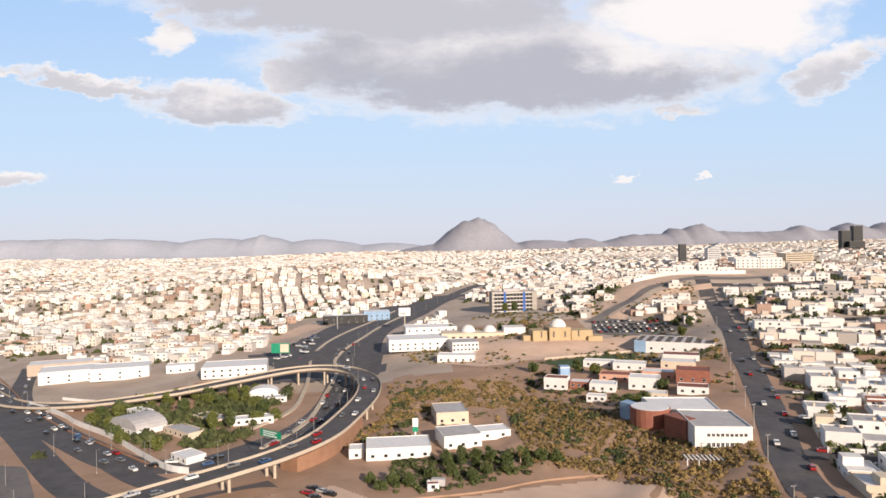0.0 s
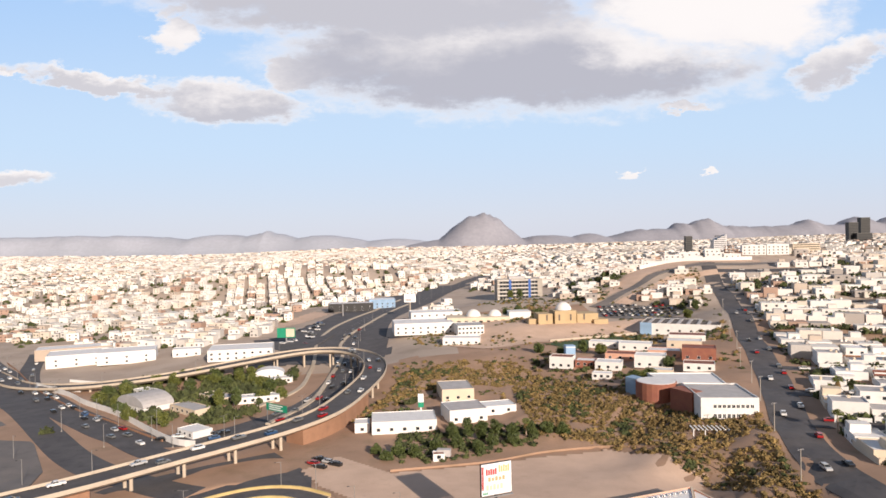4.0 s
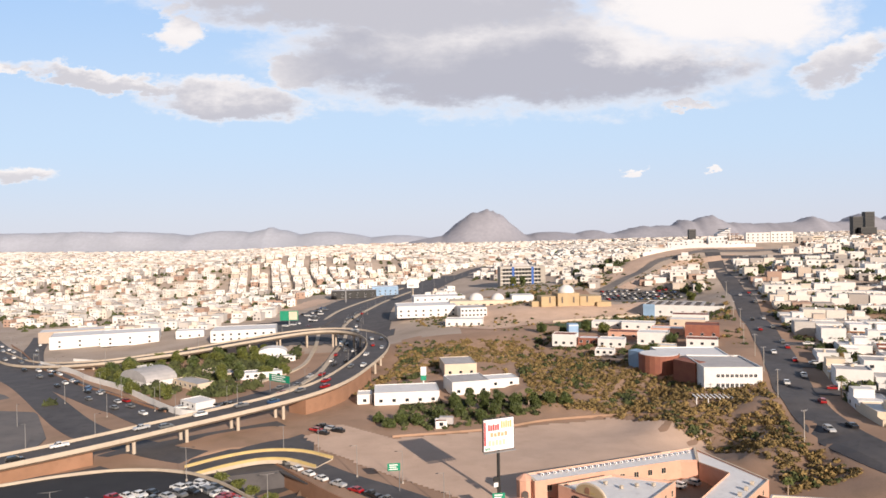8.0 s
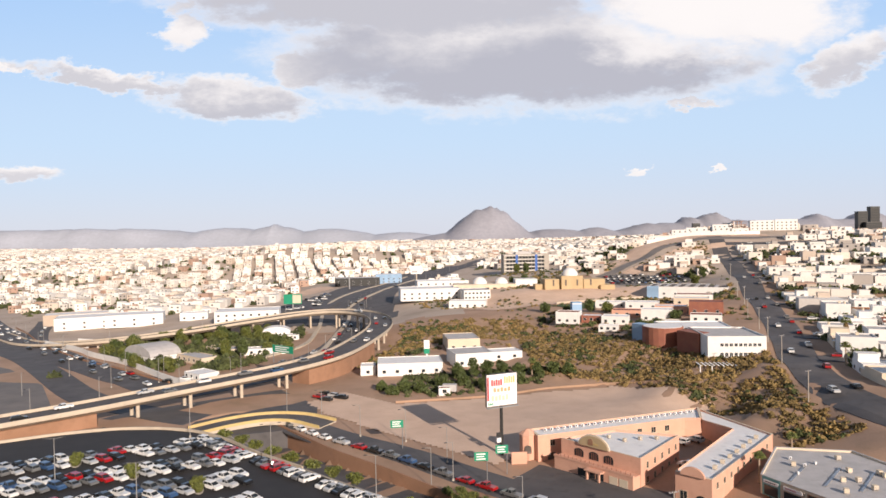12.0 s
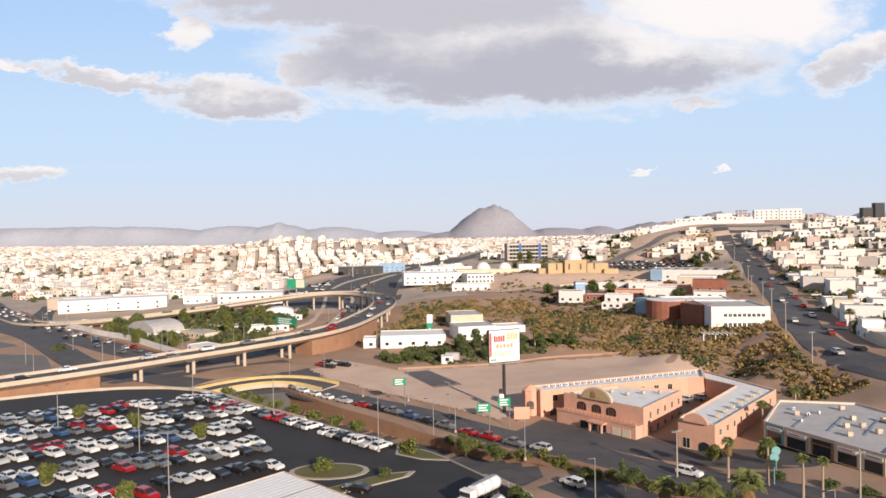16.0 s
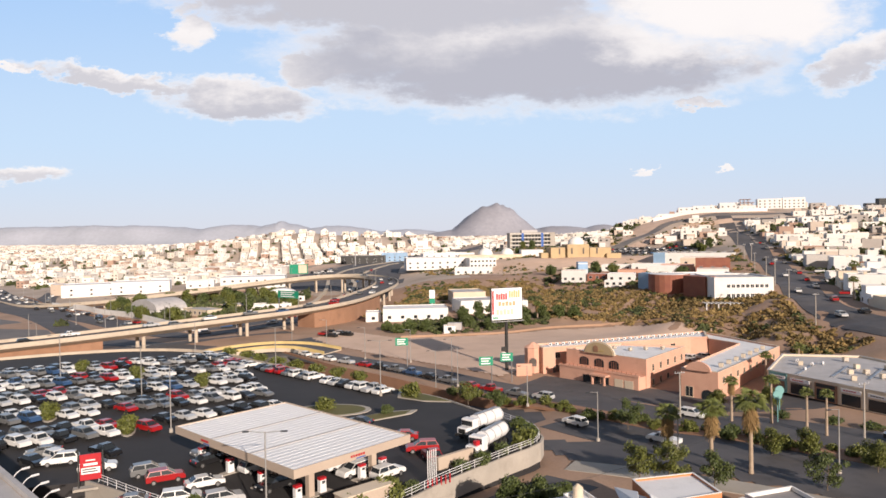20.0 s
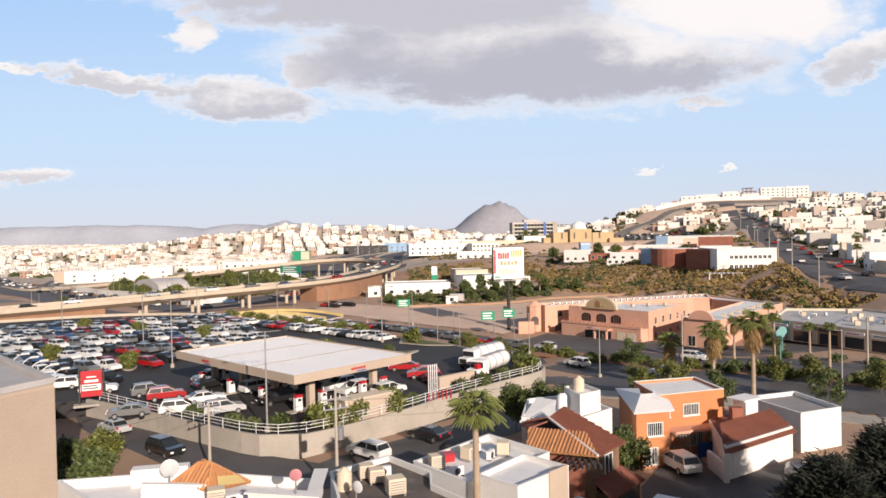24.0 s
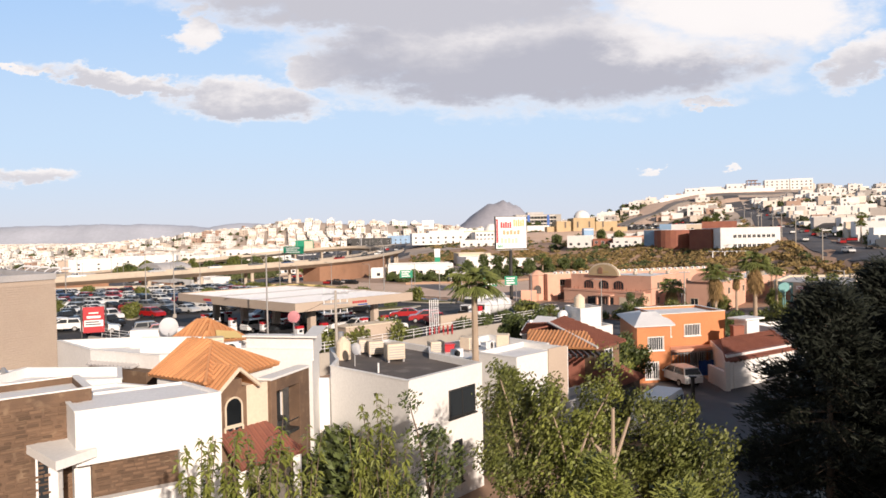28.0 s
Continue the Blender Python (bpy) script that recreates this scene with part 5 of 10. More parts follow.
# tank trucks, utility block and vents on the lot's edge
def tank_truck(x, y, z, turn):
    t = thing("tank_truck", "white fuel tank truck parked by the low wall", "truck", pose(x, y, z, 0, 0, turn), "fuel tank trucks")
    bm = bmesh.new()
    box(bm, -1.15, 1.9, 0.75, 1.15, 3.3, 2.75, bevel=0.15)
    part("cab", bm, M["white_metal"], t)
    part("bonnet", boxes((-0.95, 3.3, 0.75, 0.95, 4.6, 1.75), bevel=0.15), M["white_metal"], t)
    part("windscreen", boxes((-0.95, 3.22, 1.8, 0.95, 3.36, 2.5)), M["glass"], t)
    part("bumper", boxes((-1.15, 4.6, 0.5, 1.15, 4.8, 0.9), bevel=0.04), M["dark_metal"], t)
    part("grille", boxes((-0.6, 4.58, 0.95, 0.6, 4.64, 1.6)), M["dark_metal"], t)
    bm = bmesh.new()
    tube(bm, (0, -4.6, 1.95), (0, 1.6, 1.95), 1.05, n=18)
    part("tank", bm, M["white_metal"], t)
    for yy in (-4.4, -2.4, -0.4, 1.4):
        bm = bmesh.new()
        tube(bm, (0, yy - 0.05, 1.95), (0, yy + 0.05, 1.95), 1.09, n=18)
        part("tank_band", bm, M["metal"], t)
    part("walkway", boxes((-0.35, -4.3, 3.0, 0.35, 1.2, 3.08)), M["metal"], t)
    part("chassis", boxes((-0.5, -4.6, 0.6, 0.5, 3.2, 0.9)), M["dark_metal"], t)
    wm = bmesh.new()
    tube(wm, (-0.15, 0, 0), (0.15, 0, 0), 0.5, n=14)
    wm = mesh_of("truck_wheel", wm, M["rubber"])
    hm = bmesh.new()
    tube(hm, (-0.17, 0, 0), (0.17, 0, 0), 0.24, n=10)
    hm = mesh_of("truck_hub", hm, M["rim"])
    for s in (-1.0, 1.0):
        for yy in (-3.6, -2.4, 3.5):
            w = part("wheel", wm, None, t)
            w.location = (s, yy, 0.5)
            part("hub", hm, None, w)


tank_truck(5.4, 97.6, 1.43, 148)
tank_truck(5.0, 106.4, 1.36, 140)
ub = thing("utility_block", "beige masonry utility enclosure beside the pumps", "enclosure", pose(-9.4, 77.6, 1.4, 0, 0, 41))
part("wall", boxes((-3.2, -1.0, 0, 3.2, 1.0, 2.3), bevel=0.03), M["beige"], ub)
part("coping", boxes((-3.3, -1.1, 2.3, 3.3, 1.1, 2.42)), M["cream"], ub)
ub = thing("low_enclosure", "low beige wall with a red panel", "enclosure", pose(1.2, 92.0, 1.4, 0, 0, 41))
part("wall", boxes((-3.6, -0.25, 0, 3.0, 0.25, 1.7)), M["beige"], ub)
part("red_panel", boxes((3.02, -0.3, 0, 3.7, 0.3, 2.4), bevel=0.02), M["red"], ub)
vp = thing("vent_pipes", "row of white vent pipes behind red bollards", "vent pipes", pose(-2.6, 84.4, 1.4, 0, 0, 41))
for i in range(5):
    bm = bmesh.new()
    tube(bm, (i * 0.32, 0, 0), (i * 0.32, 0, 4.2), 0.06, n=8)
    part("pipe", bm, M["white_metal"], vp)
for i in range(6):
    bm = bmesh.new()
    tube(bm, (-0.8 + i * 0.7, -0.9, 0), (-0.8 + i * 0.7, -0.9, 1.1), 0.09, n=8)
    part("bollard", bm, M["red"], vp, "red steel bollard")

# railing on the retaining wall
rl = tagged(new("lot_railing"), "white metal railing on top of the retaining wall", "railing")
rline = [p for p in curve_points([(-43, 87.2), (-36, 82), (-26, 75), (-19.5, 71), (-14.5, 71), (-6, 78.8), (0, 86.2), (8, 94.7), (12.6, 100), (13, 106), (9, 113.6)], 2.0)]
post = bmesh.new()
tube(post, (0, 0, 0), (0, 0, 1.05), 0.035, n=6)
post = mesh_of("rail_post", post, M["white_metal"])
for p in rline:
    part("post", post, None, rl).location = (p[0], p[1], lot_z(p[0], p[1]) + 0.22)
for h in (0.35, 0.7, 1.0):
    bm = bmesh.new()
    sweep(bm, [np.array((p[0], p[1], lot_z(p[0], p[1]) + 0.22 + h)) for p in rline], [(-0.025, -0.025), (0.025, -0.025), (0.025, 0.025), (-0.025, 0.025)])
    part("rail", bm, M["white_metal"], rl)
# planting strip behind the railing
for i, (x, y, s, w) in enumerate(((-23, 75.2, 1.2, 2), (-20.5, 73.4, 1.1, 2), (-17.5, 72.6, 1.5, 2), (-13.4, 73.6, 2.2, 0), (-10.6, 75.9, 2.0, 0), (-6.8, 79.8, 2.4, 0), (-4.5, 82.5, 1.2, 2), (1.5, 89.6, 1.3, 2), (4.2, 91.6, 1.5, 2), (7.4, 95.8, 1.4, 2), (10.5, 99.5, 2.2, 1), (12, 104, 1.6, 2), (11, 108, 1.5, 2), (-28.5, 79.2, 1.2, 2))):
    bush(x, y, 1.42, s, "rounded green shrub in the strip by the railing", w, "shrubs by the railing")


# ---- houses close to the camera ----
def ring_area(ring):
    return sum(a[0] * b[1] - b[0] * a[1] for a, b in zip(ring, ring[1:] + ring[:1])) / 2


def shell(parent, ring, z0, z1, wall, roof, rise=0.45, thick=0.18, coping=None):
    """Walls over a ring of plan points, a flat roof, and a parapet round it."""
    if ring_area(ring) < 0:
        ring = ring[::-1]
    bm = bmesh.new()
    prism(bm, ring, z0, z1)
    part("wall", bm, M[wall], parent)
    c = Vector((sum(p[0] for p in ring) / len(ring), sum(p[1] for p in ring) / len(ring)))
    r = max((Vector(p) - c).length for p in ring)
    inner = [tuple(c + (Vector(p) - c) * (1 - 0.02 - thick / r)) for p in ring]
    bm = bmesh.new()
    prism(bm, inner, z1, z1 + 0.03)
    part("roof", bm, M[roof], parent)
    if rise:
        n = len(ring)
        for i in range(n):
            a, b, ia, ib = ring[i], ring[(i + 1) % n], inner[i], inner[(i + 1) % n]
            bm = bmesh.new()
            prism(bm, [a, b, ib, ia], z1 + 0.002, z1 + rise)
            part("parapet", bm, M[wall], parent)
            bm = bmesh.new()
            k = Vector(b) - Vector(a)
            o = Vector((k.y, -k.x)).normalized() * 0.03
            prism(bm, [tuple(Vector(a) + o), tuple(Vector(b) + o), ib, ia], z1 + rise, z1 + rise + 0.05)
            part("coping", bm, M[coping or wall], parent)
    return ring


def on_face(p, q, s, z, out=0.0):
    """The pose of a point s metres along the wall from p to q (seen from outside, outward is to the right of the way)."""
    p, q = Vector(p), Vector(q)
    d = (q - p).normalized()
    n = Vector((d.y, -d.x))
    at = p + d * s + n * out
    return Matrix(((d.x, -n.x, 0, at.x), (d.y, -n.y, 0, at.y), (0, 0, 1, z), (0, 0, 0, 1)))


def facade_window(parent, p, q, s, z, w, h, frame="white_metal", pane="glass", bars=0, sill=True, name="window"):
    """A framed window on a wall: frame, pane behind it, sill, and bars where there are some."""
    m = on_face(p, q, s, z)
    win = part(name, boxes((-w / 2 - 0.07, -0.06, -0.07, w / 2 + 0.07, 0.0, 0.0), (-w / 2 - 0.07, -0.06, h, w / 2 + 0.07, 0.0, h + 0.07), (-w / 2 - 0.07, -0.06, 0, -w / 2, 0.0, h), (w / 2, -0.06, 0, w / 2 + 0.07, 0.0, h),
                           (-0.03, -0.05, 0, 0.03, 0.0, h)), M[frame], parent)
    win.matrix_local = parent.matrix_world.inverted() @ m
    part("pane", boxes((-w / 2, -0.03, 0, w / 2, -0.008, h)), M[pane], win)
    if sill:
        part("sill", boxes((-w / 2 - 0.14, -0.14, -0.15, w / 2 + 0.14, 0.0, -0.075)), M[frame], win)
    for i in range(bars):
        x = -w / 2 + (i + 0.5) * w / bars
        part("bar", boxes((x - 0.02, -0.1, 0, x + 0.02, -0.065, h)), M["white_metal"], win)
    return win


def face_box(parent, name, p, q, s, z, box6, mat, label=""):
    b = part(name, boxes(box6, bevel=0.015), M[mat], parent, label)
    b.matrix_local = parent.matrix_world.inverted() @ on_face(p, q, s, z)
    return b


def sloped(parent, name, pts, mat, thick=0.12, rows=0, label=""):
    """A roof plane through four points (eave a, eave b, ridge b, ridge a) with thickness and rounded tile courses running down it."""
    a, b, c, d = (Vector(p) for p in pts)
    n = (b - a).cross(d - a).normalized()
    if n.z < 0:
        n = -n
    bm = bmesh.new()
    lo = [bm.verts.new(v - n * thick) for v in (a, b, c, d)]
    hi = [bm.verts.new(v) for v in (a, b, c, d)]
    bm.faces.new(hi), bm.faces.new(lo[::-1])
    for i in range(4):
        bm.faces.new((lo[i], lo[(i + 1) % 4], hi[(i + 1) % 4], hi[i]))
    bmesh.ops.recalc_face_normals(bm, faces=bm.faces)
    r = part(name, bm, M[mat], parent, label)
    if not rows:
        return r
    # rounded courses run straight up the slope, side by side, and stop at the hips
    u = (b - a).normalized()
    w = n.cross(u).normalized()
    if (d - a).dot(w) < 0:
        w = -w
    flat = [((p - a).dot(u), (p - a).dot(w)) for p in (a, b, c, d)]
    lo_s, hi_s = min(p[0] for p in flat), max(p[0] for p in flat)
    count = max(4, int((hi_s - lo_s) / 0.27))
    for i in range(count):
        x = lo_s + (i + 0.5) * (hi_s - lo_s) / count
        ys = [p[1] + (q[1] - p[1]) * (x - p[0]) / (q[0] - p[0]) for p, q in zip(flat, flat[1:] + flat[:1]) if abs(q[0] - p[0]) > 1e-4 and min(p[0], q[0]) <= x <= max(p[0], q[0])]
        if len(ys) < 2 or max(ys) - min(ys) < 0.25:
            continue
        bm = bmesh.new()
        tube(bm, a + u * x + w * min(ys) + n * 0.005, a + u * x + w * max(ys) + n * 0.005, 0.075, 0.07, 6)
        part("tile_course", bm, M[mat], r)
    return r


def hip(parent, ring, z, apex, zr, mat, rows=12):
    """A hipped tile roof over four eave corners, with a ridge between two points."""
    e = [(x, y, z) for x, y in ring]
    r0, r1 = (*apex[0], zr), (*apex[1], zr)
    sloped(parent, "roof_plane", (e[0], e[1], r1, r0), mat, rows=rows)
    sloped(parent, "roof_plane", (e[1], e[2], tuple(Vector(r1) + Vector((0.02, 0.02, 0))), r1), mat, rows=rows // 2)
    sloped(parent, "roof_plane", (e[2], e[3], r0, r1), mat, rows=rows)
    sloped(parent, "roof_plane", (e[3], e[0], r0, tuple(Vector(r0) + Vector((-0.02, 0.02, 0)))), mat, rows=rows // 2)
    bm = bmesh.new()
    tube(bm, r0, r1, 0.10, n=8)
    part("ridge_cap", bm, M[mat], parent)
    for c, r in zip(e, (r0, r1, r1, r0)):
        bm = bmesh.new()
        tube(bm, c, r, 0.085, n=6)
        part("hip_cap", bm, M[mat], parent)


def roof_cooler(x, y, z, turn=0, size=1.0, label="cream evaporative cooler on a flat roof"):
    t = thing("roof_cooler", label, "air cooler", pose(x, y, z, 0, 0, turn) @ Matrix.Scale(size, 4), "roof coolers")
    part("case", boxes((-0.5, -0.45, 0.15, 0.5, 0.45, 1.0), bevel=0.04), M["cream"], t)
    for s in (-0.42, 0.42):
        part("foot", boxes((s - 0.05, -0.4, 0, s + 0.05, 0.4, 0.15)), M["metal"], t)
    for i in range(5):
        part("louvre", boxes((-0.42, -0.48, 0.25 + i * 0.14, 0.42, -0.44, 0.31 + i * 0.14)), M["metal"], t)


def ac_unit(x, y, z, turn=0):
    t = thing("air_conditioner", "white outdoor air conditioner on a roof", "air conditioner", pose(x, y, z, 0, 0, turn), "air conditioners")
    part("case", boxes((-0.42, -0.17, 0.08, 0.42, 0.17, 0.68), bevel=0.02), M["white_metal"], t)
    bm = bmesh.new()
    tube(bm, (-0.1, -0.16, 0.38), (-0.1, -0.19, 0.38), 0.24, n=14)
    part("fan_grille", bm, M["dark_metal"], t)
    for s in (-0.3, 0.3):
        part("foot", boxes((s - 0.04, -0.16, 0, s + 0.04, 0.16, 0.08)), M["dark_metal"], t)


def water_tank(x, y, z, r=0.55, h=1.25, colour="cream", label="cream plastic water tank on a flat roof"):
    t = thing("water_tank", label, "water tank", pose(x, y, z), "roof water tanks")
    bm = bmesh.new()
    tube(bm, (0, 0, 0), (0, 0, h * 0.8), r, r, 14)
    part("tank", bm, M[colour], t)
    bm = bmesh.new()
    tube(bm, (0, 0, h * 0.8), (0, 0, h), r, r * 0.4, 14)
    part("shoulder", bm, M[colour], t)
    bm = bmesh.new()
    tube(bm, (0, 0, h), (0, 0, h + 0.08), r * 0.32, n=10)
    part("lid", bm, M["dark_metal"] if colour != "cream" else M["cream"], t)


def dish(x, y, z, r=0.6, turn=0, mat="sign_white", label="white satellite dish on a roof mast"):
    t = thing("satellite_dish", label, "satellite dish", pose(x, y, z, 0, 0, turn), "satellite dishes")
    bm = bmesh.new()
    tube(bm, (0, 0, 0), (0, 0, 0.7), 0.035, n=6)
    part("mast", bm, M["metal"], t)
    bm = bmesh.new()
    rings = []
    for k in range(5):
        rr = r * k / 4
        rings.append([bm.verts.new((rr * math.cos(a), -0.25 * (rr / r) ** 2 * r - 0.05, 0.75 + r * 0.6 + rr * math.sin(a))) for a in np.linspace(0, math.tau, 17)[:-1]])
    for p, q in zip(rings[1:], rings[2:]):
        for i in range(16):
            bm.faces.new((p[i], q[i], q[(i + 1) % 16], p[(i + 1) % 16]))
    bm.faces.new(rings[1])
    for v in rings[0]:
        bm.verts.remove(v)
    bmesh.ops.solidify(bm, geom=bm.faces[:], thickness=0.02)
    part("reflector", bm, M[mat], t)
    bm = bmesh.new()
    tube(bm, (0, -0.1, 0.8), (0, -0.6, 0.75 + r * 0.6), 0.02, n=5)
    part("feed_arm", bm, M["metal"], t)


G0 = -0.4
# raised plot of the houses on the slope
plot = bmesh.new()
prism(plot, [(-36, 10), (-8.5, 16), (-4.6, 30.5), (-6.4, 33.4), (-6.6, 37.5), (-8.2, 41.0), (-22, 43.2), (-31, 36)], -1.0, 2.25)
structure("terrace", plot, M["concrete"], "paved raised plot under the stone-faced house", "terrace")
# house with the white box front, stone base and tiled hip
ha = thing("modern_house", "white stucco house with brown ledge stone and terracotta hip roof", "house", pose(0, 0, 0))
A0, A1 = Vector((-13.1, 25.7)), Vector((-9.06, 28.3))
AD = (A1 - A0).normalized()
AN = Vector((-AD.y, AD.x))


def ap(s_, t_):
    """A plan point s_ along the front of the box and t_ behind it."""
    q = A0 + AD * s_ + AN * t_
    return (q.x, q.y)


shell(ha, [ap(0, 0), ap(4.8, 0), ap(4.1, 2.9), ap(-0.2, 2.9)], 5.55, 7.3, "white", "white_roof", 0.07, 0.12)
shell(ha, [ap(-0.2, 2.91), ap(3.6, 2.91), ap(2.0, 5.2), ap(-1.0, 4.8)], 2.2, 7.1, "white", "white_roof", 0.1)
for nm, r4 in (("wall", [ap(3.3, 0.02), ap(4.78, 0.02), ap(4.78, 1.9), ap(3.3, 1.9)]), ("corner_wall", [ap(0.0, 0.9), ap(0.5, 0.9), ap(0.5, 1.9), ap(0, 1.9)])):
    bm = bmesh.new()
    prism(bm, r4, 2.2, 5.55)
    part(nm, bm, M["white"], ha)
bm = bmesh.new()
prism(bm, [ap(0.5, 0.35), ap(3.3, 0.35), ap(3.3, 1.8), ap(0.5, 1.8)], 2.2, 5.55)
part("stone_base", bm, M["stone"], ha, "brown ledge stone base")
bm = bmesh.new()
prism(bm, [ap(0.3, -0.05), ap(3.3, -0.05), ap(3.3, 0.33), ap(0.3, 0.33)], 2.2, 4.3)
part("planter", bm, M["white"], ha, "low white wall before the stone base")
ST = [(-18.85, 23.4), (-13.55, 27.7), (-15.3, 30.05), (-20.6, 25.7)]
shell(ha, ST, 2.2, 7.5, "stone", "white_roof", 0.28, coping="white")
# single ledge stones, proud of the wall by a little
srng = random.Random(5)
stone_meshes = [mesh_of("ledge_stone", boxes((-w / 2, -0.045, 0, w / 2, 0.02, h), bevel=0.01), M["stone"]) for w, h in ((0.27, 0.085), (0.36, 0.10), (0.2, 0.07), (0.42, 0.09))]
for p0, p1, s0, s1, z, zt in ((ST[0], ST[1], 2.9, 6.6, 4.3, 7.4), (ap(0.5, 0.35), ap(3.3, 0.35), 0.2, 2.7, 4.4, 5.45)):
    while z < zt:
        s = s0 + srng.uniform(0, 0.25)
        while s < s1:
            o = part("ledge_stone", srng.choice(stone_meshes), None, ha)
            o.matrix_local = ha.matrix_world.inverted() @ on_face(p0, p1, s, z, srng.uniform(-0.015, 0.02))
            s += srng.uniform(0.33, 0.48)
        z += 0.15
bm = bmesh.new()
prism(bm, [(-15.2, 26.4), (-13.1, 24.5), (-12.5, 25.9), (-14.15, 27.3)], 5.82, 6.12)
part("porch_slab", bm, M["white"], ha, "white concrete porch slab")
part("porch_post", boxes((-13.65, 25.15, 2.2, -13.4, 25.4, 5.82)), M["white"], ha)
facade_window(ha, ST[0], ST[1], 5.4, 3.6, 0.7, 2.0, "white_metal")
# the tiled hip, with the little front gable before it
HL, HC, HR, HK = (-13.5, 32.4), (-10.35, 30.3), (-8.4, 34.6), (-11.7, 37.0)
shell(ha, [(-13.2, 32.5), (-10.4, 30.7), (-8.7, 34.5), (-11.7, 36.6)], 2.2, 7.3, "white", "white_roof", 0)
hip(ha, [HL, HC, HR, HK], 7.32, ((-12.6, 34.5), (-11.3, 33.9)), 8.5, "tile", 16)
P0, P1 = Vector((-9.8, 30.3)), Vector((-8.3, 32.05))
PD = (P1 - P0).normalized()
PN = Vector((PD.y, -PD.x))
PL = (P1 - P0).length


def wp(s_, t_):
    """A plan point s_ along the gable wall and t_ before it."""
    q = P0 + PD * s_ + PN * t_
    return (q.x, q.y)


bm = bmesh.new()
prism(bm, [wp(0, 0), wp(1.25, 0), wp(1.25, -0.9), wp(0, -0.9)], 2.2, 7.0)
prism(bm, [wp(0.2, -0.01), wp(1.05, -0.01), wp(1.0, -0.9), wp(0.25, -0.9)], 7.0, 7.35)
part("stone_pier", bm, M["stone"], ha, "brown stone wall under the little gable")
bm = bmesh.new()
prism(bm, [wp(1.25, -0.03), wp(PL, -0.03), wp(PL, -0.9), wp(1.25, -0.9)], 2.2, 7.0)
part("pier", bm, M["cream"], ha)
for s0 in (-0.22, 1.72):
    e0, e1, k0, k1 = wp(s0, 0.3), wp(s0, -1.5), wp(0.75, 0.3), wp(0.75, -1.5)
    sloped(ha, "gable_roof", ((*e0, 7.0), (*e1, 7.0), (*k1, 7.85), (*k0, 7.85)), "tile", 0.09, rows=4)
    e2, k2 = wp(s0, 0.34), wp(0.75, 0.34)
    bm = bmesh.new()
    tube(bm, (*e2, 6.98), (*k2, 7.82), 0.08, n=6)
    part("barge_board", bm, M["cream"], ha)
facade_window(ha, tuple(P0), tuple(P1), 0.62, 4.9, 0.75, 0.5, "cream", sill=False)
# arched window: pane and frame in the stone wall
arch = [(-0.38, 0.0), (0.38, 0.0), (0.38, 0.75)] + [(0.38 * math.cos(k * math.pi / 8), 0.75 + 0.38 * math.sin(k * math.pi / 8)) for k in range(1, 8)] + [(-0.38, 0.75)]
bm = bmesh.new()
f = bm.faces.new([bm.verts.new((x, -0.02, z)) for x, z in arch])
bmesh.ops.solidify(bm, geom=[f], thickness=0.03)
o = part("arched_pane", bm, M["glass"], ha)
o.matrix_local = ha.matrix_world.inverted() @ on_face(tuple(P0), tuple(P1), 0.62, 5.5)
bm = bmesh.new()
for p, q in zip(arch, arch[1:] + arch[:1]):
    tube(bm, (p[0], -0.05, p[1]), (q[0], -0.05, q[1]), 0.04, n=5)
o = part("arched_frame", bm, M["cream"], ha)
o.matrix_local = ha.matrix_world.inverted() @ on_face(tuple(P0), tuple(P1), 0.62, 5.5)
# tall stone portal
Q0, Q1 = (-8.2, 32.15), (-7.15, 35.1)
QL = (Vector(Q1) - Vector(Q0)).length
for nm, b6 in (("portal_pier", (0.0, 0.0, 2.2, 0.42, 0.6, 7.0)), ("portal_pier", (QL - 0.85, 0.0, 2.2, QL, 0.6, 7.0)), ("portal_lintel", (0.42, 0.0, 6.45, QL - 0.85, 0.6, 7.0)), ("portal_cap", (-0.05, -0.06, 7.0, QL + 0.05, 0.66, 7.1))):
    face_box(ha, nm, Q0, Q1, 0, 0, b6, "white" if nm == "portal_cap" else "stone", "tall brown stone portal" if nm == "portal_pier" else "")
face_box(ha, "portal_back", Q0, Q1, 0, 0, (0.42, 0.9, 2.2, QL - 0.85, 1.05, 6.45), "cream")
o = facade_window(ha, Q0, Q1, 1.3, 4.9, 1.3, 1.35, "white_metal", sill=False)
o.matrix_local = ha.matrix_world.inverted() @ on_face(Q0, Q1, 1.3, 4.9, -0.86)
face_box(ha, "balcony", Q0, Q1, 0, 0, (0.42, 0.05, 4.3, QL - 0.85, 0.9, 4.45), "dark_metal")
face_box(ha, "balcony_rail", Q0, Q1, 0, 0, (0.42, 0.05, 4.85, QL - 0.85, 0.1, 4.9), "dark_metal")
chair = thing("balcony_chair", "black rounded chair on the portal balcony", "chair", on_face(Q0, Q1, 1.15, 4.45) @ pose(0, 0.5, 0))
part("seat", boxes((-0.3, -0.25, 0, 0.3, 0.25, 0.5), bevel=0.08), M["dark_metal"], chair)
part("backrest", boxes((-0.3, 0.15, 0.45, 0.3, 0.3, 1.05), bevel=0.06), M["dark_metal"], chair)
for nm, x in (("armrest", -0.35), ("armrest", 0.29)):
    part(nm, boxes((x, -0.25, 0.0, x + 0.06, 0.2, 0.68), bevel=0.02), M["dark_metal"], chair)
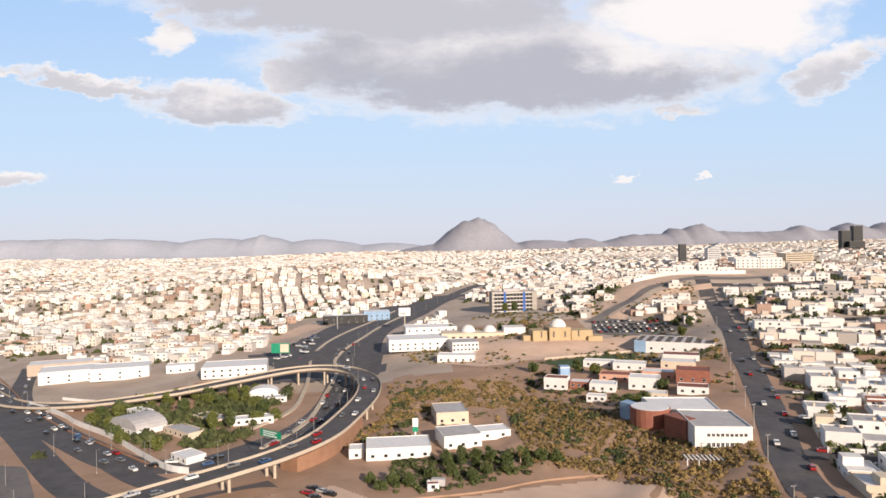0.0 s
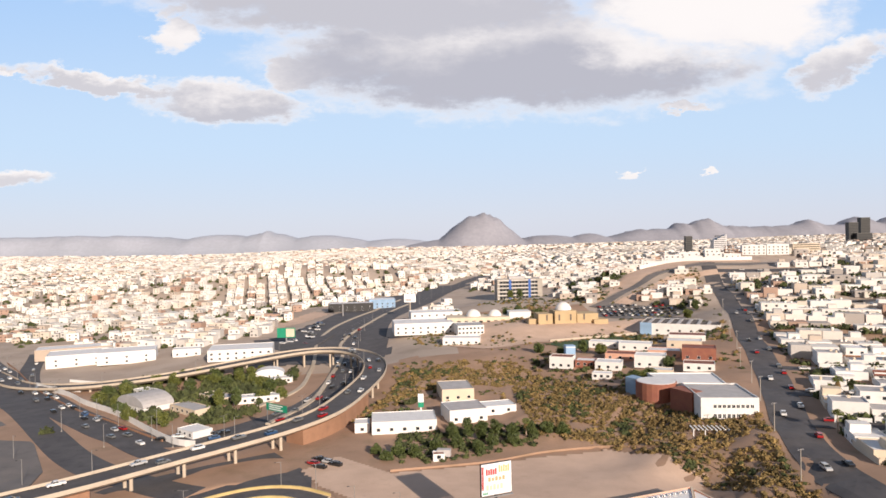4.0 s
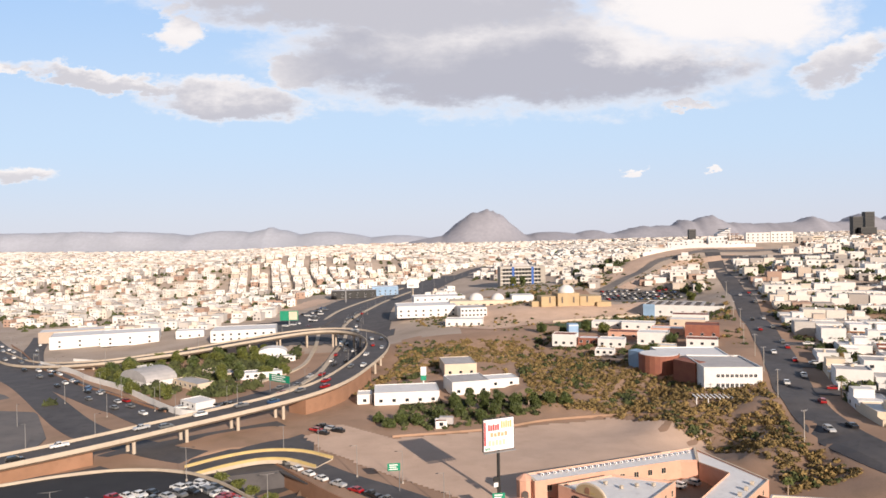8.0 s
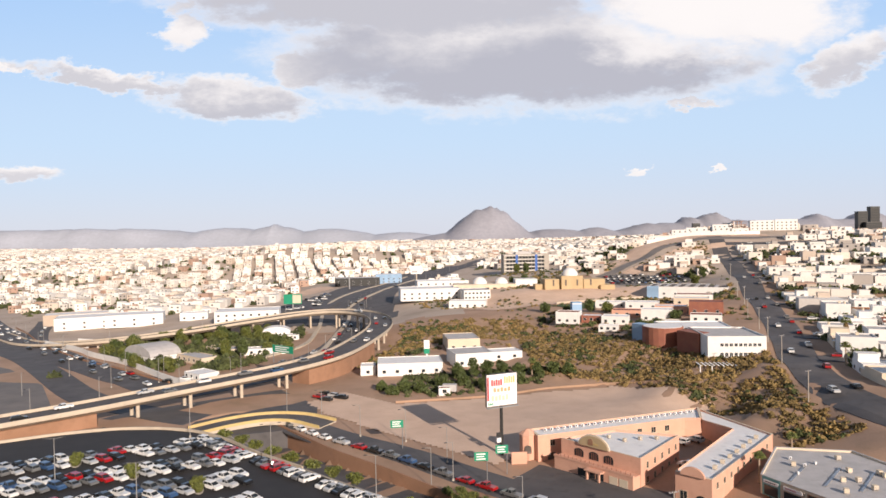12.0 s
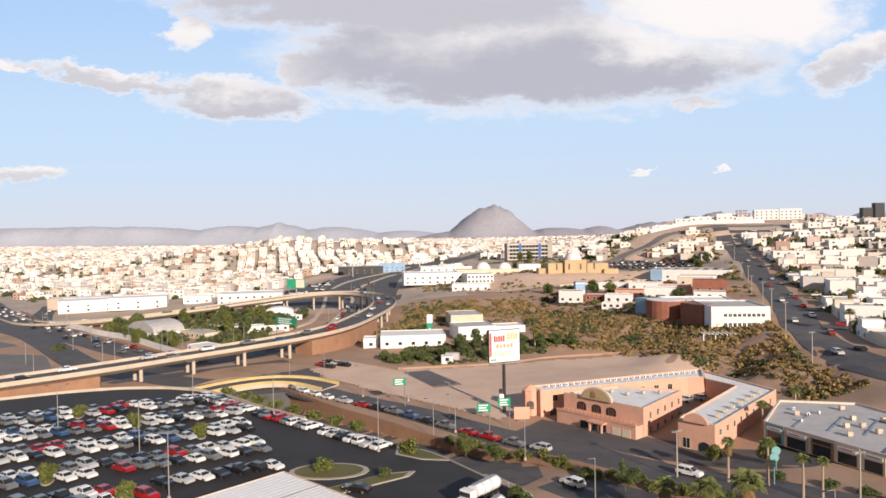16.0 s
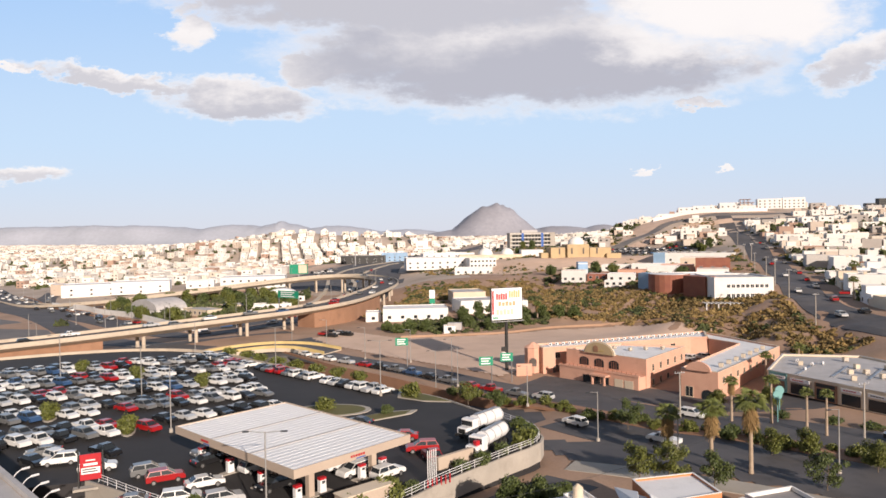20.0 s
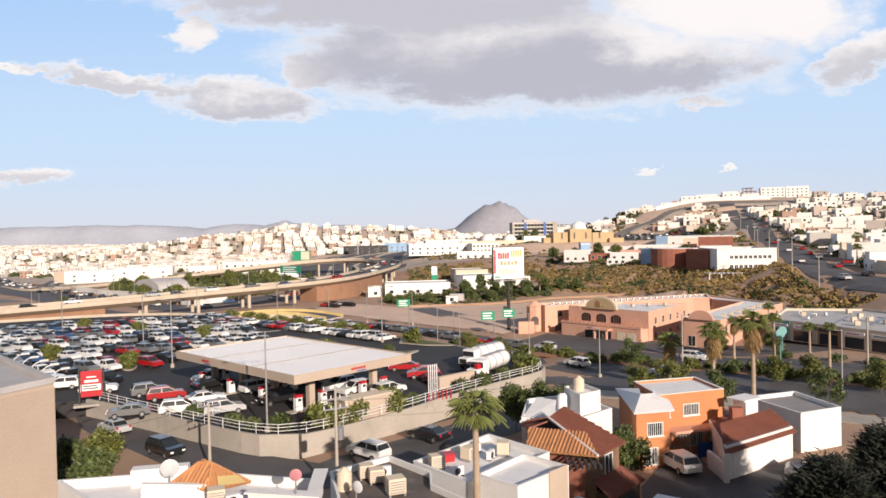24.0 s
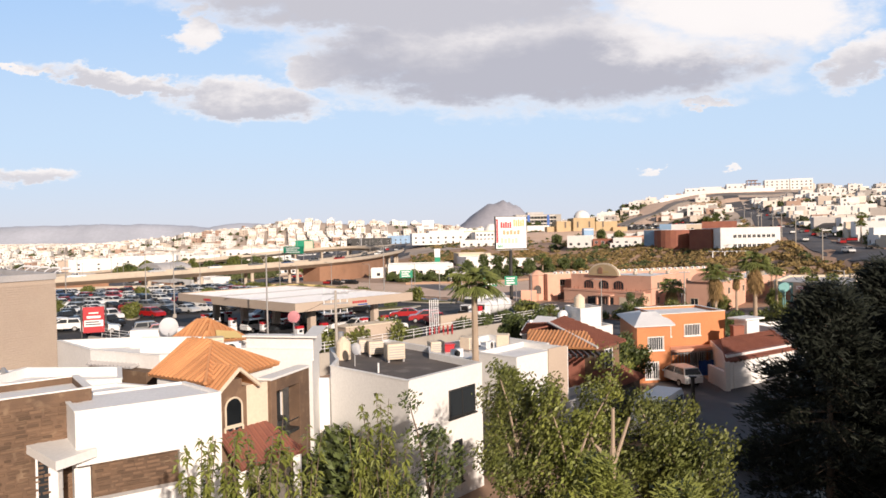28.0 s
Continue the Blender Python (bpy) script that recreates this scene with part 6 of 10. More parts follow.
sloped(ha, "porch_roof", ((*wp(-0.1, 1.65), 4.2), (*wp(3.0, 1.65), 4.2), (*wp(2.2, -0.02), 5.35), (*wp(-0.1, -0.02), 5.3)), "red_tile", rows=12, label="dark red tiled porch roof")
for q in (wp(0.1, 1.4), wp(2.7, 1.4)):
    part("porch_post", boxes((q[0] - 0.14, q[1] - 0.14, 2.2, q[0] + 0.14, q[1] + 0.14, 4.15)), M["white"], ha)
# back block with stepped parapets
BK = [(-22.3, 41.0), (-18.6, 37.4), (-14.2, 35.2), (-10.7, 36.9), (-7.2, 36.2), (-7.6, 40.2), (-15.4, 42.2)]
shell(ha, BK, 2.2, 7.15, "white", "white_roof", 0.5)
for r4, zt in (([(-10.6, 36.95), (-7.15, 36.25), (-7.4, 39.9), (-7.75, 39.9), (-7.5, 36.7), (-10.6, 37.3)], 8.25), ([(-18.2, 40.9), (-15.3, 41.6), (-15.4, 42.25), (-18.4, 41.7)], 8.15), ([(-16.9, 39.2), (-13.2, 38.9), (-13.2, 39.2), (-16.9, 39.5)], 8.0)):
    bm = bmesh.new()
    prism(bm, r4, 7.1, zt)
    part("upper_wall", bm, M["white"], ha)
bm = bmesh.new()
prism(bm, [(-10.75, 36.75), (-6.9, 35.95), (-7.15, 40.1), (-7.9, 40.1), (-7.65, 36.85), (-10.6, 37.45)], 8.25, 8.33)
part("coping", bm, M["white"], ha)
bm = bmesh.new()
prism(bm, [(-18.3, 36.6), (-14.6, 34.6), (-13.6, 35.8), (-17.6, 38.0)], 2.2, 7.0)
part("stone_wall", bm, M["stone"], ha, "brown stone side wall")
sloped(ha, "roof_sheet", ((-18.6, 36.9, 7.05), (-15.6, 35.3, 7.1), (-15.2, 36.8, 7.25), (-18.3, 38.6, 7.2)), "grey_roof", 0.06, rows=8, label="ribbed grey roof sheet")
hip(ha, [(-15.6, 40.0), (-13.2, 38.6), (-11.3, 39.9), (-13.8, 41.6)], 7.75, ((-14.2, 40.2), (-13.4, 40.1)), 8.75, "tile", 10)
sloped(ha, "skylight", ((-12.7, 38.85, 7.95), (-11.5, 39.75, 7.82), (-12.0, 39.9, 8.15), (-12.9, 39.3, 8.3)), "yellow", 0.04, label="yellow painted roof panel")
dish(-15.8, 40.3, 7.35, 0.5, 200)
dish(-8.1, 36.4, 8.3, 0.3, 190, "pink", "faded pink satellite dish on a roof mast")
ac_unit(-11.6, 37.9, 7.18, 30)
roof_cooler(-12.6, 38.2, 7.18, 20, 0.9)
for x, y in ((-19.6, 33.4), (-21.4, 32.0), (-6.0, 33.6), (-5.6, 35.6), (-5.3, 31.8), (-6.3, 37.4)):
    bush(x, y, 2.2 if x < -7 else 1.2, 1.9, "dark green hedge between the houses", 2, "hedges")
low = thing("garden_house", "low white block with stepped parapets and vents", "house", pose(0, 0, 0))
shell(low, [(-26.0, 31.0), (-17.6, 35.4), (-19.0, 37.6), (-27.0, 34.0)], 2.2, 6.3, "white", "white_roof", 0.35)
shell(low, [(-20.6, 30.8), (-14.3, 31.6), (-15.6, 34.3), (-20.2, 34.6)], 2.2, 6.9, "white", "white_roof", 0.4)
shell(low, [(-21.8, 33.4), (-19.6, 34.6), (-20.4, 36.2), (-22.6, 35.0)], 6.3, 6.9, "white", "white_roof", 0.1)
vp = thing("vent_pipe", "grey vent pipe with a cowl on the white roof", "vent pipe", pose(-20.3, 33.2, 6.9), "vent pipes")
bm = bmesh.new()
tube(bm, (0, 0, 0), (0, 0, 0.55), 0.08, n=8)
part("pipe", bm, M["metal"], vp)
bm = bmesh.new()
tube(bm, (0, 0, 0.5), (0, 0, 0.7), 0.2, 0.06, n=10)
part("cowl", bm, M["metal"], vp)

# white house with the dark flat roof
hb = thing("white_house", "white stucco house with dark flat roof and low parapet", "house", pose(0, 0, G0))
RB = [(-2.5, 35.3), (1.2, 39.7), (-1.6, 43.2), (-1.7, 45.4), (-4.6, 48.8), (-8.0, 45.8), (-6.9, 41.6), (-6.9, 39.6)]
shell(hb, RB, 0, 6.25, "white", "dark_roof", 0.34)
f0, f1 = (-2.5, 35.3), (1.2, 39.7)
facade_window(hb, f0, f1, 4.0, G0 + 4.25, 2.0, 1.3, "dark_metal")
facade_window(hb, f0, f1, 3.6, G0 + 0.9, 0.5, 2.0, "dark_metal")
for zz in (4.25, 3.95):
    face_box(hb, "slot", f0, f1, 1.0, G0 + zz - 0.1, (-0.75, -0.03, 0, 0.75, 0.0, 0.09), "dark_metal")
face_box(hb, "ledge", f0, f1, 2.5, G0 + 1.4, (-2.3, -0.12, 0, 2.3, 0.0, 0.1), "white")
bm = bmesh.new()
for i in range(8):
    box(bm, -0.3, -0.1, i * 0.32, 0.3, -0.02, i * 0.32 + 0.16)
g = part("grille", bm, M["dark_metal"], hb, "dark iron grille")
g.matrix_local = hb.matrix_world.inverted() @ on_face((-6.9, 41.6), (-6.9, 39.6), 0.6, G0 + 3.0)
sw = part("side_wall", boxes((-8.6, 39.9, 0, -6.95, 40.2, 5.9)), M["white"], hb)
water_tank(-6.8, 43.6, G0 + 6.28, 0.45, 1.25)
for x, y in ((-5.7, 45.4), (-5.0, 44.6)):
    roof_cooler(x, y, G0 + 6.28, 15, 0.9)
roof_cooler(-3.7, 42.6, G0 + 6.28, 20, 1.05)
ac_unit(-4.6, 45.6, G0 + 6.28, 12)
dish(-5.8, 41.2, G0 + 6.28, 0.35, 150)
pv = thing("vent_pipe", "short white vent pipe on the dark roof", "vent pipe", pose(-4.3, 39.2, G0 + 6.25))
bm = bmesh.new()
tube(bm, (0, 0, 0), (0, 0, 0.55), 0.05, n=8)
part("pipe", bm, M["white_metal"], pv)

# white terraced house behind, with its roof machines
hc = thing("terraced_house", "white terraced house crowded with roof coolers", "house", pose(0, 0, G0))
shell(hc, [(-3.0, 50.2), (0.6, 45.9), (3.4, 47.6), (4.0, 48.9), (6.6, 51.6), (2.6, 56.4)], 0, 5.3, "white", "white_roof", 0.4)
shell(hc, [(1.2, 46.2), (3.5, 44.0), (7.2, 47.5), (4.6, 50.2)], 0, 5.75, "white", "white_roof", 0.32)
GB = [(6.6, 45.9), (9.9, 49.3), (8.4, 50.8), (5.2, 47.4)]
shell(hc, GB, 0, 2.3, "white", "grey_roof", 0.5)
gdoor = face_box(hc, "garage_door", GB[0], GB[1], 2.6, G0, (-1.7, -0.02, 0, 1.7, 0.05, 2.1), "dark_metal", "dark garage door")
for i in range(3):
    part("groove", boxes((-1.7, -0.035, 0.5 + 0.5 * i, 1.7, -0.022, 0.54 + 0.5 * i)), M["dark_roof"], gdoor)
face_box(hc, "pilaster", (5.3, 45.7), (7.2, 47.5), 0.5, G0, (0.0, -0.12, 0, 1.9, 0.0, 6.25), "beige", "beige rendered pilaster")
facade_window(hc, (5.3, 45.7), (7.2, 47.5), 1.9, G0 + 2.7, 0.5, 1.7, "white_metal")
facade_window(hc, (5.3, 45.7), (7.2, 47.5), 1.0, G0 + 2.7, 0.4, 1.7, "white_metal")
for i, (x, y) in enumerate(((-1.4, 49.7), (0.0, 48.2), (0.9, 51.4), (2.4, 51.4), (3.4, 52.4), (1.6, 53.4))):
    (roof_cooler if i % 2 == 0 else ac_unit)(x, y, G0 + 5.33, 20 + 15 * i)
rb = thing("red_box", "red plastic crate on a white roof", "crate", pose(-0.9, 51.3, G0 + 5.33, 0, 0, 20))
part("crate", boxes((-0.7, -0.4, 0, 0.7, 0.4, 0.5), bevel=0.04), M["red"], rb)
part("lid", boxes((-0.74, -0.44, 0.5, 0.74, 0.44, 0.56)), M["red"], rb)

# house with red tiled roofs
hd_ = thing("tiled_house", "house with low red tiled roofs and stone-faced bay", "house", pose(0, 0, G0))
shell(hd_, [(5.8, 54.2), (10.0, 52.6), (12.2, 54.9), (9.8, 62.4), (6.0, 60.2)], 0, 5.2, "brick", "grey_roof", 0)
# sunlight on the front plane is put into its paler tile colour
sloped(hd_, "roof_plane", ((5.2, 53.8, 5.25), (10.1, 51.9, 5.25), (10.0, 55.4, 6.0), (5.8, 57.0, 6.0)), "tile", rows=18, label="terracotta roof plane, paler for the sun on it")
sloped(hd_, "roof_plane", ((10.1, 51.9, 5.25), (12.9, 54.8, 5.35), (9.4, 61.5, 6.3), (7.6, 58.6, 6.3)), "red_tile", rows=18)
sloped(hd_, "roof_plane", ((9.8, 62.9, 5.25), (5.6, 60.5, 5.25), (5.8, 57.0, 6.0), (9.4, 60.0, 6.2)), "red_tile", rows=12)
bm = bmesh.new()
tube(bm, (10.1, 51.9, 5.3), (7.6, 58.6, 6.35), 0.1, n=6)
part("verge", bm, M["white"], hd_, "white painted roof verge")
BAY = [(10.0, 52.2), (12.3, 54.6), (11.4, 55.4), (9.2, 53.0)]
bm = bmesh.new()
prism(bm, BAY, 0, 5.15)
part("stone_bay", bm, M["stone"], hd_, "grey-brown stone faced bay")
facade_window(hd_, BAY[0], BAY[1], 1.75, G0 + 3.2, 0.95, 1.7, "white_metal")
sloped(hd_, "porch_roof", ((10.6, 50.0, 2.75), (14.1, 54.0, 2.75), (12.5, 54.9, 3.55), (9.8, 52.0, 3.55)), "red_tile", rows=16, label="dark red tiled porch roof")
bm = bmesh.new()
prism(bm, [(10.8, 50.6), (13.6, 53.8), (12.4, 54.6), (10.0, 52.1)], 0, 2.7)
part("porch_wall", bm, M["stone"], hd_)
face_box(hd_, "garage_door", (10.8, 50.6), (13.6, 53.8), 2.0, G0, (-1.5, -0.03, 0, 1.5, 0.05, 2.25), "dark_metal", "dark garage door")
for i in range(6):
    part("pergola_beam", boxes((7.8 + 0.42 * i, 50.2, 4.9, 7.92 + 0.42 * i, 53.4, 5.08)), M["dark_metal"], hd_, "dark wooden pergola beam")
hw_ = thing("back_house", "white back house with a gabled roof", "house", pose(0, 0, G0))
shell(hw_, [(6.0, 63.6), (10.8, 62.6), (14.6, 66.0), (12.4, 72.0), (7.4, 70.4)], 0, 4.7, "white", "white_roof", 0.35)
sloped(hw_, "roof_plane", ((5.8, 63.4, 4.75), (8.6, 62.6, 4.75), (9.6, 66.6, 5.8), (8.0, 68.0, 5.8)), "white_roof", rows=0)
shell(hw_, [(11.4, 64.6), (13.6, 66.2), (12.6, 69.4), (10.6, 68.0)], 4.7, 6.4, "white", "white_roof", 0.3)
water_tank(10.2, 66.8, G0 + 5.0, 0.5, 1.4, "sign_white", "white plastic water tank on a flat roof")
water_tank(11.9, 67.6, G0 + 6.43, 0.5, 1.3)

# orange house with its barred gate
OX, OY = 1.0, 3.6


def off(p):
    return (p[0] + OX, p[1] + OY)


ho = thing("orange_house", "orange two-storey house with white trimmed windows", "house", pose(OX, OY, G0))
OL = [(15.3, 60.5), (18.5, 61.2), (19.6, 66.0), (16.2, 70.0)]
shell(ho, OL, 0, 5.15, "orange", "white_roof", 0)
sloped(ho, "roof_plane", ((15.0, 60.2, 5.15), (18.9, 61.0, 5.15), (18.0, 64.0, 6.05), (16.6, 63.6, 6.05)), "white_roof")
sloped(ho, "roof_plane", ((18.9, 61.0, 5.15), (19.9, 66.0, 5.15), (18.4, 66.4, 5.85), (18.0, 64.0, 6.05)), "white_roof")
sloped(ho, "roof_plane", ((15.9, 70.3, 5.15), (15.0, 60.2, 5.15), (16.6, 63.6, 6.05), (17.4, 67.0, 5.85)), "white_roof")
OR = [(18.6, 64.6), (25.7, 66.8), (25.0, 72.6), (18.0, 71.0)]
shell(ho, OR, 0, 5.4, "orange", "white_roof", 0.25, coping="white")
facade_window(ho, off(OL[0]), off(OL[1]), 1.8, G0 + 2.95, 1.45, 1.1, "white", bars=7)
facade_window(ho, off(OR[0]), off(OR[1]), 0.8, G0 + 3.55, 0.7, 0.9, "white", bars=4)
facade_window(ho, off(OR[0]), off(OR[1]), 3.6, G0 + 3.5, 1.7, 1.0, "white", bars=9)
facade_window(ho, off(OR[0]), off(OR[1]), 4.2, G0 + 0.6, 1.5, 1.2, "white", bars=6)
facade_window(ho, off(OL[0]), off(OL[1]), 1.4, G0 + 0.4, 1.2, 1.4, "white", bars=6)
bm = bmesh.new()
prism(bm, [(19.1, 63.0), (25.6, 65.0), (25.2, 66.6), (18.7, 64.6)], 2.25, 2.5)
part("porch_slab", bm, M["salmon"], ho, "orange porch slab")
for i in range(16):
    f = i / 15
    x, y = 19.2 + 4.9 * f, 63.1 + 1.5 * f
    part("gate_bar", boxes((x - 0.025, y - 0.025, 0, x + 0.025, y + 0.025, 2.25)), M["metal"], ho)
for zz in (0.15, 1.1, 2.1):
    bm = bmesh.new()
    sweep(bm, [np.array((19.2, 63.1, zz)), np.array((24.1, 64.6, zz))], [(-0.03, -0.03), (0.03, -0.03), (0.03, 0.03), (-0.03, 0.03)])
    part("gate_rail", bm, M["metal"], ho)
tp = thing("tarpaulin", "blue tarpaulin hung on the gate", "tarpaulin", pose(24.0, 67.4, G0, 0, 0, 17))
bm = bmesh.new()
cloth = [[bm.verts.new((-1.3 + i * 0.22, -0.1 - 0.05 * math.sin(i * 1.7), z)) for z in (0.0, 1.45 - 0.05 * (i % 3))] for i in range(13)]
sheet_faces = [bm.faces.new((p[0], q[0], q[1], p[1])) for p, q in zip(cloth, cloth[1:])]
bmesh.ops.solidify(bm, geom=sheet_faces, thickness=0.03)
part("sheet", bm, M["blue_tarp"], tp)

# white garage house with a tiled front
hg = thing("garage_house", "low white garage with a red tiled canopy", "house", pose(0, 0, G0))
GR = [(22.9, 60.9), (31.5, 66.6), (28.6, 72.6), (24.8, 69.4)]
shell(hg, GR, 0, 2.9, "white", "red_tile", 0)
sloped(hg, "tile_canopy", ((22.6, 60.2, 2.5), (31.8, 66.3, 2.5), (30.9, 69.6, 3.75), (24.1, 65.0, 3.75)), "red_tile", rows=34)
gd = part("garage_door", boxes((-2.6, -0.05, 0, 2.6, 0.0, 2.1)), M["white"], hg, "white garage door")
gd.matrix_local = hg.matrix_world.inverted() @ on_face(GR[0], GR[1], 3.6, G0)
for i in range(4):
    b = part("panel_line", boxes((-2.6, -0.07, 0.5 * i + 0.3, 2.6, -0.052, 0.5 * i + 0.33)), M["white_roof"], gd)
for i in range(8):
    b = part("block_vent", boxes((-2.5 + i * 0.65, -0.06, 2.2, -2.1 + i * 0.65, 0.0, 2.38)), M["dark_roof"], gd)
part("gate_pillar", boxes((22.55, 60.2, 0, 22.95, 60.6, 2.5)), M["white"], hg)
part("low_wall", boxes((22.6, 60.6, 0, 22.9, 64.2, 1.6)), M["white"], hg)
sv = thing("roof_shed", "small white shed on the flat roof", "shed", pose(28.2, 69.0, G0 + 2.9, 0, 0, 30))
part("wall", boxes((-0.9, -0.7, 0, 0.9, 0.7, 2.1)), M["white"], sv)
part("roof", boxes((-1.5, -1.0, 2.1, 1.3, 1.0, 2.25)), M["white_roof"], sv)
ch = thing("chimney", "small brick chimney on the tiled house", "chimney", pose(26.6, 67.4, G0 + 2.9))
part("stack", boxes((-0.5, -0.4, 0, 0.5, 0.4, 1.6)), M["brick"], ch)
part("cap", boxes((-0.56, -0.46, 1.6, 0.56, 0.46, 1.7)), M["brick"], ch)
hh = thing("far_garage", "white side wall of the next house", "house", pose(0, 0, -0.5))
shell(hh, [(33, 68), (38, 70), (37, 77), (31, 75)], 0, 3.4, "white", "felt_roof", 0.4)

# vehicles in the close
van = thing("minibus", "white minibus parked in the quiet street", "minibus", pose(13.4, 49.0, -0.35, 0, 0, 145))
bm = bmesh.new()
extrude_side(bm, [(-2.9, 0.45), (-2.95, 2.2), (-2.7, 2.5), (1.7, 2.5), (2.4, 1.6), (2.9, 1.3), (2.95, 0.45)], 1.0, 0.86, 0.45, 2.5)
bmesh.ops.recalc_face_normals(bm, faces=bm.faces)
part("body", bm, M["white_metal"], van)
part("rear_window", boxes((-0.75, -2.99, 1.45, 0.75, -2.92, 2.15)), M["glass"], van)
for s in (-1, 1):
    part("side_window", boxes((s * 0.93 - 0.04, -2.6, 1.45, s * 0.93 + 0.04, 1.5, 2.1)), M["glass"], van)
sloped(van, "windscreen", ((-0.8, 2.44, 1.62), (0.8, 2.44, 1.62), (0.74, 1.80, 2.44), (-0.74, 1.80, 2.44)), "glass", 0.03)
for sx in (-0.9, 0.9):
    for sy in (-1.8, 1.9):
        w = part("wheel", CAR_MESH["saloon"][2], None, van)
        w.location = (sx, sy, 0.34)
car(19.9, 63.9, -0.35, 14, "suv", "white", "parked before the orange house", "cars in the close", True)
car(30.6, 60.6, -0.4, 60, "pickup", "grey", "parked before the white garage", "cars in the close", True)
car(14.6, 52.6, -0.35, 34, "saloon", "blue", "parked beside the tiled house", "cars in the close", True)
car(-8.2, 69.0, -0.3, 50, "suv", "white", "standing in the back street", "cars in the back street", True)
car(-2.5, 74.5, -0.3, 50, "saloon", "black", "standing in the back street", "cars in the back street", True)
car(-37.6, 79.5, -0.2, 50, "saloon", "silver", "driving in the side road", "cars in the side road", True)
car(-28.6, 71.2, -0.3, -128, "suv", "black", "driving in the side road", "cars in the side road", True)
bn = thing("bollard_post", "short dark post at the kerb", "post", pose(14.6, 45.6, -0.35))
bm = bmesh.new()
tube(bm, (0, 0, 0), (0, 0, 4.3), 0.15, 0.12, 8)
part("shaft", bm, M["dark_metal"], bn)
part("cap_plate", boxes((-0.18, -0.18, 4.3, 0.18, 0.18, 4.4)), M["dark_metal"], bn)


def power_pole(x, y, z, h, turn=0, arms=2, label="grey concrete power pole with crossarms", wide=1.1):
    t = thing("power_pole", label, "power pole", pose(x, y, z, 0, 0, turn), "power poles")
    bm = bmesh.new()
    tube(bm, (0, 0, 0), (0, 0, h), 0.16, 0.10, 8)
    part("pole", bm, M["concrete"], t)
    for i in range(arms):
        zz = h - 0.25 - i * 0.8
        part("crossarm", boxes((-wide, -0.05, zz - 0.06, wide, 0.05, zz + 0.06)), M["metal"], t)
        for s in (-0.9, -0.35, 0.35, 0.9):
            bm = bmesh.new()
            tube(bm, (s * wide, 0, zz + 0.06), (s * wide, 0, zz + 0.32), 0.05, 0.035, 6)
            part("insulator", bm, M["white_metal"], t)
    return t


p1 = power_pole(-9.6, 58.6, -0.35, 9.2, 30, 3)
bm = bmesh.new()
tube(bm, (0.35, 0, 4.8), (0.35, 0, 5.8), 0.28, n=12)
part("transformer", bm, M["metal"], p1)
power_pole(-22.6, 66.5, -0.35, 6.2, 40, 2)
for a, b in (((-9.6, 58.6, 8.4), (-22.6, 66.5, 5.5)), ((-22.6, 66.5, 5.5), (-60, 40, 6)), ((-9.6, 58.6, 7.6), (30, 80, 8))):
    bm = bmesh.new()
    pts = [np.array(Vector(a).lerp(Vector(b), f)) - np.array((0, 0, 1.2 * math.sin(f * math.pi))) for f in np.linspace(0, 1, 13)]
    sweep(bm, pts, [(-0.012, -0.012), (0.012, -0.012), (0.012, 0.012), (-0.012, 0.012)])
    wt_ = thing("power_cable", "thin sagging power cable between poles", "cable", None, "power cables")
    part("cable", bm, M["dark_metal"], wt_)


# ---- trees ----
def limbs(bm, base, h, spread, rg, n=7, r=0.16, start=0.35):
    """A tapered, slightly bent trunk with limbs; gives back where the limbs end."""
    ends = []
    pts = [Vector(base)]
    for k in range(1, 6):
        pts.append(Vector(base) + Vector((rg.uniform(-0.15, 0.15) * k * 0.3, rg.uniform(-0.15, 0.15) * k * 0.3, h * k / 5 * 0.85)))
    for i in range(5):
        tube(bm, pts[i], pts[i + 1], r * (1 - i * 0.16), r * (1 - (i + 1) * 0.16), 7)
    for i in range(n):
        f = start + (0.95 - start) * i / n
        k = min(4, int(f * 5))
        p = pts[k].lerp(pts[k + 1], f * 5 - k)
        a = i * 2.4 + rg.uniform(-0.4, 0.4)
        q = p + Vector((math.cos(a) * spread * rg.uniform(0.6, 1), math.sin(a) * spread * rg.uniform(0.6, 1), h * rg.uniform(0.12, 0.3)))
        m = p.lerp(q, 0.5) + Vector((0, 0, h * 0.03))
        tube(bm, p, m, r * 0.4, r * 0.25, 5), tube(bm, m, q, r * 0.25, r * 0.1, 5)
        ends += [q, m]
    ends.append(pts[-1] + Vector((0, 0, h * 0.1)))
    return ends


def tree(x, y, z, h, spread, label, mat="leaf", bark="bark", seed=1, n=900, leaf=0.13, clump=0.9, start=0.35, group="", nlimbs=8):
    rg = random.Random(seed)
    t = thing("tree", label, "tree", pose(x, y, z), group)
    bm = bmesh.new()
    ends = limbs(bm, (0, 0, -0.2), h, spread, rg, nlimbs, 0.009 * h + 0.035, start)
    part("trunk", bm, M[bark], t)
    spots = [(e.x, e.y, e.z, clump * rg.uniform(0.6, 1.2)) for e in ends]
    part("crown", tree_clump(None, spots, clump, n, M[mat], seed, leaf), None, t)
    return t


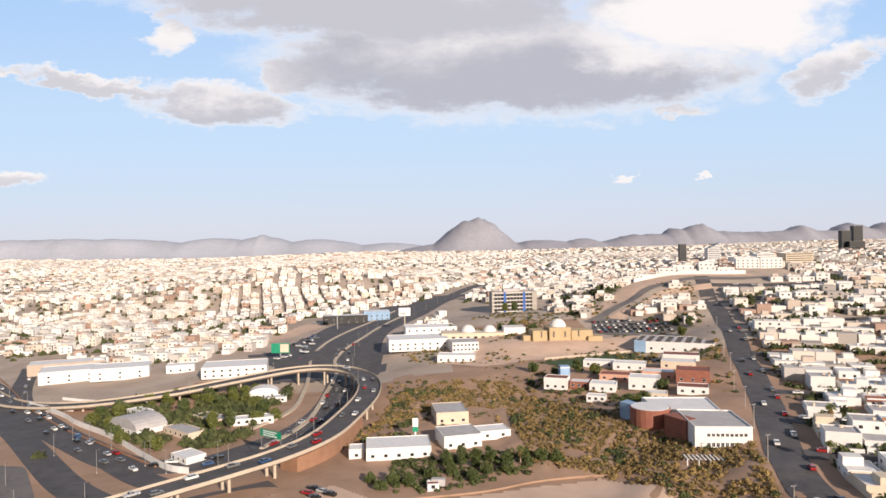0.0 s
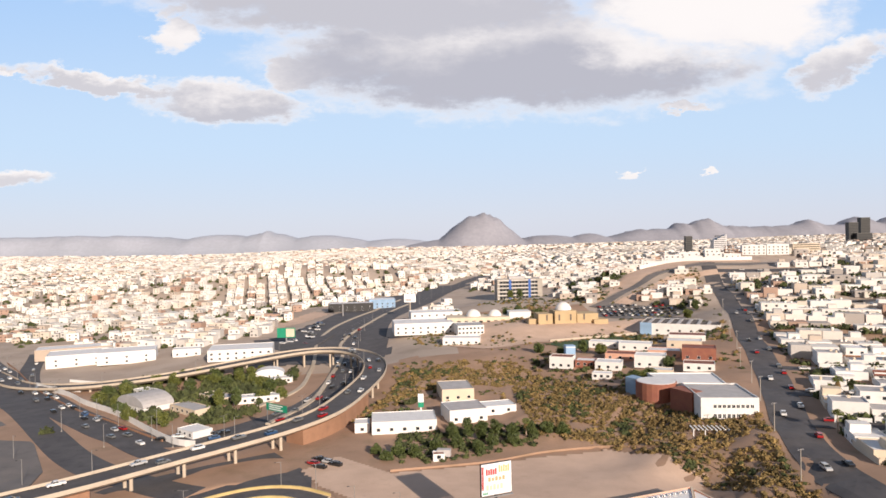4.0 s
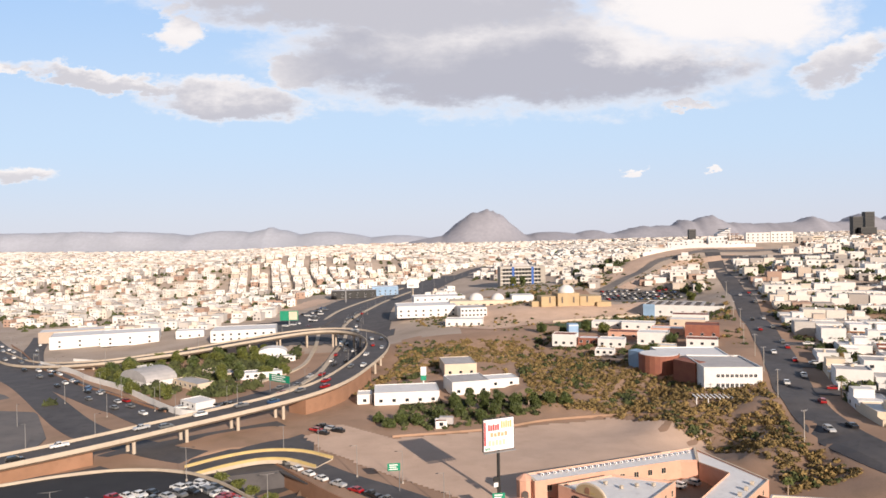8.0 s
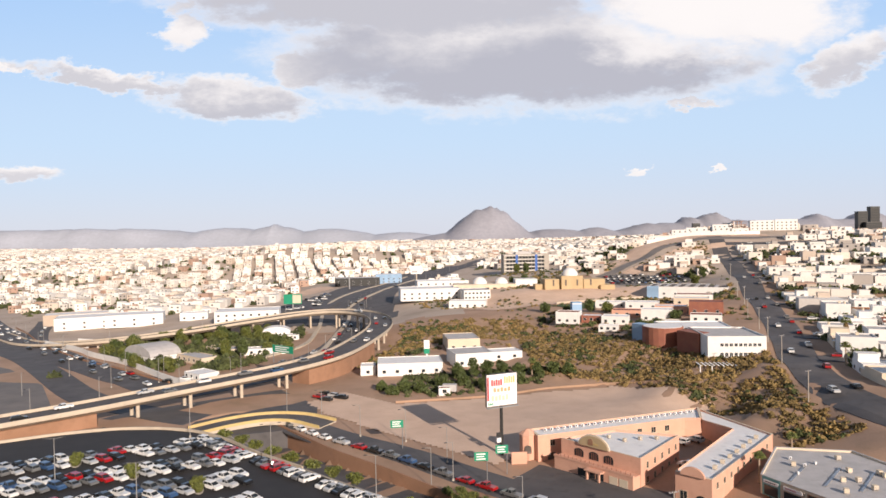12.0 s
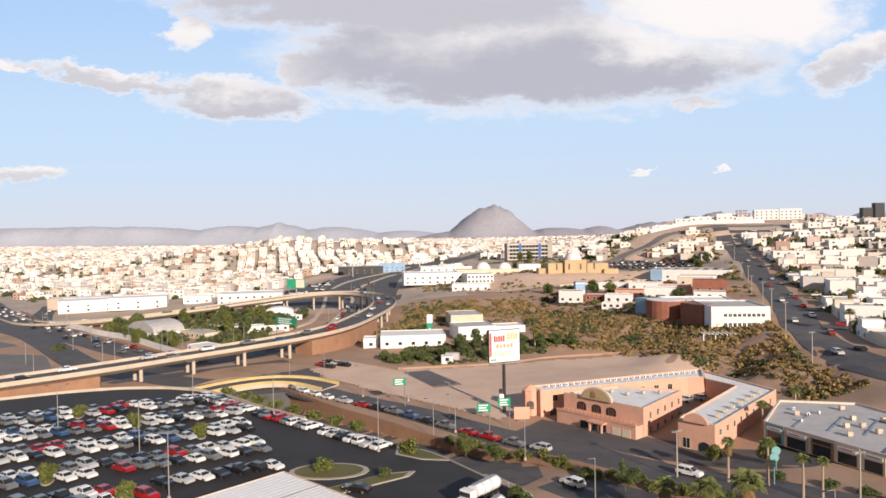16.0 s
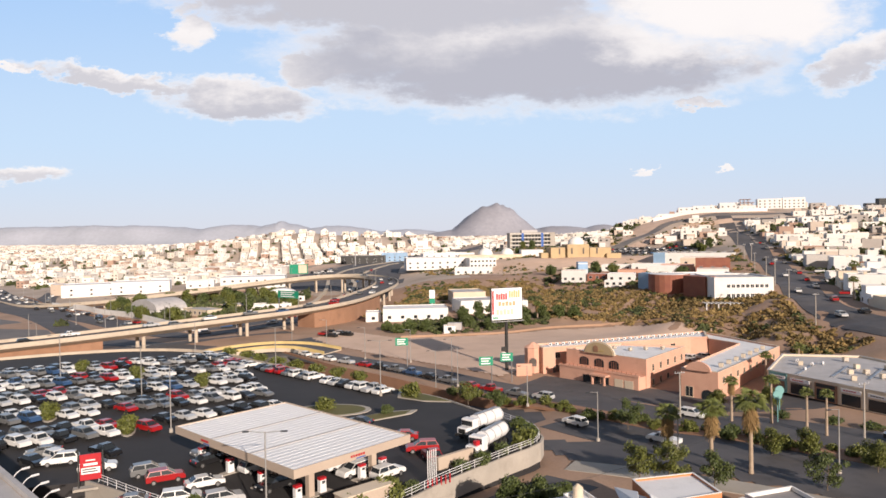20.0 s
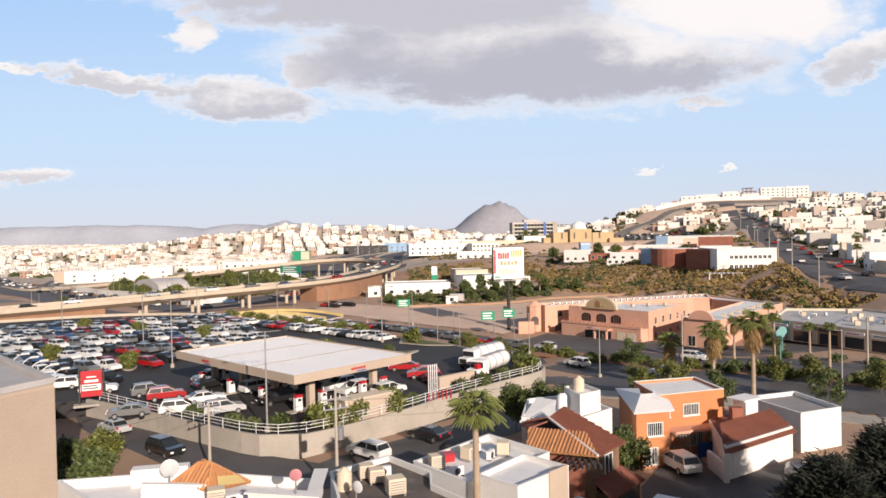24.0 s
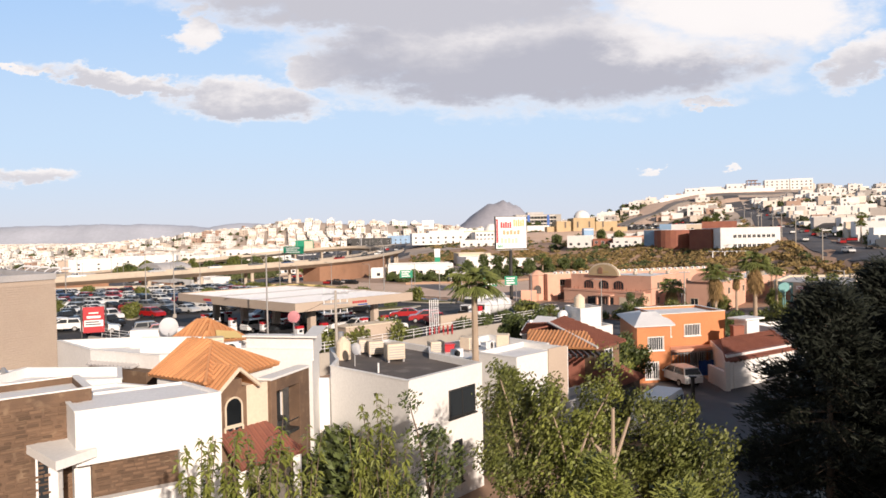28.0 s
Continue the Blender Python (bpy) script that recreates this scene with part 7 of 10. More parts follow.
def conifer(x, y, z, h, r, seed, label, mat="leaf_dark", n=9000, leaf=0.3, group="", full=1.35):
    rg = random.Random(seed)
    t = thing("conifer", label, "tree", pose(x, y, z), group)
    bm = bmesh.new()
    tube(bm, (0, 0, -0.2), (0, 0, h * 0.95), 0.22, 0.04, 8)
    v, f = [], []
    tiers = int(h * 2.2)
    for k in range(tiers):
        zz = h * (0.12 + 0.86 * k / tiers)
        rr = r * (1 - (k / tiers) ** full) * rg.uniform(0.8, 1.15) + 0.15
        for j in range(7):
            a = rg.uniform(0, math.tau)
            q = Vector((math.cos(a) * rr, math.sin(a) * rr, zz - rr * 0.12))
            tube(bm, (0, 0, zz), q, 0.05, 0.015, 4, cap=False)
            for _ in range(max(6, int(n / tiers / 7))):
                s = rg.uniform(0.25, 1.08)
                c = Vector((0, 0, zz)).lerp(q, s) + Vector((rg.gauss(0, 0.2), rg.gauss(0, 0.2), rg.gauss(0, 0.14))) * (0.5 + r * 0.3)
                u = (Vector((math.cos(a), math.sin(a), 0.5)) + Vector((rg.gauss(0, .5), rg.gauss(0, .5), rg.gauss(0, .5)))).normalized()
                w = u.orthogonal().normalized()
                b = len(v)
                ll = leaf * rg.uniform(0.6, 1.3)
                v += [tuple(c - w * ll * 0.13), tuple(c + w * ll * 0.13), tuple(c + u * ll)]
                f.append((b, b + 1, b + 2))
    part("trunk", bm, M["bark"], t)
    me = bpy.data.meshes.new("needles")
    me.from_pydata(v, [], f)
    me.materials.append(M[mat])
    part("needles", me, None, t)
    return t


def shoots(x, y, z, h, seed):
    """A young tree whose upright shoots carry long hanging leaves in rows."""
    rg = random.Random(seed)
    t = thing("young_tree", "young yellow-green tree with upright leafy shoots", "tree", pose(x, y, z), "young trees")
    bm = bmesh.new()
    v, f = [], []
    tube(bm, (0, 0, -0.2), (0, 0, h * 0.6), 0.07, 0.04, 6)
    for k in range(7):
        a = k * 2.4 + rg.uniform(-0.3, 0.3)
        p = Vector((0, 0, h * rg.uniform(0.4, 0.62)))
        q = Vector((math.cos(a) * rg.uniform(0.2, 0.6), math.sin(a) * rg.uniform(0.2, 0.6), h * rg.uniform(0.82, 1.0)))
        tube(bm, p, q, 0.025, 0.008, 4)
        for i in range(95):
            c = p.lerp(q, rg.random())
            d = rg.uniform(0, math.tau)
            u = Vector((math.cos(d), math.sin(d), rg.uniform(-0.9, 0.3))).normalized()
            w = u.cross(Vector((0, 0, 1))).normalized() * rg.uniform(0.03, 0.045)
            ln = rg.uniform(0.14, 0.24)
            b = len(v)
            mid = c + u * ln * 0.5 + Vector((0, 0, 0.02))
            v += [tuple(c), tuple(mid - w), tuple(c + u * ln - Vector((0, 0, 0.05))), tuple(mid + w)]
            f.append((b, b + 1, b + 2, b + 3))
    part("trunk", bm, M["bark"], t)
    me = bpy.data.meshes.new("leaves")
    me.from_pydata(v, [], f)
    me.materials.append(M["leaf_light"])
    part("leaves", me, None, t)
    return t


def palm_meshes(seed, dead):
    rg = random.Random(seed)
    v, f = [], []

    def blade(o, d, up, length, width):
        n = 5
        prev = None
        side = d.cross(up).normalized()
        for k in range(n + 1):
            s = k / n
            c = o + d * length * s + Vector((0, 0, -1)) * length * 0.55 * s * s
            w = width * math.sin(math.pi * min(1, 0.12 + s * 0.88)) + 0.01
            b = len(v)
            v.extend([tuple(c - side * w), tuple(c + up * 0.04), tuple(c + side * w)])
            if prev is not None:
                f.append((prev, prev + 1, b + 1, b)), f.append((prev + 1, prev + 2, b + 2, b + 1))
            prev = b

    for i in range(46 if not dead else 60):
        a = rg.uniform(0, math.tau)
        e = rg.uniform(-0.35, 1.15) if not dead else rg.uniform(-1.35, -0.75)
        d = Vector((math.cos(a) * math.cos(e), math.sin(a) * math.cos(e), math.sin(e)))
        stem = rg.uniform(0.5, 0.9) if not dead else 0.25
        o = d * stem + Vector((0, 0, -rg.uniform(0, 1.5) if dead else 0))
        b = len(v)
        side = d.cross(Vector((0, 0, 1))).normalized() * 0.02
        v.extend([tuple(o - d * stem - side), tuple(o - d * stem + side), tuple(o + side), tuple(o - side)])
        f.append((b, b + 1, b + 2, b + 3))
        # a fan of narrow leaflets
        for j in range(11):
            g = (j - 5) * 0.24
            u = d.orthogonal().normalized()
            fan = (d * math.cos(g) + d.cross(Vector((0, 0, 1))).normalized() * math.sin(g)).normalized()
            blade(o, fan, Vector((0, 0, 1)), rg.uniform(0.6, 0.95) * (1 - abs(g) * 0.18), 0.035)
    me = bpy.data.meshes.new("fronds")
    me.from_pydata(v, [], f)
    me.materials.append(M["dry_frond" if dead else "frond"])
    return me


PALM = [(palm_meshes(60 + i, False), palm_meshes(80 + i, True)) for i in range(3)]


def palm(x, y, z, h, size=1.0, which=0, skirt=True, label="tall fan palm with a skirt of dead fronds", group="fan palms", lean=0.0):
    t = thing("palm", label, "palm tree", pose(x, y, z), group)
    bm = bmesh.new()
    n = 10
    for k in range(n):
        a, b = Vector((lean * (k / n) ** 2, 0, h * k / n)), Vector((lean * ((k + 1) / n) ** 2, 0, h * (k + 1) / n))
        r = 0.2 * (1.25 - 0.5 * k / n) * (0.6 + 0.4 * size)
        tube(bm, a - Vector((0, 0, 0.02)), b, r * 1.06, r * 0.94, 9)
    part("trunk", bm, M["pale_bark"], t)
    c = part("crown", PALM[which][0], None, t)
    c.matrix_local = pose(lean, 0, h, 0, 0, 70 * which) @ Matrix.Scale(size, 4)
    if skirt:
        c = part("dead_fronds", PALM[which][1], None, t, "skirt of dead brown fronds")
        c.matrix_local = pose(lean, 0, h, 0, 0, 40 * which) @ Matrix.Scale(size, 4)
    return t


palm(1.1, 45.2, G0, 10.4, 1.3, 0, False, "green fan palm beside the white house")
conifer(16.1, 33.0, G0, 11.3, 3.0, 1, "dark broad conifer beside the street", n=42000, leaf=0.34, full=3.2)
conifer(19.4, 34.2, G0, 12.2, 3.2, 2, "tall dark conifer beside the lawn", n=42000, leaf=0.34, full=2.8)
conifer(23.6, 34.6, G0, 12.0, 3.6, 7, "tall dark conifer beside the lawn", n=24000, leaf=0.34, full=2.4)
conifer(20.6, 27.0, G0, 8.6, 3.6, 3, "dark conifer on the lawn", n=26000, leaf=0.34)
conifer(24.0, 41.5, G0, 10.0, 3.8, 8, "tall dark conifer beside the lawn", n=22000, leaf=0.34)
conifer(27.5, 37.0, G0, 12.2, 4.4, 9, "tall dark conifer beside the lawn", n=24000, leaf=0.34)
# these two stand at and past the view's edge, added to shade the street
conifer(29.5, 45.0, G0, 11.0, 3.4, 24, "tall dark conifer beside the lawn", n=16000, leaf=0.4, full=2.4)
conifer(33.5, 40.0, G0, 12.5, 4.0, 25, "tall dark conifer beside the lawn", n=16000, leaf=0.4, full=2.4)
# unseen conifers right of the view, added to shade the street and lawn trees
conifer(20.5, 14.5, G0, 16.2, 4.2, 21, "tall dark conifer out of view, added for its shade", n=20000, leaf=0.5)
conifer(26.5, 15.5, G0, 16.5, 4.4, 22, "tall dark conifer out of view, added for its shade", n=20000, leaf=0.5)
conifer(32.5, 16.0, G0, 16.0, 4.2, 23, "tall dark conifer out of view, added for its shade", n=16000, leaf=0.5)
# unseen tree, added so its shade falls on the stone wall
tree(-13.4, 11.0, 2.2, 6.0, 2.2, "leafy tree out of view, added to shade the stone house", "leaf", "bark", 91, 260, 0.16, 1.2, 0.3)
# unseen trees behind the camera, added to dapple the houses and shade the street
for i, (x, y, h, r, n) in enumerate(((2.8, -8.0, 14.0, 3.2, 1500), (-12.0, -7.0, 14.5, 3.2, 1700), (14.0, 2.0, 12.0, 3.0, 1500), (-24.0, -4.0, 14.0, 3.2, 1700), (24.0, 1.0, 15.5, 4.2, 5000), (30.5, 4.0, 15.5, 4.2, 5000), (37.0, 7.0, 15.5, 4.2, 5000), (9.0, -10.0, 15.0, 3.2, 1500))):
    conifer(x, y, G0, h, r, 31 + i, "tall loose evergreen out of view, added for its shade", "leaf", n, 0.55)
conifer(2.7, 40.2, G0, 6.5, 1.25, 4, "slim green cypress by the white house", "leaf_yellow", 14000, 0.2)
conifer(3.9, 41.6, G0, 4.6, 0.9, 5, "slim green cypress by the white house", "leaf", 6000, 0.2)
for i, (x, y, h, s, lb) in enumerate(((1.6, 24.0, 9.3, 1.25, "leafy poplar with pale bark"), (3.0, 23.2, 8.4, 1.15, "leafy poplar with pale bark"), (5.9, 24.6, 8.4, 1.3, "leafy poplar with cut bare limbs"), (4.2, 25.0, 9.0, 0.7, "leafy poplar with cut bare limbs"), (6.6, 23.6, 7.2, 1.1, "leafy poplar with pale bark"))):
    tree(x, y, G0, h, s, lb, "leaf_yellow" if i % 2 == 0 else "leaf_light", "pale_bark", 31 + i, 420 if i != 3 else 200, 0.06, 0.62, 0.4, "street trees", 14)
tree(-1.2, 20.0, G0, 9.0, 0.8, "thin grey-green tree with round leaves", "leaf", "bark", 41, 150, 0.055, 0.42, 0.5, "", 13)
for i, (x, y, h) in enumerate(((-5.3, 17.0, 6.4), (-4.5, 16.8, 6.7), (-3.7, 17.3, 6.3), (-6.1, 17.6, 6.0), (-2.6, 17.6, 6.5), (-1.9, 17.2, 6.2), (-2.2, 18.6, 6.6), (-4.9, 18.2, 6.3))):
    shoots(x, y, 2.2, h + 0.55, 51 + i)
for i, (x, y, h, r) in enumerate(((2.3, 16.0, 9.5, 0.75), (3.7, 15.8, 9.0, 0.7), (2.9, 14.6, 8.4, 0.7), (1.9, 17.0, 8.2, 0.6))):
    conifer(x, y, G0, h, r, 61 + i, "light green young pine", "leaf_light", 16000, 0.16, "young pines")
bl = thing("lopped_tree", "pale lopped limbs of a pruned tree", "tree", pose(4.25, 23.6, G0 + 0.9))
for nm, a, b, r in (("trunk", (0, 0, -1.2), (0.05, 0, 6.0), 0.12), ("limb", (0.05, 0, 5.4), (-0.75, 0, 6.5), 0.06), ("limb", (0.05, 0, 5.8), (0.1, 0.1, 7.2), 0.07), ("limb", (0.05, 0, 5.4), (0.6, 0.1, 6.9), 0.06), ("limb", (-0.45, 0, 6.1), (-0.9, 0.1, 6.5), 0.045)):
    bm = bmesh.new()
    tube(bm, a, b, r, r * 0.75, 7)
    part(nm, bm, M["pale_bark"], bl)
tree(14.4, 60.2, G0, 5.0, 1.5, "small leafy tree before the orange house", "leaf", "bark", 71, 420, 0.12, 0.85, 0.3)
tree(9.4, 75.5, G0, 5.6, 1.9, "dense round tree behind the houses", "leaf", "bark", 72, 520, 0.14, 1.1, 0.25)
tree(12.2, 74.5, G0, 5.2, 1.9, "dense round tree behind the houses", "leaf", "bark", 73, 520, 0.14, 1.1, 0.25)
tree(7.0, 78.0, G0, 4.6, 1.7, "dense round tree behind the houses", "leaf", "bark", 74, 480, 0.14, 1.0, 0.25)
bush(16.8, 41.4, G0, 1.6, "dark shrub at the kerb", 2)
turning = bmesh.new()
prism(turning, [(12.6, 45.6), (10.4, 48.6), (13.9, 53.6), (15.4, 59.8), (19.6, 66.4), (23.0, 66.8), (22.5, 60.4), (31.6, 66.2), (37, 60), (30, 46)], -0.7, -0.325)
structure("turning_circle", turning, M["asphalt"], "grey asphalt turning circle before the houses", "road")
lawn = bmesh.new()
prism(lawn, [(15.5, 14), (17.2, 34), (19.2, 41.5), (24, 44), (34, 40), (34, 14)], -0.6, -0.26)
structure("lawn", lawn, M["lawn"], "shaded green lawn beside the street", "lawn")
kb = bmesh.new()
sweep(kb, height_of(curve_points([(15.3, 14), (17.0, 34), (19.0, 41.7), (24, 44.3), (34, 40.4)], 2), 0), [(-0.9, -0.2), (0.15, -0.2), (0.15, 0.15), (-0.9, 0.15)])
structure("pavement_kerb", kb, M["concrete"], "pale concrete pavement round the lawn", "pavement")
for x, y, s, w in ((-35.0, 71.5, 2.2, 0), (-37.5, 68.8, 2.2, 2), (-33.2, 66.5, 2.0, 2), (-32, 62.5, 2.0, 2), (-34.4, 60.4, 2.0, 2)):
    bush(x, y, G0, s, "green shrub below the store wall", w, "shrubs by the store")


# ---- hotel ----
hz = -3.4
hotel = thing("hotel", "salmon pink hotel round a courtyard with white roofs", "hotel", pose(0, 0, hz))
HM = [(29.4, 167.6), (43.6, 151.2), (57.9, 167.6), (44.0, 173.6)]
shell(hotel, HM, 0, 6.7, "salmon", "white_roof", 0.45, coping="cream")
PORCH = [(27.4, 166.0), (41.4, 149.6), (43.5, 151.3), (29.3, 167.7)]
bm = bmesh.new()
prism(bm, PORCH, 0, 3.5)
part("front_wing", bm, M["salmon"], hotel)
bm = bmesh.new()
prism(bm, [(27.2, 166.0), (41.4, 149.4), (41.8, 149.7), (27.6, 166.3)], 3.5, 3.9)
part("front_parapet", bm, M["salmon"], hotel)


def arch_panel(parent, p, q, s, z, w, h, mat, name="arched_opening", proud=0.05):
    bm = bmesh.new()
    n = 12
    rise = h if h < w / 2 else min(w / 2, h * 0.4)
    pts = [(-w / 2, 0), (w / 2, 0)] * (rise < h) + [(w / 2 * math.cos(math.pi * k / n), h - rise + rise * math.sin(math.pi * k / n)) for k in range(n + 1)]
    a = [bm.verts.new((x, 0, y)) for x, y in pts]
    b = [bm.verts.new((x, -proud, y)) for x, y in pts]
    for i in range(len(pts)):
        j = (i + 1) % len(pts)
        bm.faces.new((a[i], a[j], b[j], b[i]))
    bm.faces.new(b), bm.faces.new(a[::-1])
    bmesh.ops.recalc_face_normals(bm, faces=bm.faces)
    o = part(name, bm, M[mat], parent)
    o.matrix_local = parent.matrix_world.inverted() @ on_face(p, q, s, z)
    return o


f0, f1 = HM[0], HM[1]
for s in (5.2, 9.4, 13.4):
    o = arch_panel(hotel, f0, f1, s, hz + 3.95, 2.6, 1.9, "glass")
    for k in (-0.6, 0, 0.6):
        part("mullion", boxes((k - 0.05, -0.08, 0, k + 0.05, -0.052, 1.6)), M["brick"], o)
arch_panel(hotel, f0, f1, 9.6, hz + 7.0, 8.6, 2.9, "cream", "gable_border", 0.42)
arch_panel(hotel, f0, f1, 9.6, hz + 7.0, 7.9, 2.55, "sandstone", "arched_gable", 0.5)
arch_panel(hotel, f0, f1, 8.9, hz + 7.4, 1.3, 1.5, "brown_wall", "gable_emblem", 0.58)
for k in range(6):
    face_box(hotel, "text_bar", f0, f1, 8.6 + k * 0.45, hz + 7.6, (-0.16, -0.56, 0, 0.16, -0.5, 0.4), "yellow")
g0, g1 = PORCH[0], PORCH[1]
for s, w in ((8.2, 2.6), (11.0, 1.4), (13.0, 2.0)):
    face_box(hotel, "glass_door", g0, g1, s, hz + 0.05, (-w / 2, -0.05, 0, w / 2, 0, 2.3), "glass")
for s in (10.4, 13.6):
    face_box(hotel, "porch_column", g0, g1, s, hz, (-0.2, -1.4, 0, 0.2, -1.0, 2.7), "salmon")
face_box(hotel, "porch_roof", g0, g1, 12.0, hz + 2.7, (-2.2, -1.6, 0, 2.2, 0, 0.35), "salmon")
for s in (16.6, 19.2):
    face_box(hotel, "panel", g0, g1, s, hz + 0.5, (-1.1, -0.06, 0, 1.1, 0, 2.0), "cream")
for s in (3.5, 7.5, 11.5, 15.5, 19.5):
    facade_window(hotel, HM[1], HM[2], s, hz + 4.2, 1.0, 1.4, "cream")
    facade_window(hotel, HM[1], HM[2], s, hz + 1.0, 1.0, 1.4, "cream")
for i in range(18):
    f = (i + 0.5) / 18
    p = Vector(PORCH[0]).lerp(Vector(PORCH[1]), f)
    part("railing_post", boxes((p.x - 0.06, p.y - 0.06, 3.9, p.x + 0.06, p.y + 0.06, 4.4)), M["brick"], hotel)
# long back wing and side wing; flat dark panels stand for shaded gallery arches
HBK = [(22.6, 176.6), (24.2, 170.8), (65.3, 184.0), (69.7, 183.7), (73.1, 194.5)]
shell(hotel, HBK, 0, 6.5, "salmon", "white_roof", 0.4, coping="cream")
HRW = [(48.8, 144.6), (54.2, 139.0), (81.4, 169.0), (73.4, 194.3), (69.8, 183.5), (74.2, 174.6)]
shell(hotel, HRW, 0, 6.1, "salmon", "white_roof", 0.4, coping="cream")
arch_panel(hotel, HRW[0], HRW[1], 3.9, hz + 6.4, 5.2, 1.9, "salmon", "arched_gable", 0.5)
arch_panel(hotel, HRW[0], HRW[1], 5.6, hz + 0.3, 2.4, 2.4, "glass")
facade_window(hotel, HRW[0], HRW[1], 1.8, hz + 0.9, 1.5, 2.0, "cream")
b0, b1 = HBK[1], HBK[2]
for i in range(9):
    arch_panel(hotel, b0, b1, 4 + i * 4.2, hz + 0.2, 2.6, 2.2, "dark_roof", "gallery_arch")
    facade_window(hotel, b0, b1, 4 + i * 4.2, hz + 4.1, 1.3, 1.4, "cream")
for i in range(9):
    facade_window(hotel, HRW[1], HRW[2], 3 + i * 4.1, hz + 4.0, 1.1, 1.2, "cream")
bm = bmesh.new()
tube(bm, (22.2, 174.0, 0), (22.2, 174.0, 6.6), 2.1, n=8)
tube(bm, (22.2, 174.0, 6.6), (22.2, 174.0, 7.8), 2.3, 0.4, 8)
part("corner_tower", bm, M["salmon"], hotel, "round salmon corner tower")
arch_panel(hotel, (20.1, 172.8), (24.1, 172.0), 2.0, hz + 2.2, 1.6, 2.0, "dark_roof", "tower_arch", 0.6)
part("gate_wall", boxes((17.6, 170.0, 0, 21.4, 170.4, 3.2)), M["salmon"], hotel)
srn = random.Random(17)
for i in range(26):
    f = (i + 0.5) / 26
    for line in (((26.0, 175.6), (70.5, 191.0)),):
        p = Vector(line[0]).lerp(Vector(line[1]), f)
        ac_unit(p.x, p.y, hz + 6.53, 20)
for i in range(14):
    p = Vector((55.5, 143.6)).lerp(Vector((77.0, 167.6)), (i + 0.5) / 14)
    if i % 2:
        roof_cooler(p.x, p.y, hz + 6.13, 50, 0.9, "small cream cooler on the hotel roof")
for x, y in ((44, 165), (48, 166), (52, 166), (41, 168)):
    roof_cooler(x, y, hz + 6.73, 30, 0.8, "small cream cooler on the hotel roof")
for x, y, c in ((62, 178, "white"), (57.5, 161, "white"), (66.5, 180, "silver")):
    car(x, y, gz(x, y) + 0.1, 40, "suv", c, "parked in the hotel courtyard", "cars in the courtyard")
cy = bmesh.new()
prism(cy, [(45, 150.5), (49.5, 147.0), (73.4, 175.2), (69, 183), (58, 179.5)], -6, -3.35)
structure("courtyard", cy, M["asphalt"], "dark asphalt courtyard of the hotel", "pavement")

# ---- row of shops ----
shop = thing("shop_row", "low row of shops with flat grey roofs", "shops", pose(0, 0, -1.0))
SH = [(65.6, 142.4), (75.9, 119.6), (97.0, 140.0), (93.0, 156.0), (77.5, 160.0)]
shell(shop, SH, 0, 3.4, "cream", "grey_roof", 0.45, coping="grey_roof")
p, q = SH[0], SH[1]
for i, (s, w, mat) in enumerate(((2.6, 4.2, "teal"), (7.6, 5.0, "beige"), (13.0, 4.6, "brown_wall"), (18.0, 4.6, "cream"), (22.8, 4.2, "cream"))):
    u = face_box(shop, "shop_front", p, q, s, -1.0, (-w / 2, -0.12, 0, w / 2, 0, 3.75 if i in (0, 3) else 3.3), mat)
    part("shop_window", boxes((-w / 2 + 0.5, -0.16, 0.2, w / 2 - 0.5, -0.125, 2.2)), M["glass"], u)
    part("sign_band", boxes((-w / 2 + 0.4, -0.22, 2.55, w / 2 - 0.4, -0.125, 3.2)), M["sign_white" if i != 2 else "dark_metal"], u)
    bm = bmesh.new()
    for k in range(5):
        box(bm, -w / 2 + 0.9 + k * 0.5, -0.25, 2.78, -w / 2 + 1.25 + k * 0.5, -0.222, 2.98)
    part("text_bar", bm, M["red" if i % 2 else "dark_metal"], u)
for i in range(16):
    x, y = 73 + srn.uniform(-4, 18), 140 + srn.uniform(-9, 13)
    if bool(inside(x, y, [(68.5, 143), (76.5, 124), (93.5, 141), (90, 153), (79, 156)])):
        (roof_cooler if i % 3 else ac_unit)(x, y, 2.43, srn.uniform(0, 90))
for k in range(4):
    bm = bmesh.new()
    a = Vector((70 + 5.2 * k, 139 - 3.2 * k, 3.6))
    sweep(bm, [np.array(a), np.array(a + Vector((9, 10, 0)))], [(-0.25, -0.3), (0.25, -0.3), (0.25, 0.0), (-0.25, 0.0)])
    part("roof_duct", bm, M["metal"], shop)

# ---- billboard, signs, poles ----
bb = thing("billboard", "tall billboard with a bright food poster on one post", "billboard", pose(16.0, 176.2, -3.2, 0, 0, 22))
bm = bmesh.new()
tube(bm, (0, 0.3, 0), (0, 0.3, 13.2), 0.45, 0.4, 12)
part("post", bm, M["dark_metal"], bb)
part("panel", boxes((-4.4, -0.2, 13.0, 4.4, 0.35, 21.2)), M["dark_metal"], bb)
part("poster", boxes((-4.25, -0.26, 13.15, 4.25, -0.205, 21.05)), M["sign_white"], bb, "white poster with yellow and red shapes")
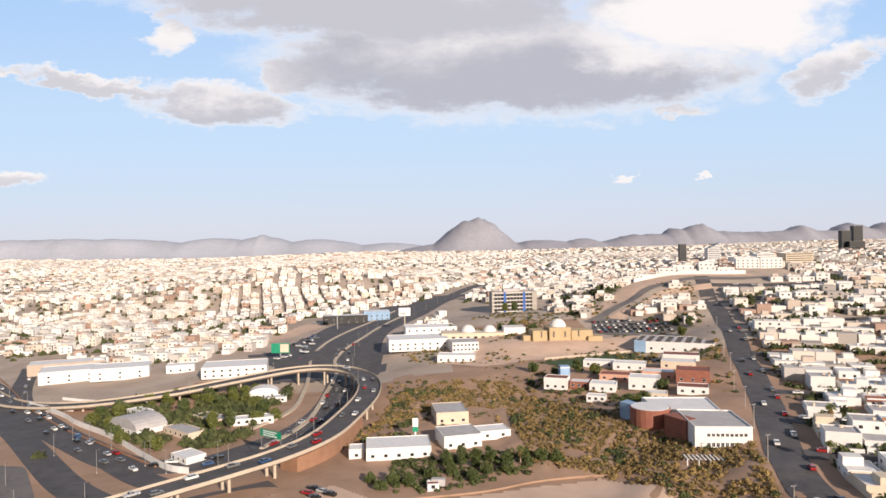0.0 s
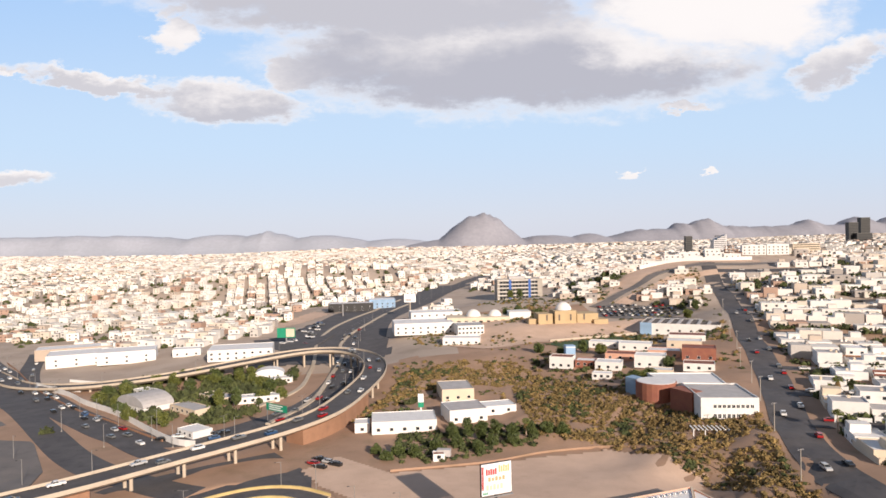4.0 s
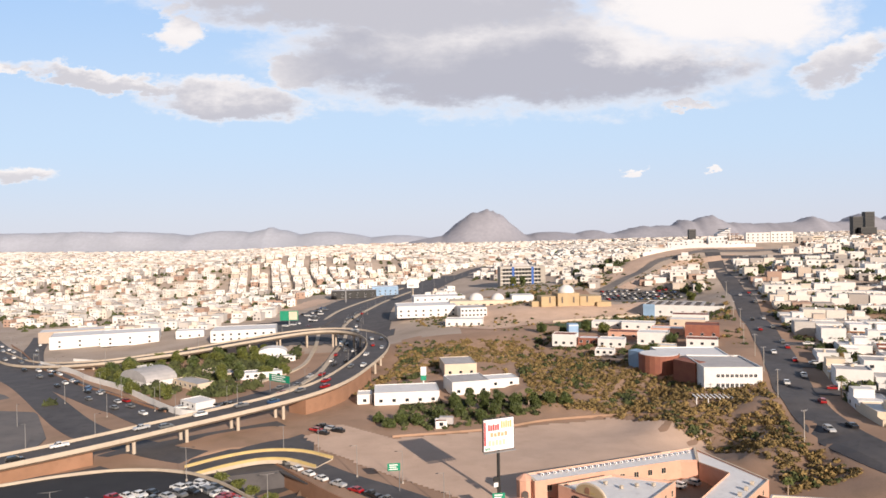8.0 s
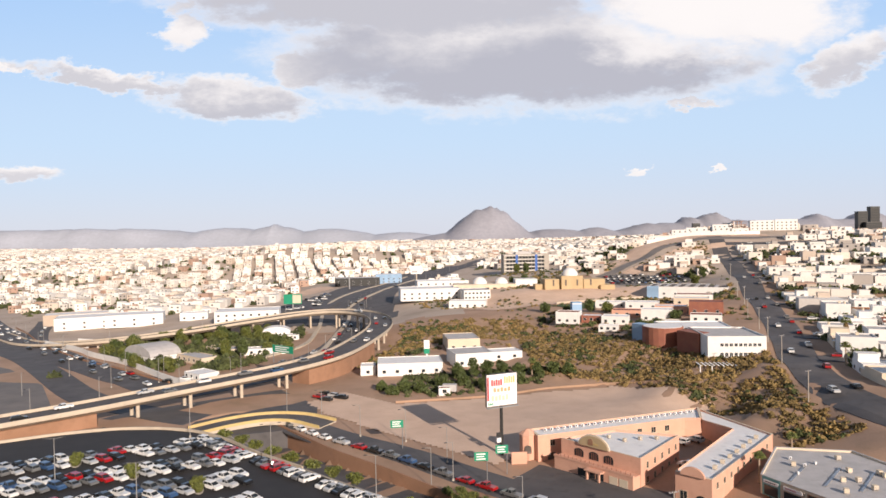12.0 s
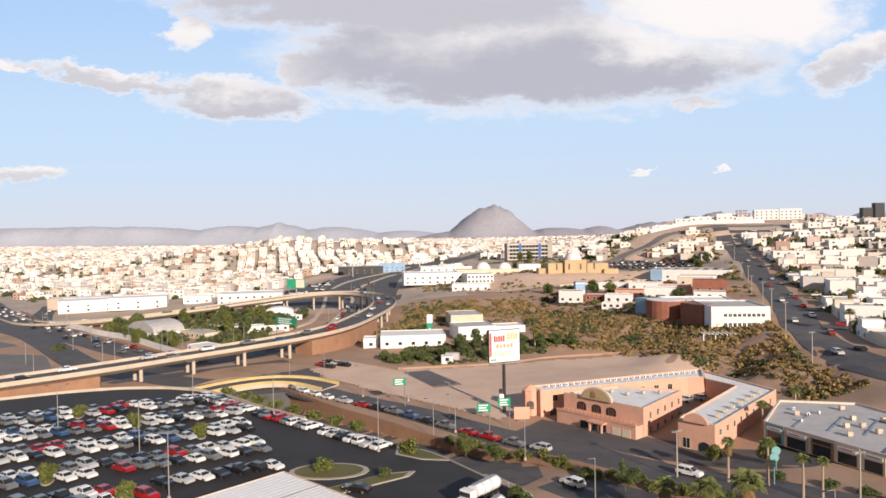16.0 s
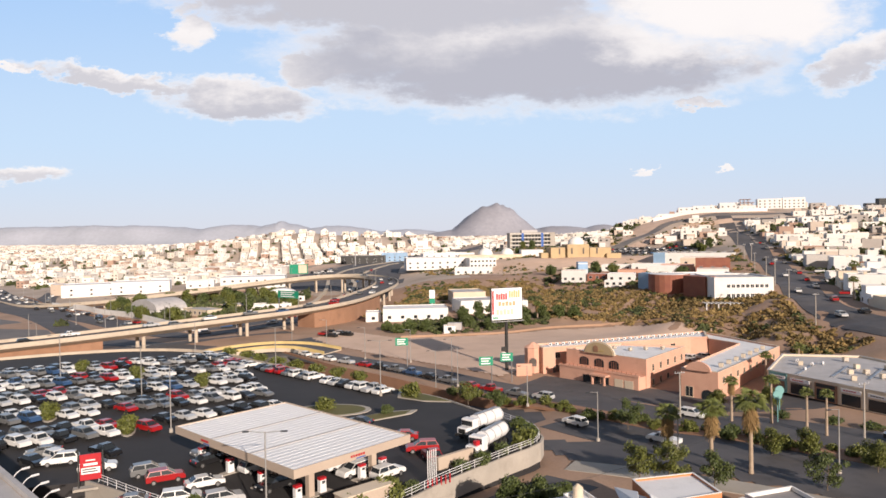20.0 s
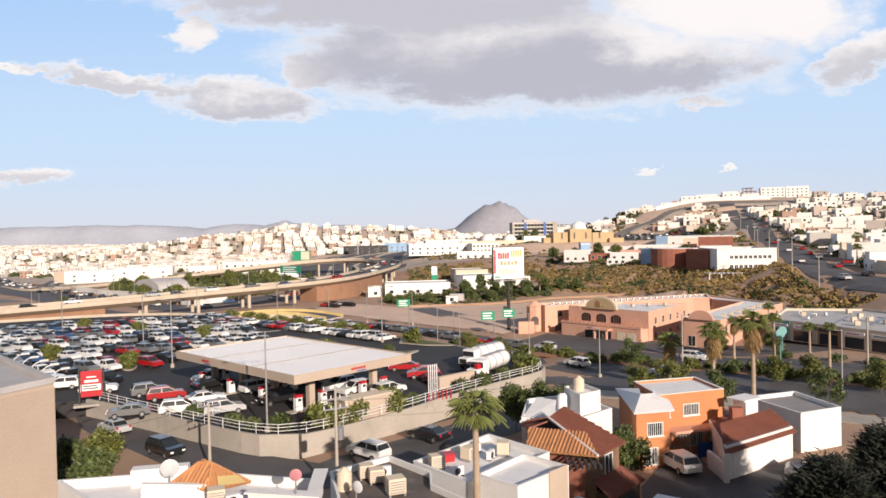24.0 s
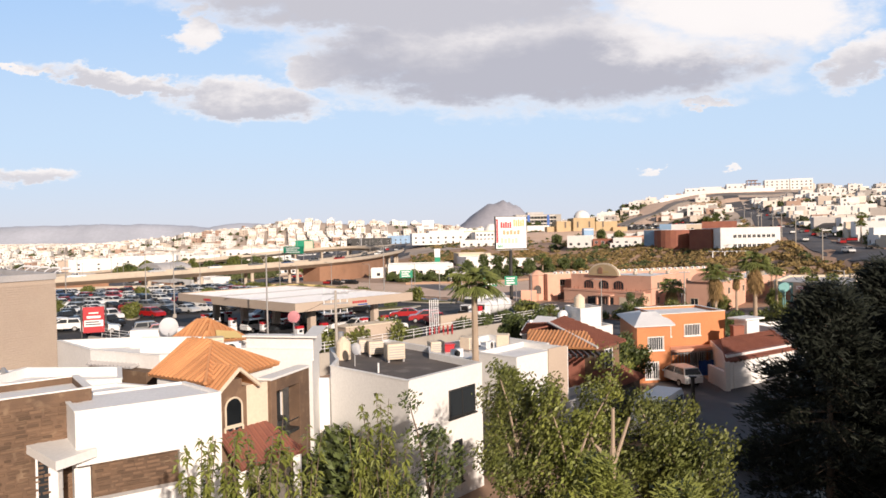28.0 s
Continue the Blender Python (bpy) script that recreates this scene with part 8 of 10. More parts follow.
for x0, z0, x1, z1, mt in ((-4.2, 14.6, -3.6, 20.6, "red"), (-3.0, 18.2, 0.2, 19.8, "red"), (0.6, 18.6, 3.8, 20.4, "yellow"), (-2.4, 16.6, 2.6, 17.7, "sandstone"), (-3.0, 14.4, 2.0, 15.8, "cream"), (-3.9, 13.4, -2.4, 14.1, "green")):
    bm = bmesh.new()
    n = 5
    for k in range(n):
        box(bm, x0 + (x1 - x0) * k / n, -0.29, z0, x0 + (x1 - x0) * (k + 0.75) / n, -0.265, z1 - 0.2 * (k % 2))
    part("poster_bar", bm, M[mt], bb)
part("catwalk", boxes((-4.4, -1.0, 12.7, 4.4, -0.2, 12.85)), M["metal"], bb)
for i, (zz, w) in enumerate(((5.2, 1.2), (3.8, 1.2))):
    part("lower_sign", boxes((-1.6, -0.2, zz, -0.4, 0.1, zz + 1.1)), M["sign_white" if i else "dark_metal"], bb)


def road_sign(x, y, z, h, w, hh, turn=0, label="green road sign on a grey post"):
    t = thing("road_sign", label, "road sign", pose(x, y, z, 0, 0, turn), "green road signs")
    bm = bmesh.new()
    tube(bm, (w / 2 - 0.3, 0.1, 0), (w / 2 - 0.3, 0.1, h), 0.12, n=8)
    part("post", bm, M["metal"], t)
    part("panel", boxes((-w / 2, -0.06, h - hh, w / 2, 0.0, h), bevel=0.02), M["green"], t)
    bm = bmesh.new()
    for k in range(3):
        box(bm, -w * 0.36, -0.09, h - hh + hh * (0.15 + 0.28 * k), w * (0.3 - 0.1 * (k % 2)), -0.065, h - hh + hh * (0.28 + 0.28 * k))
    part("text_bar", bm, M["sign_white"], t)
    return t


for x, y, w, hh, h in ((-11, 184, 3.4, 2.0, 7.6), (9.4, 158, 3.2, 2.0, 7.2), (14.6, 163.5, 3.0, 2.0, 7.0)):
    road_sign(x, y, gz(x, y), h, w, hh, 5)
gs_ = road_sign(-61, 277, 3.5, 7.2, 12.5, 2.9, -38, "wide green gantry sign over the flyover")
part("post", boxes((-6.0, 0.02, 0, -5.7, 0.25, 7.2)), M["metal"], gs_)
for x, y, z, h, w, hh in ((-103, 505, 1, 12, 13, 7), (-78, 640, 8, 16, 8, 5)):
    t = thing("roadside_billboard", "green and yellow roadside billboard on a post", "billboard", pose(x, y, z))
    bm = bmesh.new()
    tube(bm, (0, 0.5, -2), (0, 0.5, h), 0.6, n=10)
    part("post", bm, M["metal"], t)
    part("panel", boxes((-w / 2, -0.4, h - hh, w / 2, 0.4, h)), M["green" if h < 14 else "sign_white"], t)
    part("poster_bar", boxes((0, -0.5, h - hh + 0.6, w / 2 - 0.5, -0.42, h - 0.6)), M["cream"], t)
for x, y, h in ((-9.0, 190, 9), (1.9, 172, 9), (3.0, 160, 9), (-36, 216, 9), (-22, 196, 9), (-48, 222, 8), (50.9, 92, 8.5), (24, 112, 8), (34, 104, 7), (16, 137, 8), (-2, 156, 9)):
    lamp_post(x, y, gz(x, y), h, 1.4, 200, "grey street lamp on a tall post", "street lamps")
for i, p in enumerate(FLY[20:150:11]):
    n = sides(FLY)[20 + i * 11]
    lamp_post(p[0] + n[0] * 6.1, p[1] + n[1] * 6.1, p[2], 7.5, 1.2, 0, "grey lamp post on the flyover parapet", "flyover lamps")
for i, p in enumerate(curve_points(HWY, 34)[6:30]):
    lamp_post(p[0] + 9, p[1] - 4, gz(p[0] + 9, p[1] - 4), 10, 2.0, 60, "grey highway lamp post with two arms", "highway lamps", True)
for i, (x, y) in enumerate(((-158, 301), (-129, 277), (-163, 327), (-137, 308), (-116, 297), (-101, 274), (-136, 234), (-196, 367), (-157, 265))):
    lamp_post(x, y, gz(x, y) - 0.2, 9.5, 1.4, 40 * i, "grey highway lamp post", "highway lamps")
for x, y in ((41.9, 125.6), (63.9, 107.6), (104, 194), (113.4, 227), (126, 262), (137, 292), (146, 322), (160, 356), (176, 400), (196, 455)):
    power_pole(x, y, gz(x, y), 9.5 if y > 130 else 8.5, 20, 1)
for x, y in ((55.7, 118), (58, 122)):
    t = thing("shop_sign", "small round shop sign on a pale post", "sign", pose(x, y, gz(x, y)))
    bm = bmesh.new()
    tube(bm, (0, 0, 0), (0, 0, 5.4), 0.09, n=8)
    part("post", bm, M["teal"], t)
    bm = bmesh.new()
    tube(bm, (0, -0.1, 4.6), (0, 0.1, 4.6), 0.8, n=16)
    part("disc", bm, M["teal"], t)

# palms and trees along the avenue
for i, (x, y, h, s, sk) in enumerate(((31.5, 101, 6.4, 1.35, True), (35.0, 94, 8.2, 1.45, True), (39.6, 92.5, 9.6, 1.55, True), (49.2, 121, 7.0, 0.9, True), (54.4, 117.5, 7.2, 0.95, False), (57.0, 111.2, 6.4, 0.8, False), (59.0, 109.2, 6.6, 0.8, False),
                                      (68.5, 149, 6.0, 1.0, False), (84.5, 166, 5.5, 0.9, False), (36, 262, 6, 1.2, True), (134, 226, 6.5, 1.3, False), (156, 262, 8, 1.4, True), (150, 214, 6, 1.2, False))):
    palm(x, y, gz(x, y), h, s, i % 3, sk, "fan palm with a brown skirt of dead fronds" if sk else "small green fan palm")
for i, (x, y, h, sp, mt) in enumerate(((30.6, 118.5, 5.2, 2.4, "leaf_yellow"), (46, 100, 3.6, 1.6, "leaf"), (50.6, 99, 4.2, 1.5, "leaf_yellow"), (46, 86, 4.6, 2.2, "leaf"), (56, 92, 4.2, 1.8, "leaf_yellow"), (28, 90, 5.4, 2.2, "leaf"), (33, 88, 4.2, 1.8, "leaf"), (24.5, 91, 4.5, 2.0, "leaf"),
                                       (4.6, 142.5, 4.2, 2.0, "leaf_yellow"), (10, 137, 3.4, 1.5, "leaf_yellow"), (60, 130, 4.0, 1.7, "leaf"), (52, 134, 3.4, 1.4, "leaf"), (70, 100, 3.6, 1.6, "leaf"))):
    tree(x, y, gz(x, y), h, sp, "dusty green tree on the planted strip of the avenue", "leaf_yellow" if i % 3 else "leaf", "bark", 200 + i, 210, 0.13, 0.8, 0.25, "avenue trees", 8)
for i in range(46):
    f = i / 46
    x = 60 - 58 * f + srn.uniform(-2, 2)
    y = 95 + 58 * f + srn.uniform(-2, 2)
    bush(x, y, gz(x, y), srn.uniform(0.7, 1.7), "dry shrub on the median of the avenue", srn.choice((0, 1, 2)), "median shrubs")
for x, y in ((64, 116), (68, 112), (58, 121), (71, 108)):
    bush(x, y, gz(x, y), 1.8, "low dark hedge by the forecourt", 2, "forecourt hedges", flat=0.6)
md = bmesh.new()
sweep(md, height_of(curve_points([(76, 86), (58, 98), (42, 114), (28, 129), (14, 143), (4, 153)], 3), 0.1), [(-2.6, -0.4), (2.6, -0.4), (2.6, 0.12), (-2.6, 0.12)])
structure("median", md, M["brown_wall"], "reddish earth median between the carriageways", "median")
sb = bmesh.new()
sweep(sb, height_of(curve_points([(17, 99), (26, 93.5), (36, 87.5), (46, 80), (62, 65), (80, 48)], 3), 0.0), [(-2.2, -0.3), (2.2, -0.3), (2.2, 0.14), (-2.2, 0.14)])
structure("pavement_by_avenue", sb, M["concrete"], "pale concrete pavement along the avenue", "pavement")

# ---- traffic ----
trng = random.Random(23)


def traffic(pts, offset, gap, where, group, start=0.0, end=1e9, reverse=False, jam=0.0, kinds=("saloon", "suv", "pickup"), lift=0.14, colours=None):
    line = curve_points(pts, 1.0)
    nn = sides(line)
    i = int(start + trng.uniform(0, gap))
    while i < min(end, len(line) - 3):
        p, n = line[i], nn[i]
        x, y = p[0] + n[0] * offset, p[1] + n[1] * offset
        z = p[2] if len(p) > 2 else gz(x, y) - float(trench_depth(p[0], p[1]))
        turn = math.degrees(math.atan2(n[1], n[0])) + (180 if reverse else 0)
        car(x, y, z + lift, turn, trng.choice(kinds), colours[trng.randrange(len(colours))] if colours else some_colour(), where, group)
        i += int(gap * trng.uniform(0.6 if not jam else 0.9, 1.6 if not jam else 1.15))


FLYL = [tuple(p) for p in FLY[::6]]
traffic(FLYL, 2.6, 26, "driving on the curved flyover", "cars on the flyover", 60, 420, lift=0.06)
traffic(FLYL, -2.6, 34, "driving on the curved flyover", "cars on the flyover", 60, 420, True, lift=0.06)
traffic(HWY, 4.5, 26, "driving on the wide highway", "cars on the highway", 30, 760, lift=0.26)
traffic(HWY, 0.5, 30, "driving on the wide highway", "cars on the highway", 30, 760, lift=0.26)
traffic(HWY, -4.5, 30, "driving on the wide highway", "cars on the highway", 30, 760, lift=0.26)
traffic(HWY2, 2, 30, "driving on the side carriageway", "cars on the highway", 40, 520, lift=0.18)
traffic([(54, 114), (38, 130), (22, 146), (6, 162), (-12, 180), (-30, 196), (-48, 216)], 2.6, 6.6, "queueing on the avenue", "cars queueing on the avenue", 40, 140, True, 1, lift=0.1)
traffic([(98, 78), (74, 98), (54, 114), (38, 130), (22, 146)], -2, 22, "driving past the hotel", "cars on the avenue", 0, 120, lift=0.1)
traffic(AVENUE, 1, 24, "driving on the near avenue", "cars on the avenue", 20, 150, True, lift=0.1)
traffic([(113.5, 180), (115, 203), (125, 238), (152, 305), (182, 388), (214, 478)], -5.2, 26, "parked along the climbing street", "cars on the climbing street", 10, 320, True, lift=0.14)
traffic([(113.5, 180), (115, 203), (125, 238), (152, 305), (182, 388), (214, 478)], 1.5, 45, "driving on the climbing street", "cars on the climbing street", 10, 320, lift=0.14)
for x, y in ((-38, 238), (-36, 243), (-39, 246), (-33, 240), (-41, 242)):
    car(x, y, gz(x, y) + 0.15, 60, some_kind(), some_colour(), "parked on the bare lot", "cars on the bare lot")
tk = thing("box_truck", "grey box truck parked beside the trees", "truck", pose(3.6, 245, gz(3.6, 245) + 0.1, 0, 0, 80))
part("box", boxes((-1.2, -3.2, 0.7, 1.2, 1.6, 3.1), bevel=0.04), M["grey_roof"], tk)
part("cab", boxes((-1.1, 1.7, 0.5, 1.1, 3.2, 2.3), bevel=0.12), M["white_metal"], tk)
for sx in (-0.95, 0.95):
    for sy in (-2.0, 2.4):
        part("wheel", CAR_MESH["saloon"][2], None, tk).location = (sx, sy, 0.34)

# yellow-kerbed bridge over the sunken road
bg = tagged(new("small_bridge"), "low concrete bridge with yellow kerbs over the sunken road", "bridge")
BR = curve_points([(-72, 203, -2.6), (-62, 208, -1.5), (-52, 212, -1.2), (-42, 212, -1.6), (-33, 208, -2.6)], 2.5)
for nm, prof, mt in (("deck", [(-4.5, -1.1), (4.5, -1.1), (4.5, 0), (-4.5, 0)], "pale_concrete"), ("roadway", [(-3.6, 0.005), (3.6, 0.005), (3.6, 0.04), (-3.6, 0.04)], "asphalt"), ("kerb", [(-4.6, 0.0), (-4.1, 0.0), (-4.1, 0.8), (-4.6, 0.8)], "yellow"), ("kerb", [(4.1, 0.0), (4.6, 0.0), (4.6, 0.8), (4.1, 0.8)], "yellow")):
    bm = bmesh.new()
    sweep(bm, BR, prof)
    part(nm, bm, M[mt], bg)

# ---- the compound inside the loop of the flyover ----
wall_line("compound_wall", [(-228, 408), (-192, 374), (-176, 356), (-154, 335), (-126, 304), (-103, 279), (-92, 273)], 2.6, 0.3, "white", "white panelled wall round the green compound")
wall_line("white_barrier", [(-226, 405), (-205, 392), (-192, 386)], 2.2, 0.3, "white", "low white barrier wall by the road")
wall_line("ramp_wall", [(-150, 402), (-180, 404), (-215, 420)], 1.6, 0.3, "white", "low white wall beside the ramp")
wall_line("hwy_divider_a", [(-300, 500), (-222, 398), (-176, 346), (-130, 302), (-108, 282)], 0.9, 0.4, "brown_wall", "low earth-brown divider between carriageways")
wall_line("hwy_divider_b", [(-70, 300), (-58, 345), (-56, 400), (-57, 462), (-62, 490), (-59, 525), (-47, 576), (-36, 650), (-20, 720)], 0.8, 2.2, "pale_concrete", "earth-pale median between carriageways")
wall_line("hwy_divider_c", [(-84, 330), (-70, 366), (-70, 410), (-75, 461), (-81, 512), (-75, 573), (-58, 651), (-30, 770)], 0.8, 2.2, "pale_concrete", "earth-pale median between carriageways")


def hut(x, y, w, d, h, turn, label, wall="white", roof="white_roof", name="building", windows=3, group="", curved=False, cat="building", rise=0.3, z=None):
    """A plain building with windows on the sides that face the light."""
    t = thing(name, label, cat, pose(x, y, (gz(x, y) if z is None else z) - 0.3, 0, 0, turn), group)
    ring = [(-w / 2, -d / 2), (w / 2, -d / 2), (w / 2, d / 2), (-w / 2, d / 2)]
    bm = bmesh.new()
    prism(bm, ring, 0, h)
    part("wall", bm, M[wall], t)
    if curved:
        bm = bmesh.new()
        n = 10
        pr = [(w / 2 * 1.04 * math.cos(math.pi * k / n), h + w * 0.2 * math.sin(math.pi * k / n)) for k in range(n + 1)]
        a = [bm.verts.new((px, -d / 2 - 0.3, pz)) for px, pz in pr]
        b = [bm.verts.new((px, d / 2 + 0.3, pz)) for px, pz in pr]
        for k in range(n):
            bm.faces.new((a[k], a[k + 1], b[k + 1], b[k]))
        bm.faces.new(a[::-1]), bm.faces.new(b)
        bmesh.ops.recalc_face_normals(bm, faces=bm.faces)
        part("curved_roof", bm, M[roof], t)
    else:
        part("roof", boxes((-w / 2 + 0.22, -d / 2 + 0.22, h, w / 2 - 0.22, d / 2 - 0.22, h + 0.05)), M[roof], t)
        part("parapet", boxes((-w / 2, -d / 2, h + 0.002, w / 2, -d / 2 + 0.2, h + rise), (-w / 2, d / 2 - 0.2, h + 0.002, w / 2, d / 2, h + rise), (-w / 2, -d / 2 + 0.2, h + 0.002, -w / 2 + 0.2, d / 2 - 0.2, h + rise), (w / 2 - 0.2, -d / 2 + 0.2, h + 0.002, w / 2, d / 2 - 0.2, h + rise)), M[wall], t)
    for fl in range(max(1, int((h - 0.3) // 3.0))):
        for k in range(windows):
            s = (k + 0.5) * w / windows
            win = part("window", boxes((-0.75, -0.07, -0.07, 0.75, 0, 0), (-0.75, -0.07, 1.2, 0.75, 0, 1.27), (-0.75, -0.07, 0, -0.68, 0, 1.2), (0.68, -0.07, 0, 0.75, 0, 1.2)), M["white_metal"], t)
            win.matrix_local = pose(-w / 2 + s, -d / 2, 1.25 + 3.0 * fl)
            part("pane", PANE, None, win)
    return t


PANE = mesh_of("pane", boxes((-0.68, -0.04, 0, 0.68, -0.01, 1.2)), M["glass"])
hut(-138, 340, 24, 15, 3.2, -40, "low pavilion with a curved grey roof", "white", "grey_roof", "pavilion", 5, "compound buildings", True)
hut(-112, 328, 22, 9, 3.2, -42, "long low building with a green-grey roof", "cream", "grey_roof", "pavilion", 5, "compound buildings")
hut(-106, 350, 20, 9, 3.2, -42, "long low building with a green-grey roof", "cream", "grey_roof", "pavilion", 5, "compound buildings")
hut(-98, 291, 12, 9, 3.0, -42, "small white building with a pale flat roof", "white", "white_roof", "pavilion", 3, "compound buildings")
hut(-86, 346, 22, 8, 3.2, 15, "long white building behind the trees", "white", "white_roof", "pavilion", 6, "compound buildings")
hut(-92, 402, 16, 10, 3.4, 10, "white shed with a curved roof", "white", "white_roof", "pavilion", 3, "compound buildings", True)
hut(-84, 392, 14, 8, 3.0, 10, "white shed beside the highway", "white", "white_roof", "pavilion", 3, "compound buildings")
hut(-150, 372, 14, 8, 3.0, -40, "low white building among trees", "white", "white_roof", "pavilion", 3, "compound buildings")
for i, (x, y, h) in enumerate(((-165, 362, 7), (-157, 362, 8), (-166, 353, 6), (-160, 370, 8), (-151, 388, 7), (-141, 386, 7.5), (-127, 372, 7), (-136, 315, 6), (-117, 305, 6.5), (-109, 376, 7), (-105, 388, 7.5), (-100, 330, 10), (-93, 335, 9), (-82, 346, 5), (-102, 402, 7), (-120, 395, 8), (-130, 398, 7), (-140, 400, 7), (-112, 410, 7), (-90, 372, 7), (-96, 380, 7.5), (-84, 366, 6), (-118, 384, 7), (-75, 352, 4.5), (-146, 330, 5), (-155, 346, 5), (-98, 408, 6), (-124, 412, 6))):
    tree(x, y, gz(x, y) - 0.2, h, 2.6 if h < 9 else 1.5, "leafy green tree in the compound", "leaf_yellow" if i % 3 else "leaf", "bark", 300 + i, 230, 0.34, 1.7, 0.25, "compound trees", 8)

# ---- white workshops behind the vacant lot ----
hut(-11, 285, 26, 16, 4.8, 4, "white showroom with a rounded corner", "white", "white_roof", "showroom", 5, "workshops")
hut(14, 292, 16, 16, 5.4, 12, "white workshop with a grey roof", "white", "grey_roof", "workshop", 3, "workshops")
hut(12, 330, 15, 20, 5.4, 6, "cream workshop with a grey roof", "cream", "grey_roof", "workshop", 3, "workshops")
hut(29, 300, 14, 10, 3.6, 12, "low white shed beside the scrub", "white", "white_roof", "workshop", 2, "workshops")
hut(-28, 285, 6, 8, 4.0, 4, "white flat roofed kiosk", "white", "white_roof", "workshop", 1, "workshops")
hut(2.4, 243, 4, 3.5, 2.6, 4, "small white hut with a red roof", "white", "red_tile", "hut", 1, "workshops")
hut(-4, 500, 42, 28, 8, 6, "large white dealership with glass front", "white", "white_roof", "dealership", 8, "dealerships")
hut(28, 478, 18, 20, 6.5, 6, "white dealership hall with a grey roof", "white", "grey_roof", "dealership", 7, "dealerships")
hut(22, 452, 24, 12, 4.6, -8, "low white hall beside the scrub", "white", "white_roof", "dealership", 5, "dealerships")
hut(6, 548, 40, 22, 7, 6, "long white hall beside the highway", "white", "white_roof", "dealership", 7, "dealerships")
sg = thing("green_totem", "narrow green and white totem sign", "sign", pose(-4, 300, gz(-4, 300)))
part("post", boxes((-0.3, -0.2, 0, 0.3, 0.2, 5)), M["sign_white"], sg)
part("panel", boxes((-1.2, -0.3, 4, 1.2, 0.3, 9)), M["sign_white"], sg)
part("green_panel", boxes((-1.2, -0.36, 3.2, 1.2, -0.3, 5.4)), M["green"], sg)
t = thing("small_billboard", "white roadside billboard on one pale post", "billboard", pose(-15, 600, gz(-15, 600)))
bm = bmesh.new()
tube(bm, (0, 0.3, -0.3), (0, 0.3, 12), 0.5, n=10)
part("post", bm, M["pale_concrete"], t)
part("panel", boxes((-5, -0.3, 11, 5, 0.3, 18)), M["sign_white"], t)
part("poster_bar", boxes((-4, -0.36, 12, 1, -0.31, 14)), M["grey_roof"], t)
# long white showroom left of the highway, and the big white sheds
hut(-122, 456, 40, 26, 7.0, 10, "long white two-storey showroom by the flyover", "white", "white_roof", "showroom", 8, "highway buildings")
hut(-240, 480, 36, 26, 8.0, 22, "large white shed with plain walls", "white", "white_roof", "shed", 3, "highway buildings")
hut(-205, 478, 36, 24, 8.0, 18, "large white shed with plain walls", "white", "white_roof", "shed", 3, "highway buildings")
hut(-262, 520, 50, 20, 8.0, 22, "long beige hall with blank walls", "beige", "white_roof", "shed", 2, "highway buildings")
hut(-165, 478, 18, 12, 5.0, 14, "white kiosk building by the ramp", "white", "white_roof", "shed", 3, "highway buildings")
hut(-76, 690, 44, 18, 8, 6, "filling station shop with a dark green canopy", "dark_metal", "white_roof", "shop", 6, "highway buildings")
hut(-46, 705, 26, 18, 9, 6, "blue fronted service station", "blue", "white_roof", "shop", 5, "highway buildings")
gv = bmesh.new()
prism(gv, [(-118, 500), (-84, 620), (-66, 620), (-70, 540), (-84, 470), (-98, 470)], -4, [gz(x, y) + 0.3 for x, y in ((-118, 500), (-84, 620), (-66, 620), (-70, 540), (-84, 470), (-98, 470))])
structure("forecourt_yard", gv, M["asphalt"], "grey forecourt yard beside the highway", "pavement")
for i in range(22):
    x, y = -100 + trng.uniform(-6, 12), 500 + i * 5.2
    car(x, y, gz(x, y) + 0.35, trng.uniform(0, 90), some_kind(), some_colour(), "standing in the yard by the highway", "cars in the highway yard")

# ---- white offices with the brick drum, and neighbours above the scrub ----
of = thing("office_building", "white two-storey offices with brick and blue fronts", "office", pose(0, 0, 5.4))
OFR = [(103.0, 254.0), (123.5, 251.5), (126.5, 277.0), (106.0, 281.0)]
shell(of, OFR, 0, 8.6, "white", "grey_roof", 0.5)
for i in range(9):
    facade_window(of, OFR[0], OFR[1], 5.0 + i * 1.65, 5.4 + 5.4, 1.1, 1.1, "white_metal", sill=False)
    facade_window(of, OFR[0], OFR[1], 5.0 + i * 1.65, 5.4 + 1.6, 1.1, 1.5, "white_metal", sill=False)
bm = bmesh.new()
prism(bm, [(98.6, 273.5), (103.2, 263.2), (108.5, 266), (104.0, 277)], 0, 8.8)
part("brick_block", bm, M["brick"], of, "red brick block")
bm = bmesh.new()
tube(bm, (97.5, 287, 0), (97.5, 287, 8.8), 8.2, n=24)
part("brick_drum", bm, M["brick"], of, "rounded red brick front")
bm = bmesh.new()
tube(bm, (97.5, 287, 8.8), (97.5, 287, 8.95), 7.8, n=24)
part("drum_roof", bm, M["white_roof"], of)
bm = bmesh.new()
prism(bm, [(87.5, 296.5), (91.5, 289.5), (95, 292), (92, 300)], 0, 8.9)
part("blue_wing", bm, M["blue"], of, "pale blue end wing")
shell(of, [(100, 284), (124, 279), (128, 303), (100, 306)], 0, 8.0, "white", "white_roof", 0.4)
of.location = (-3.6, -1.0, 5.4)
pg = thing("terrace_pergola", "white slatted pergola on a stone terrace", "pergola", pose(98, 243, 3.2, 0, 0, -6))
for i in range(9):
    part("slat", boxes((-6 + i * 1.5, -3, 3.0, -5.4 + i * 1.5, 3, 3.15)), M["white"], pg)
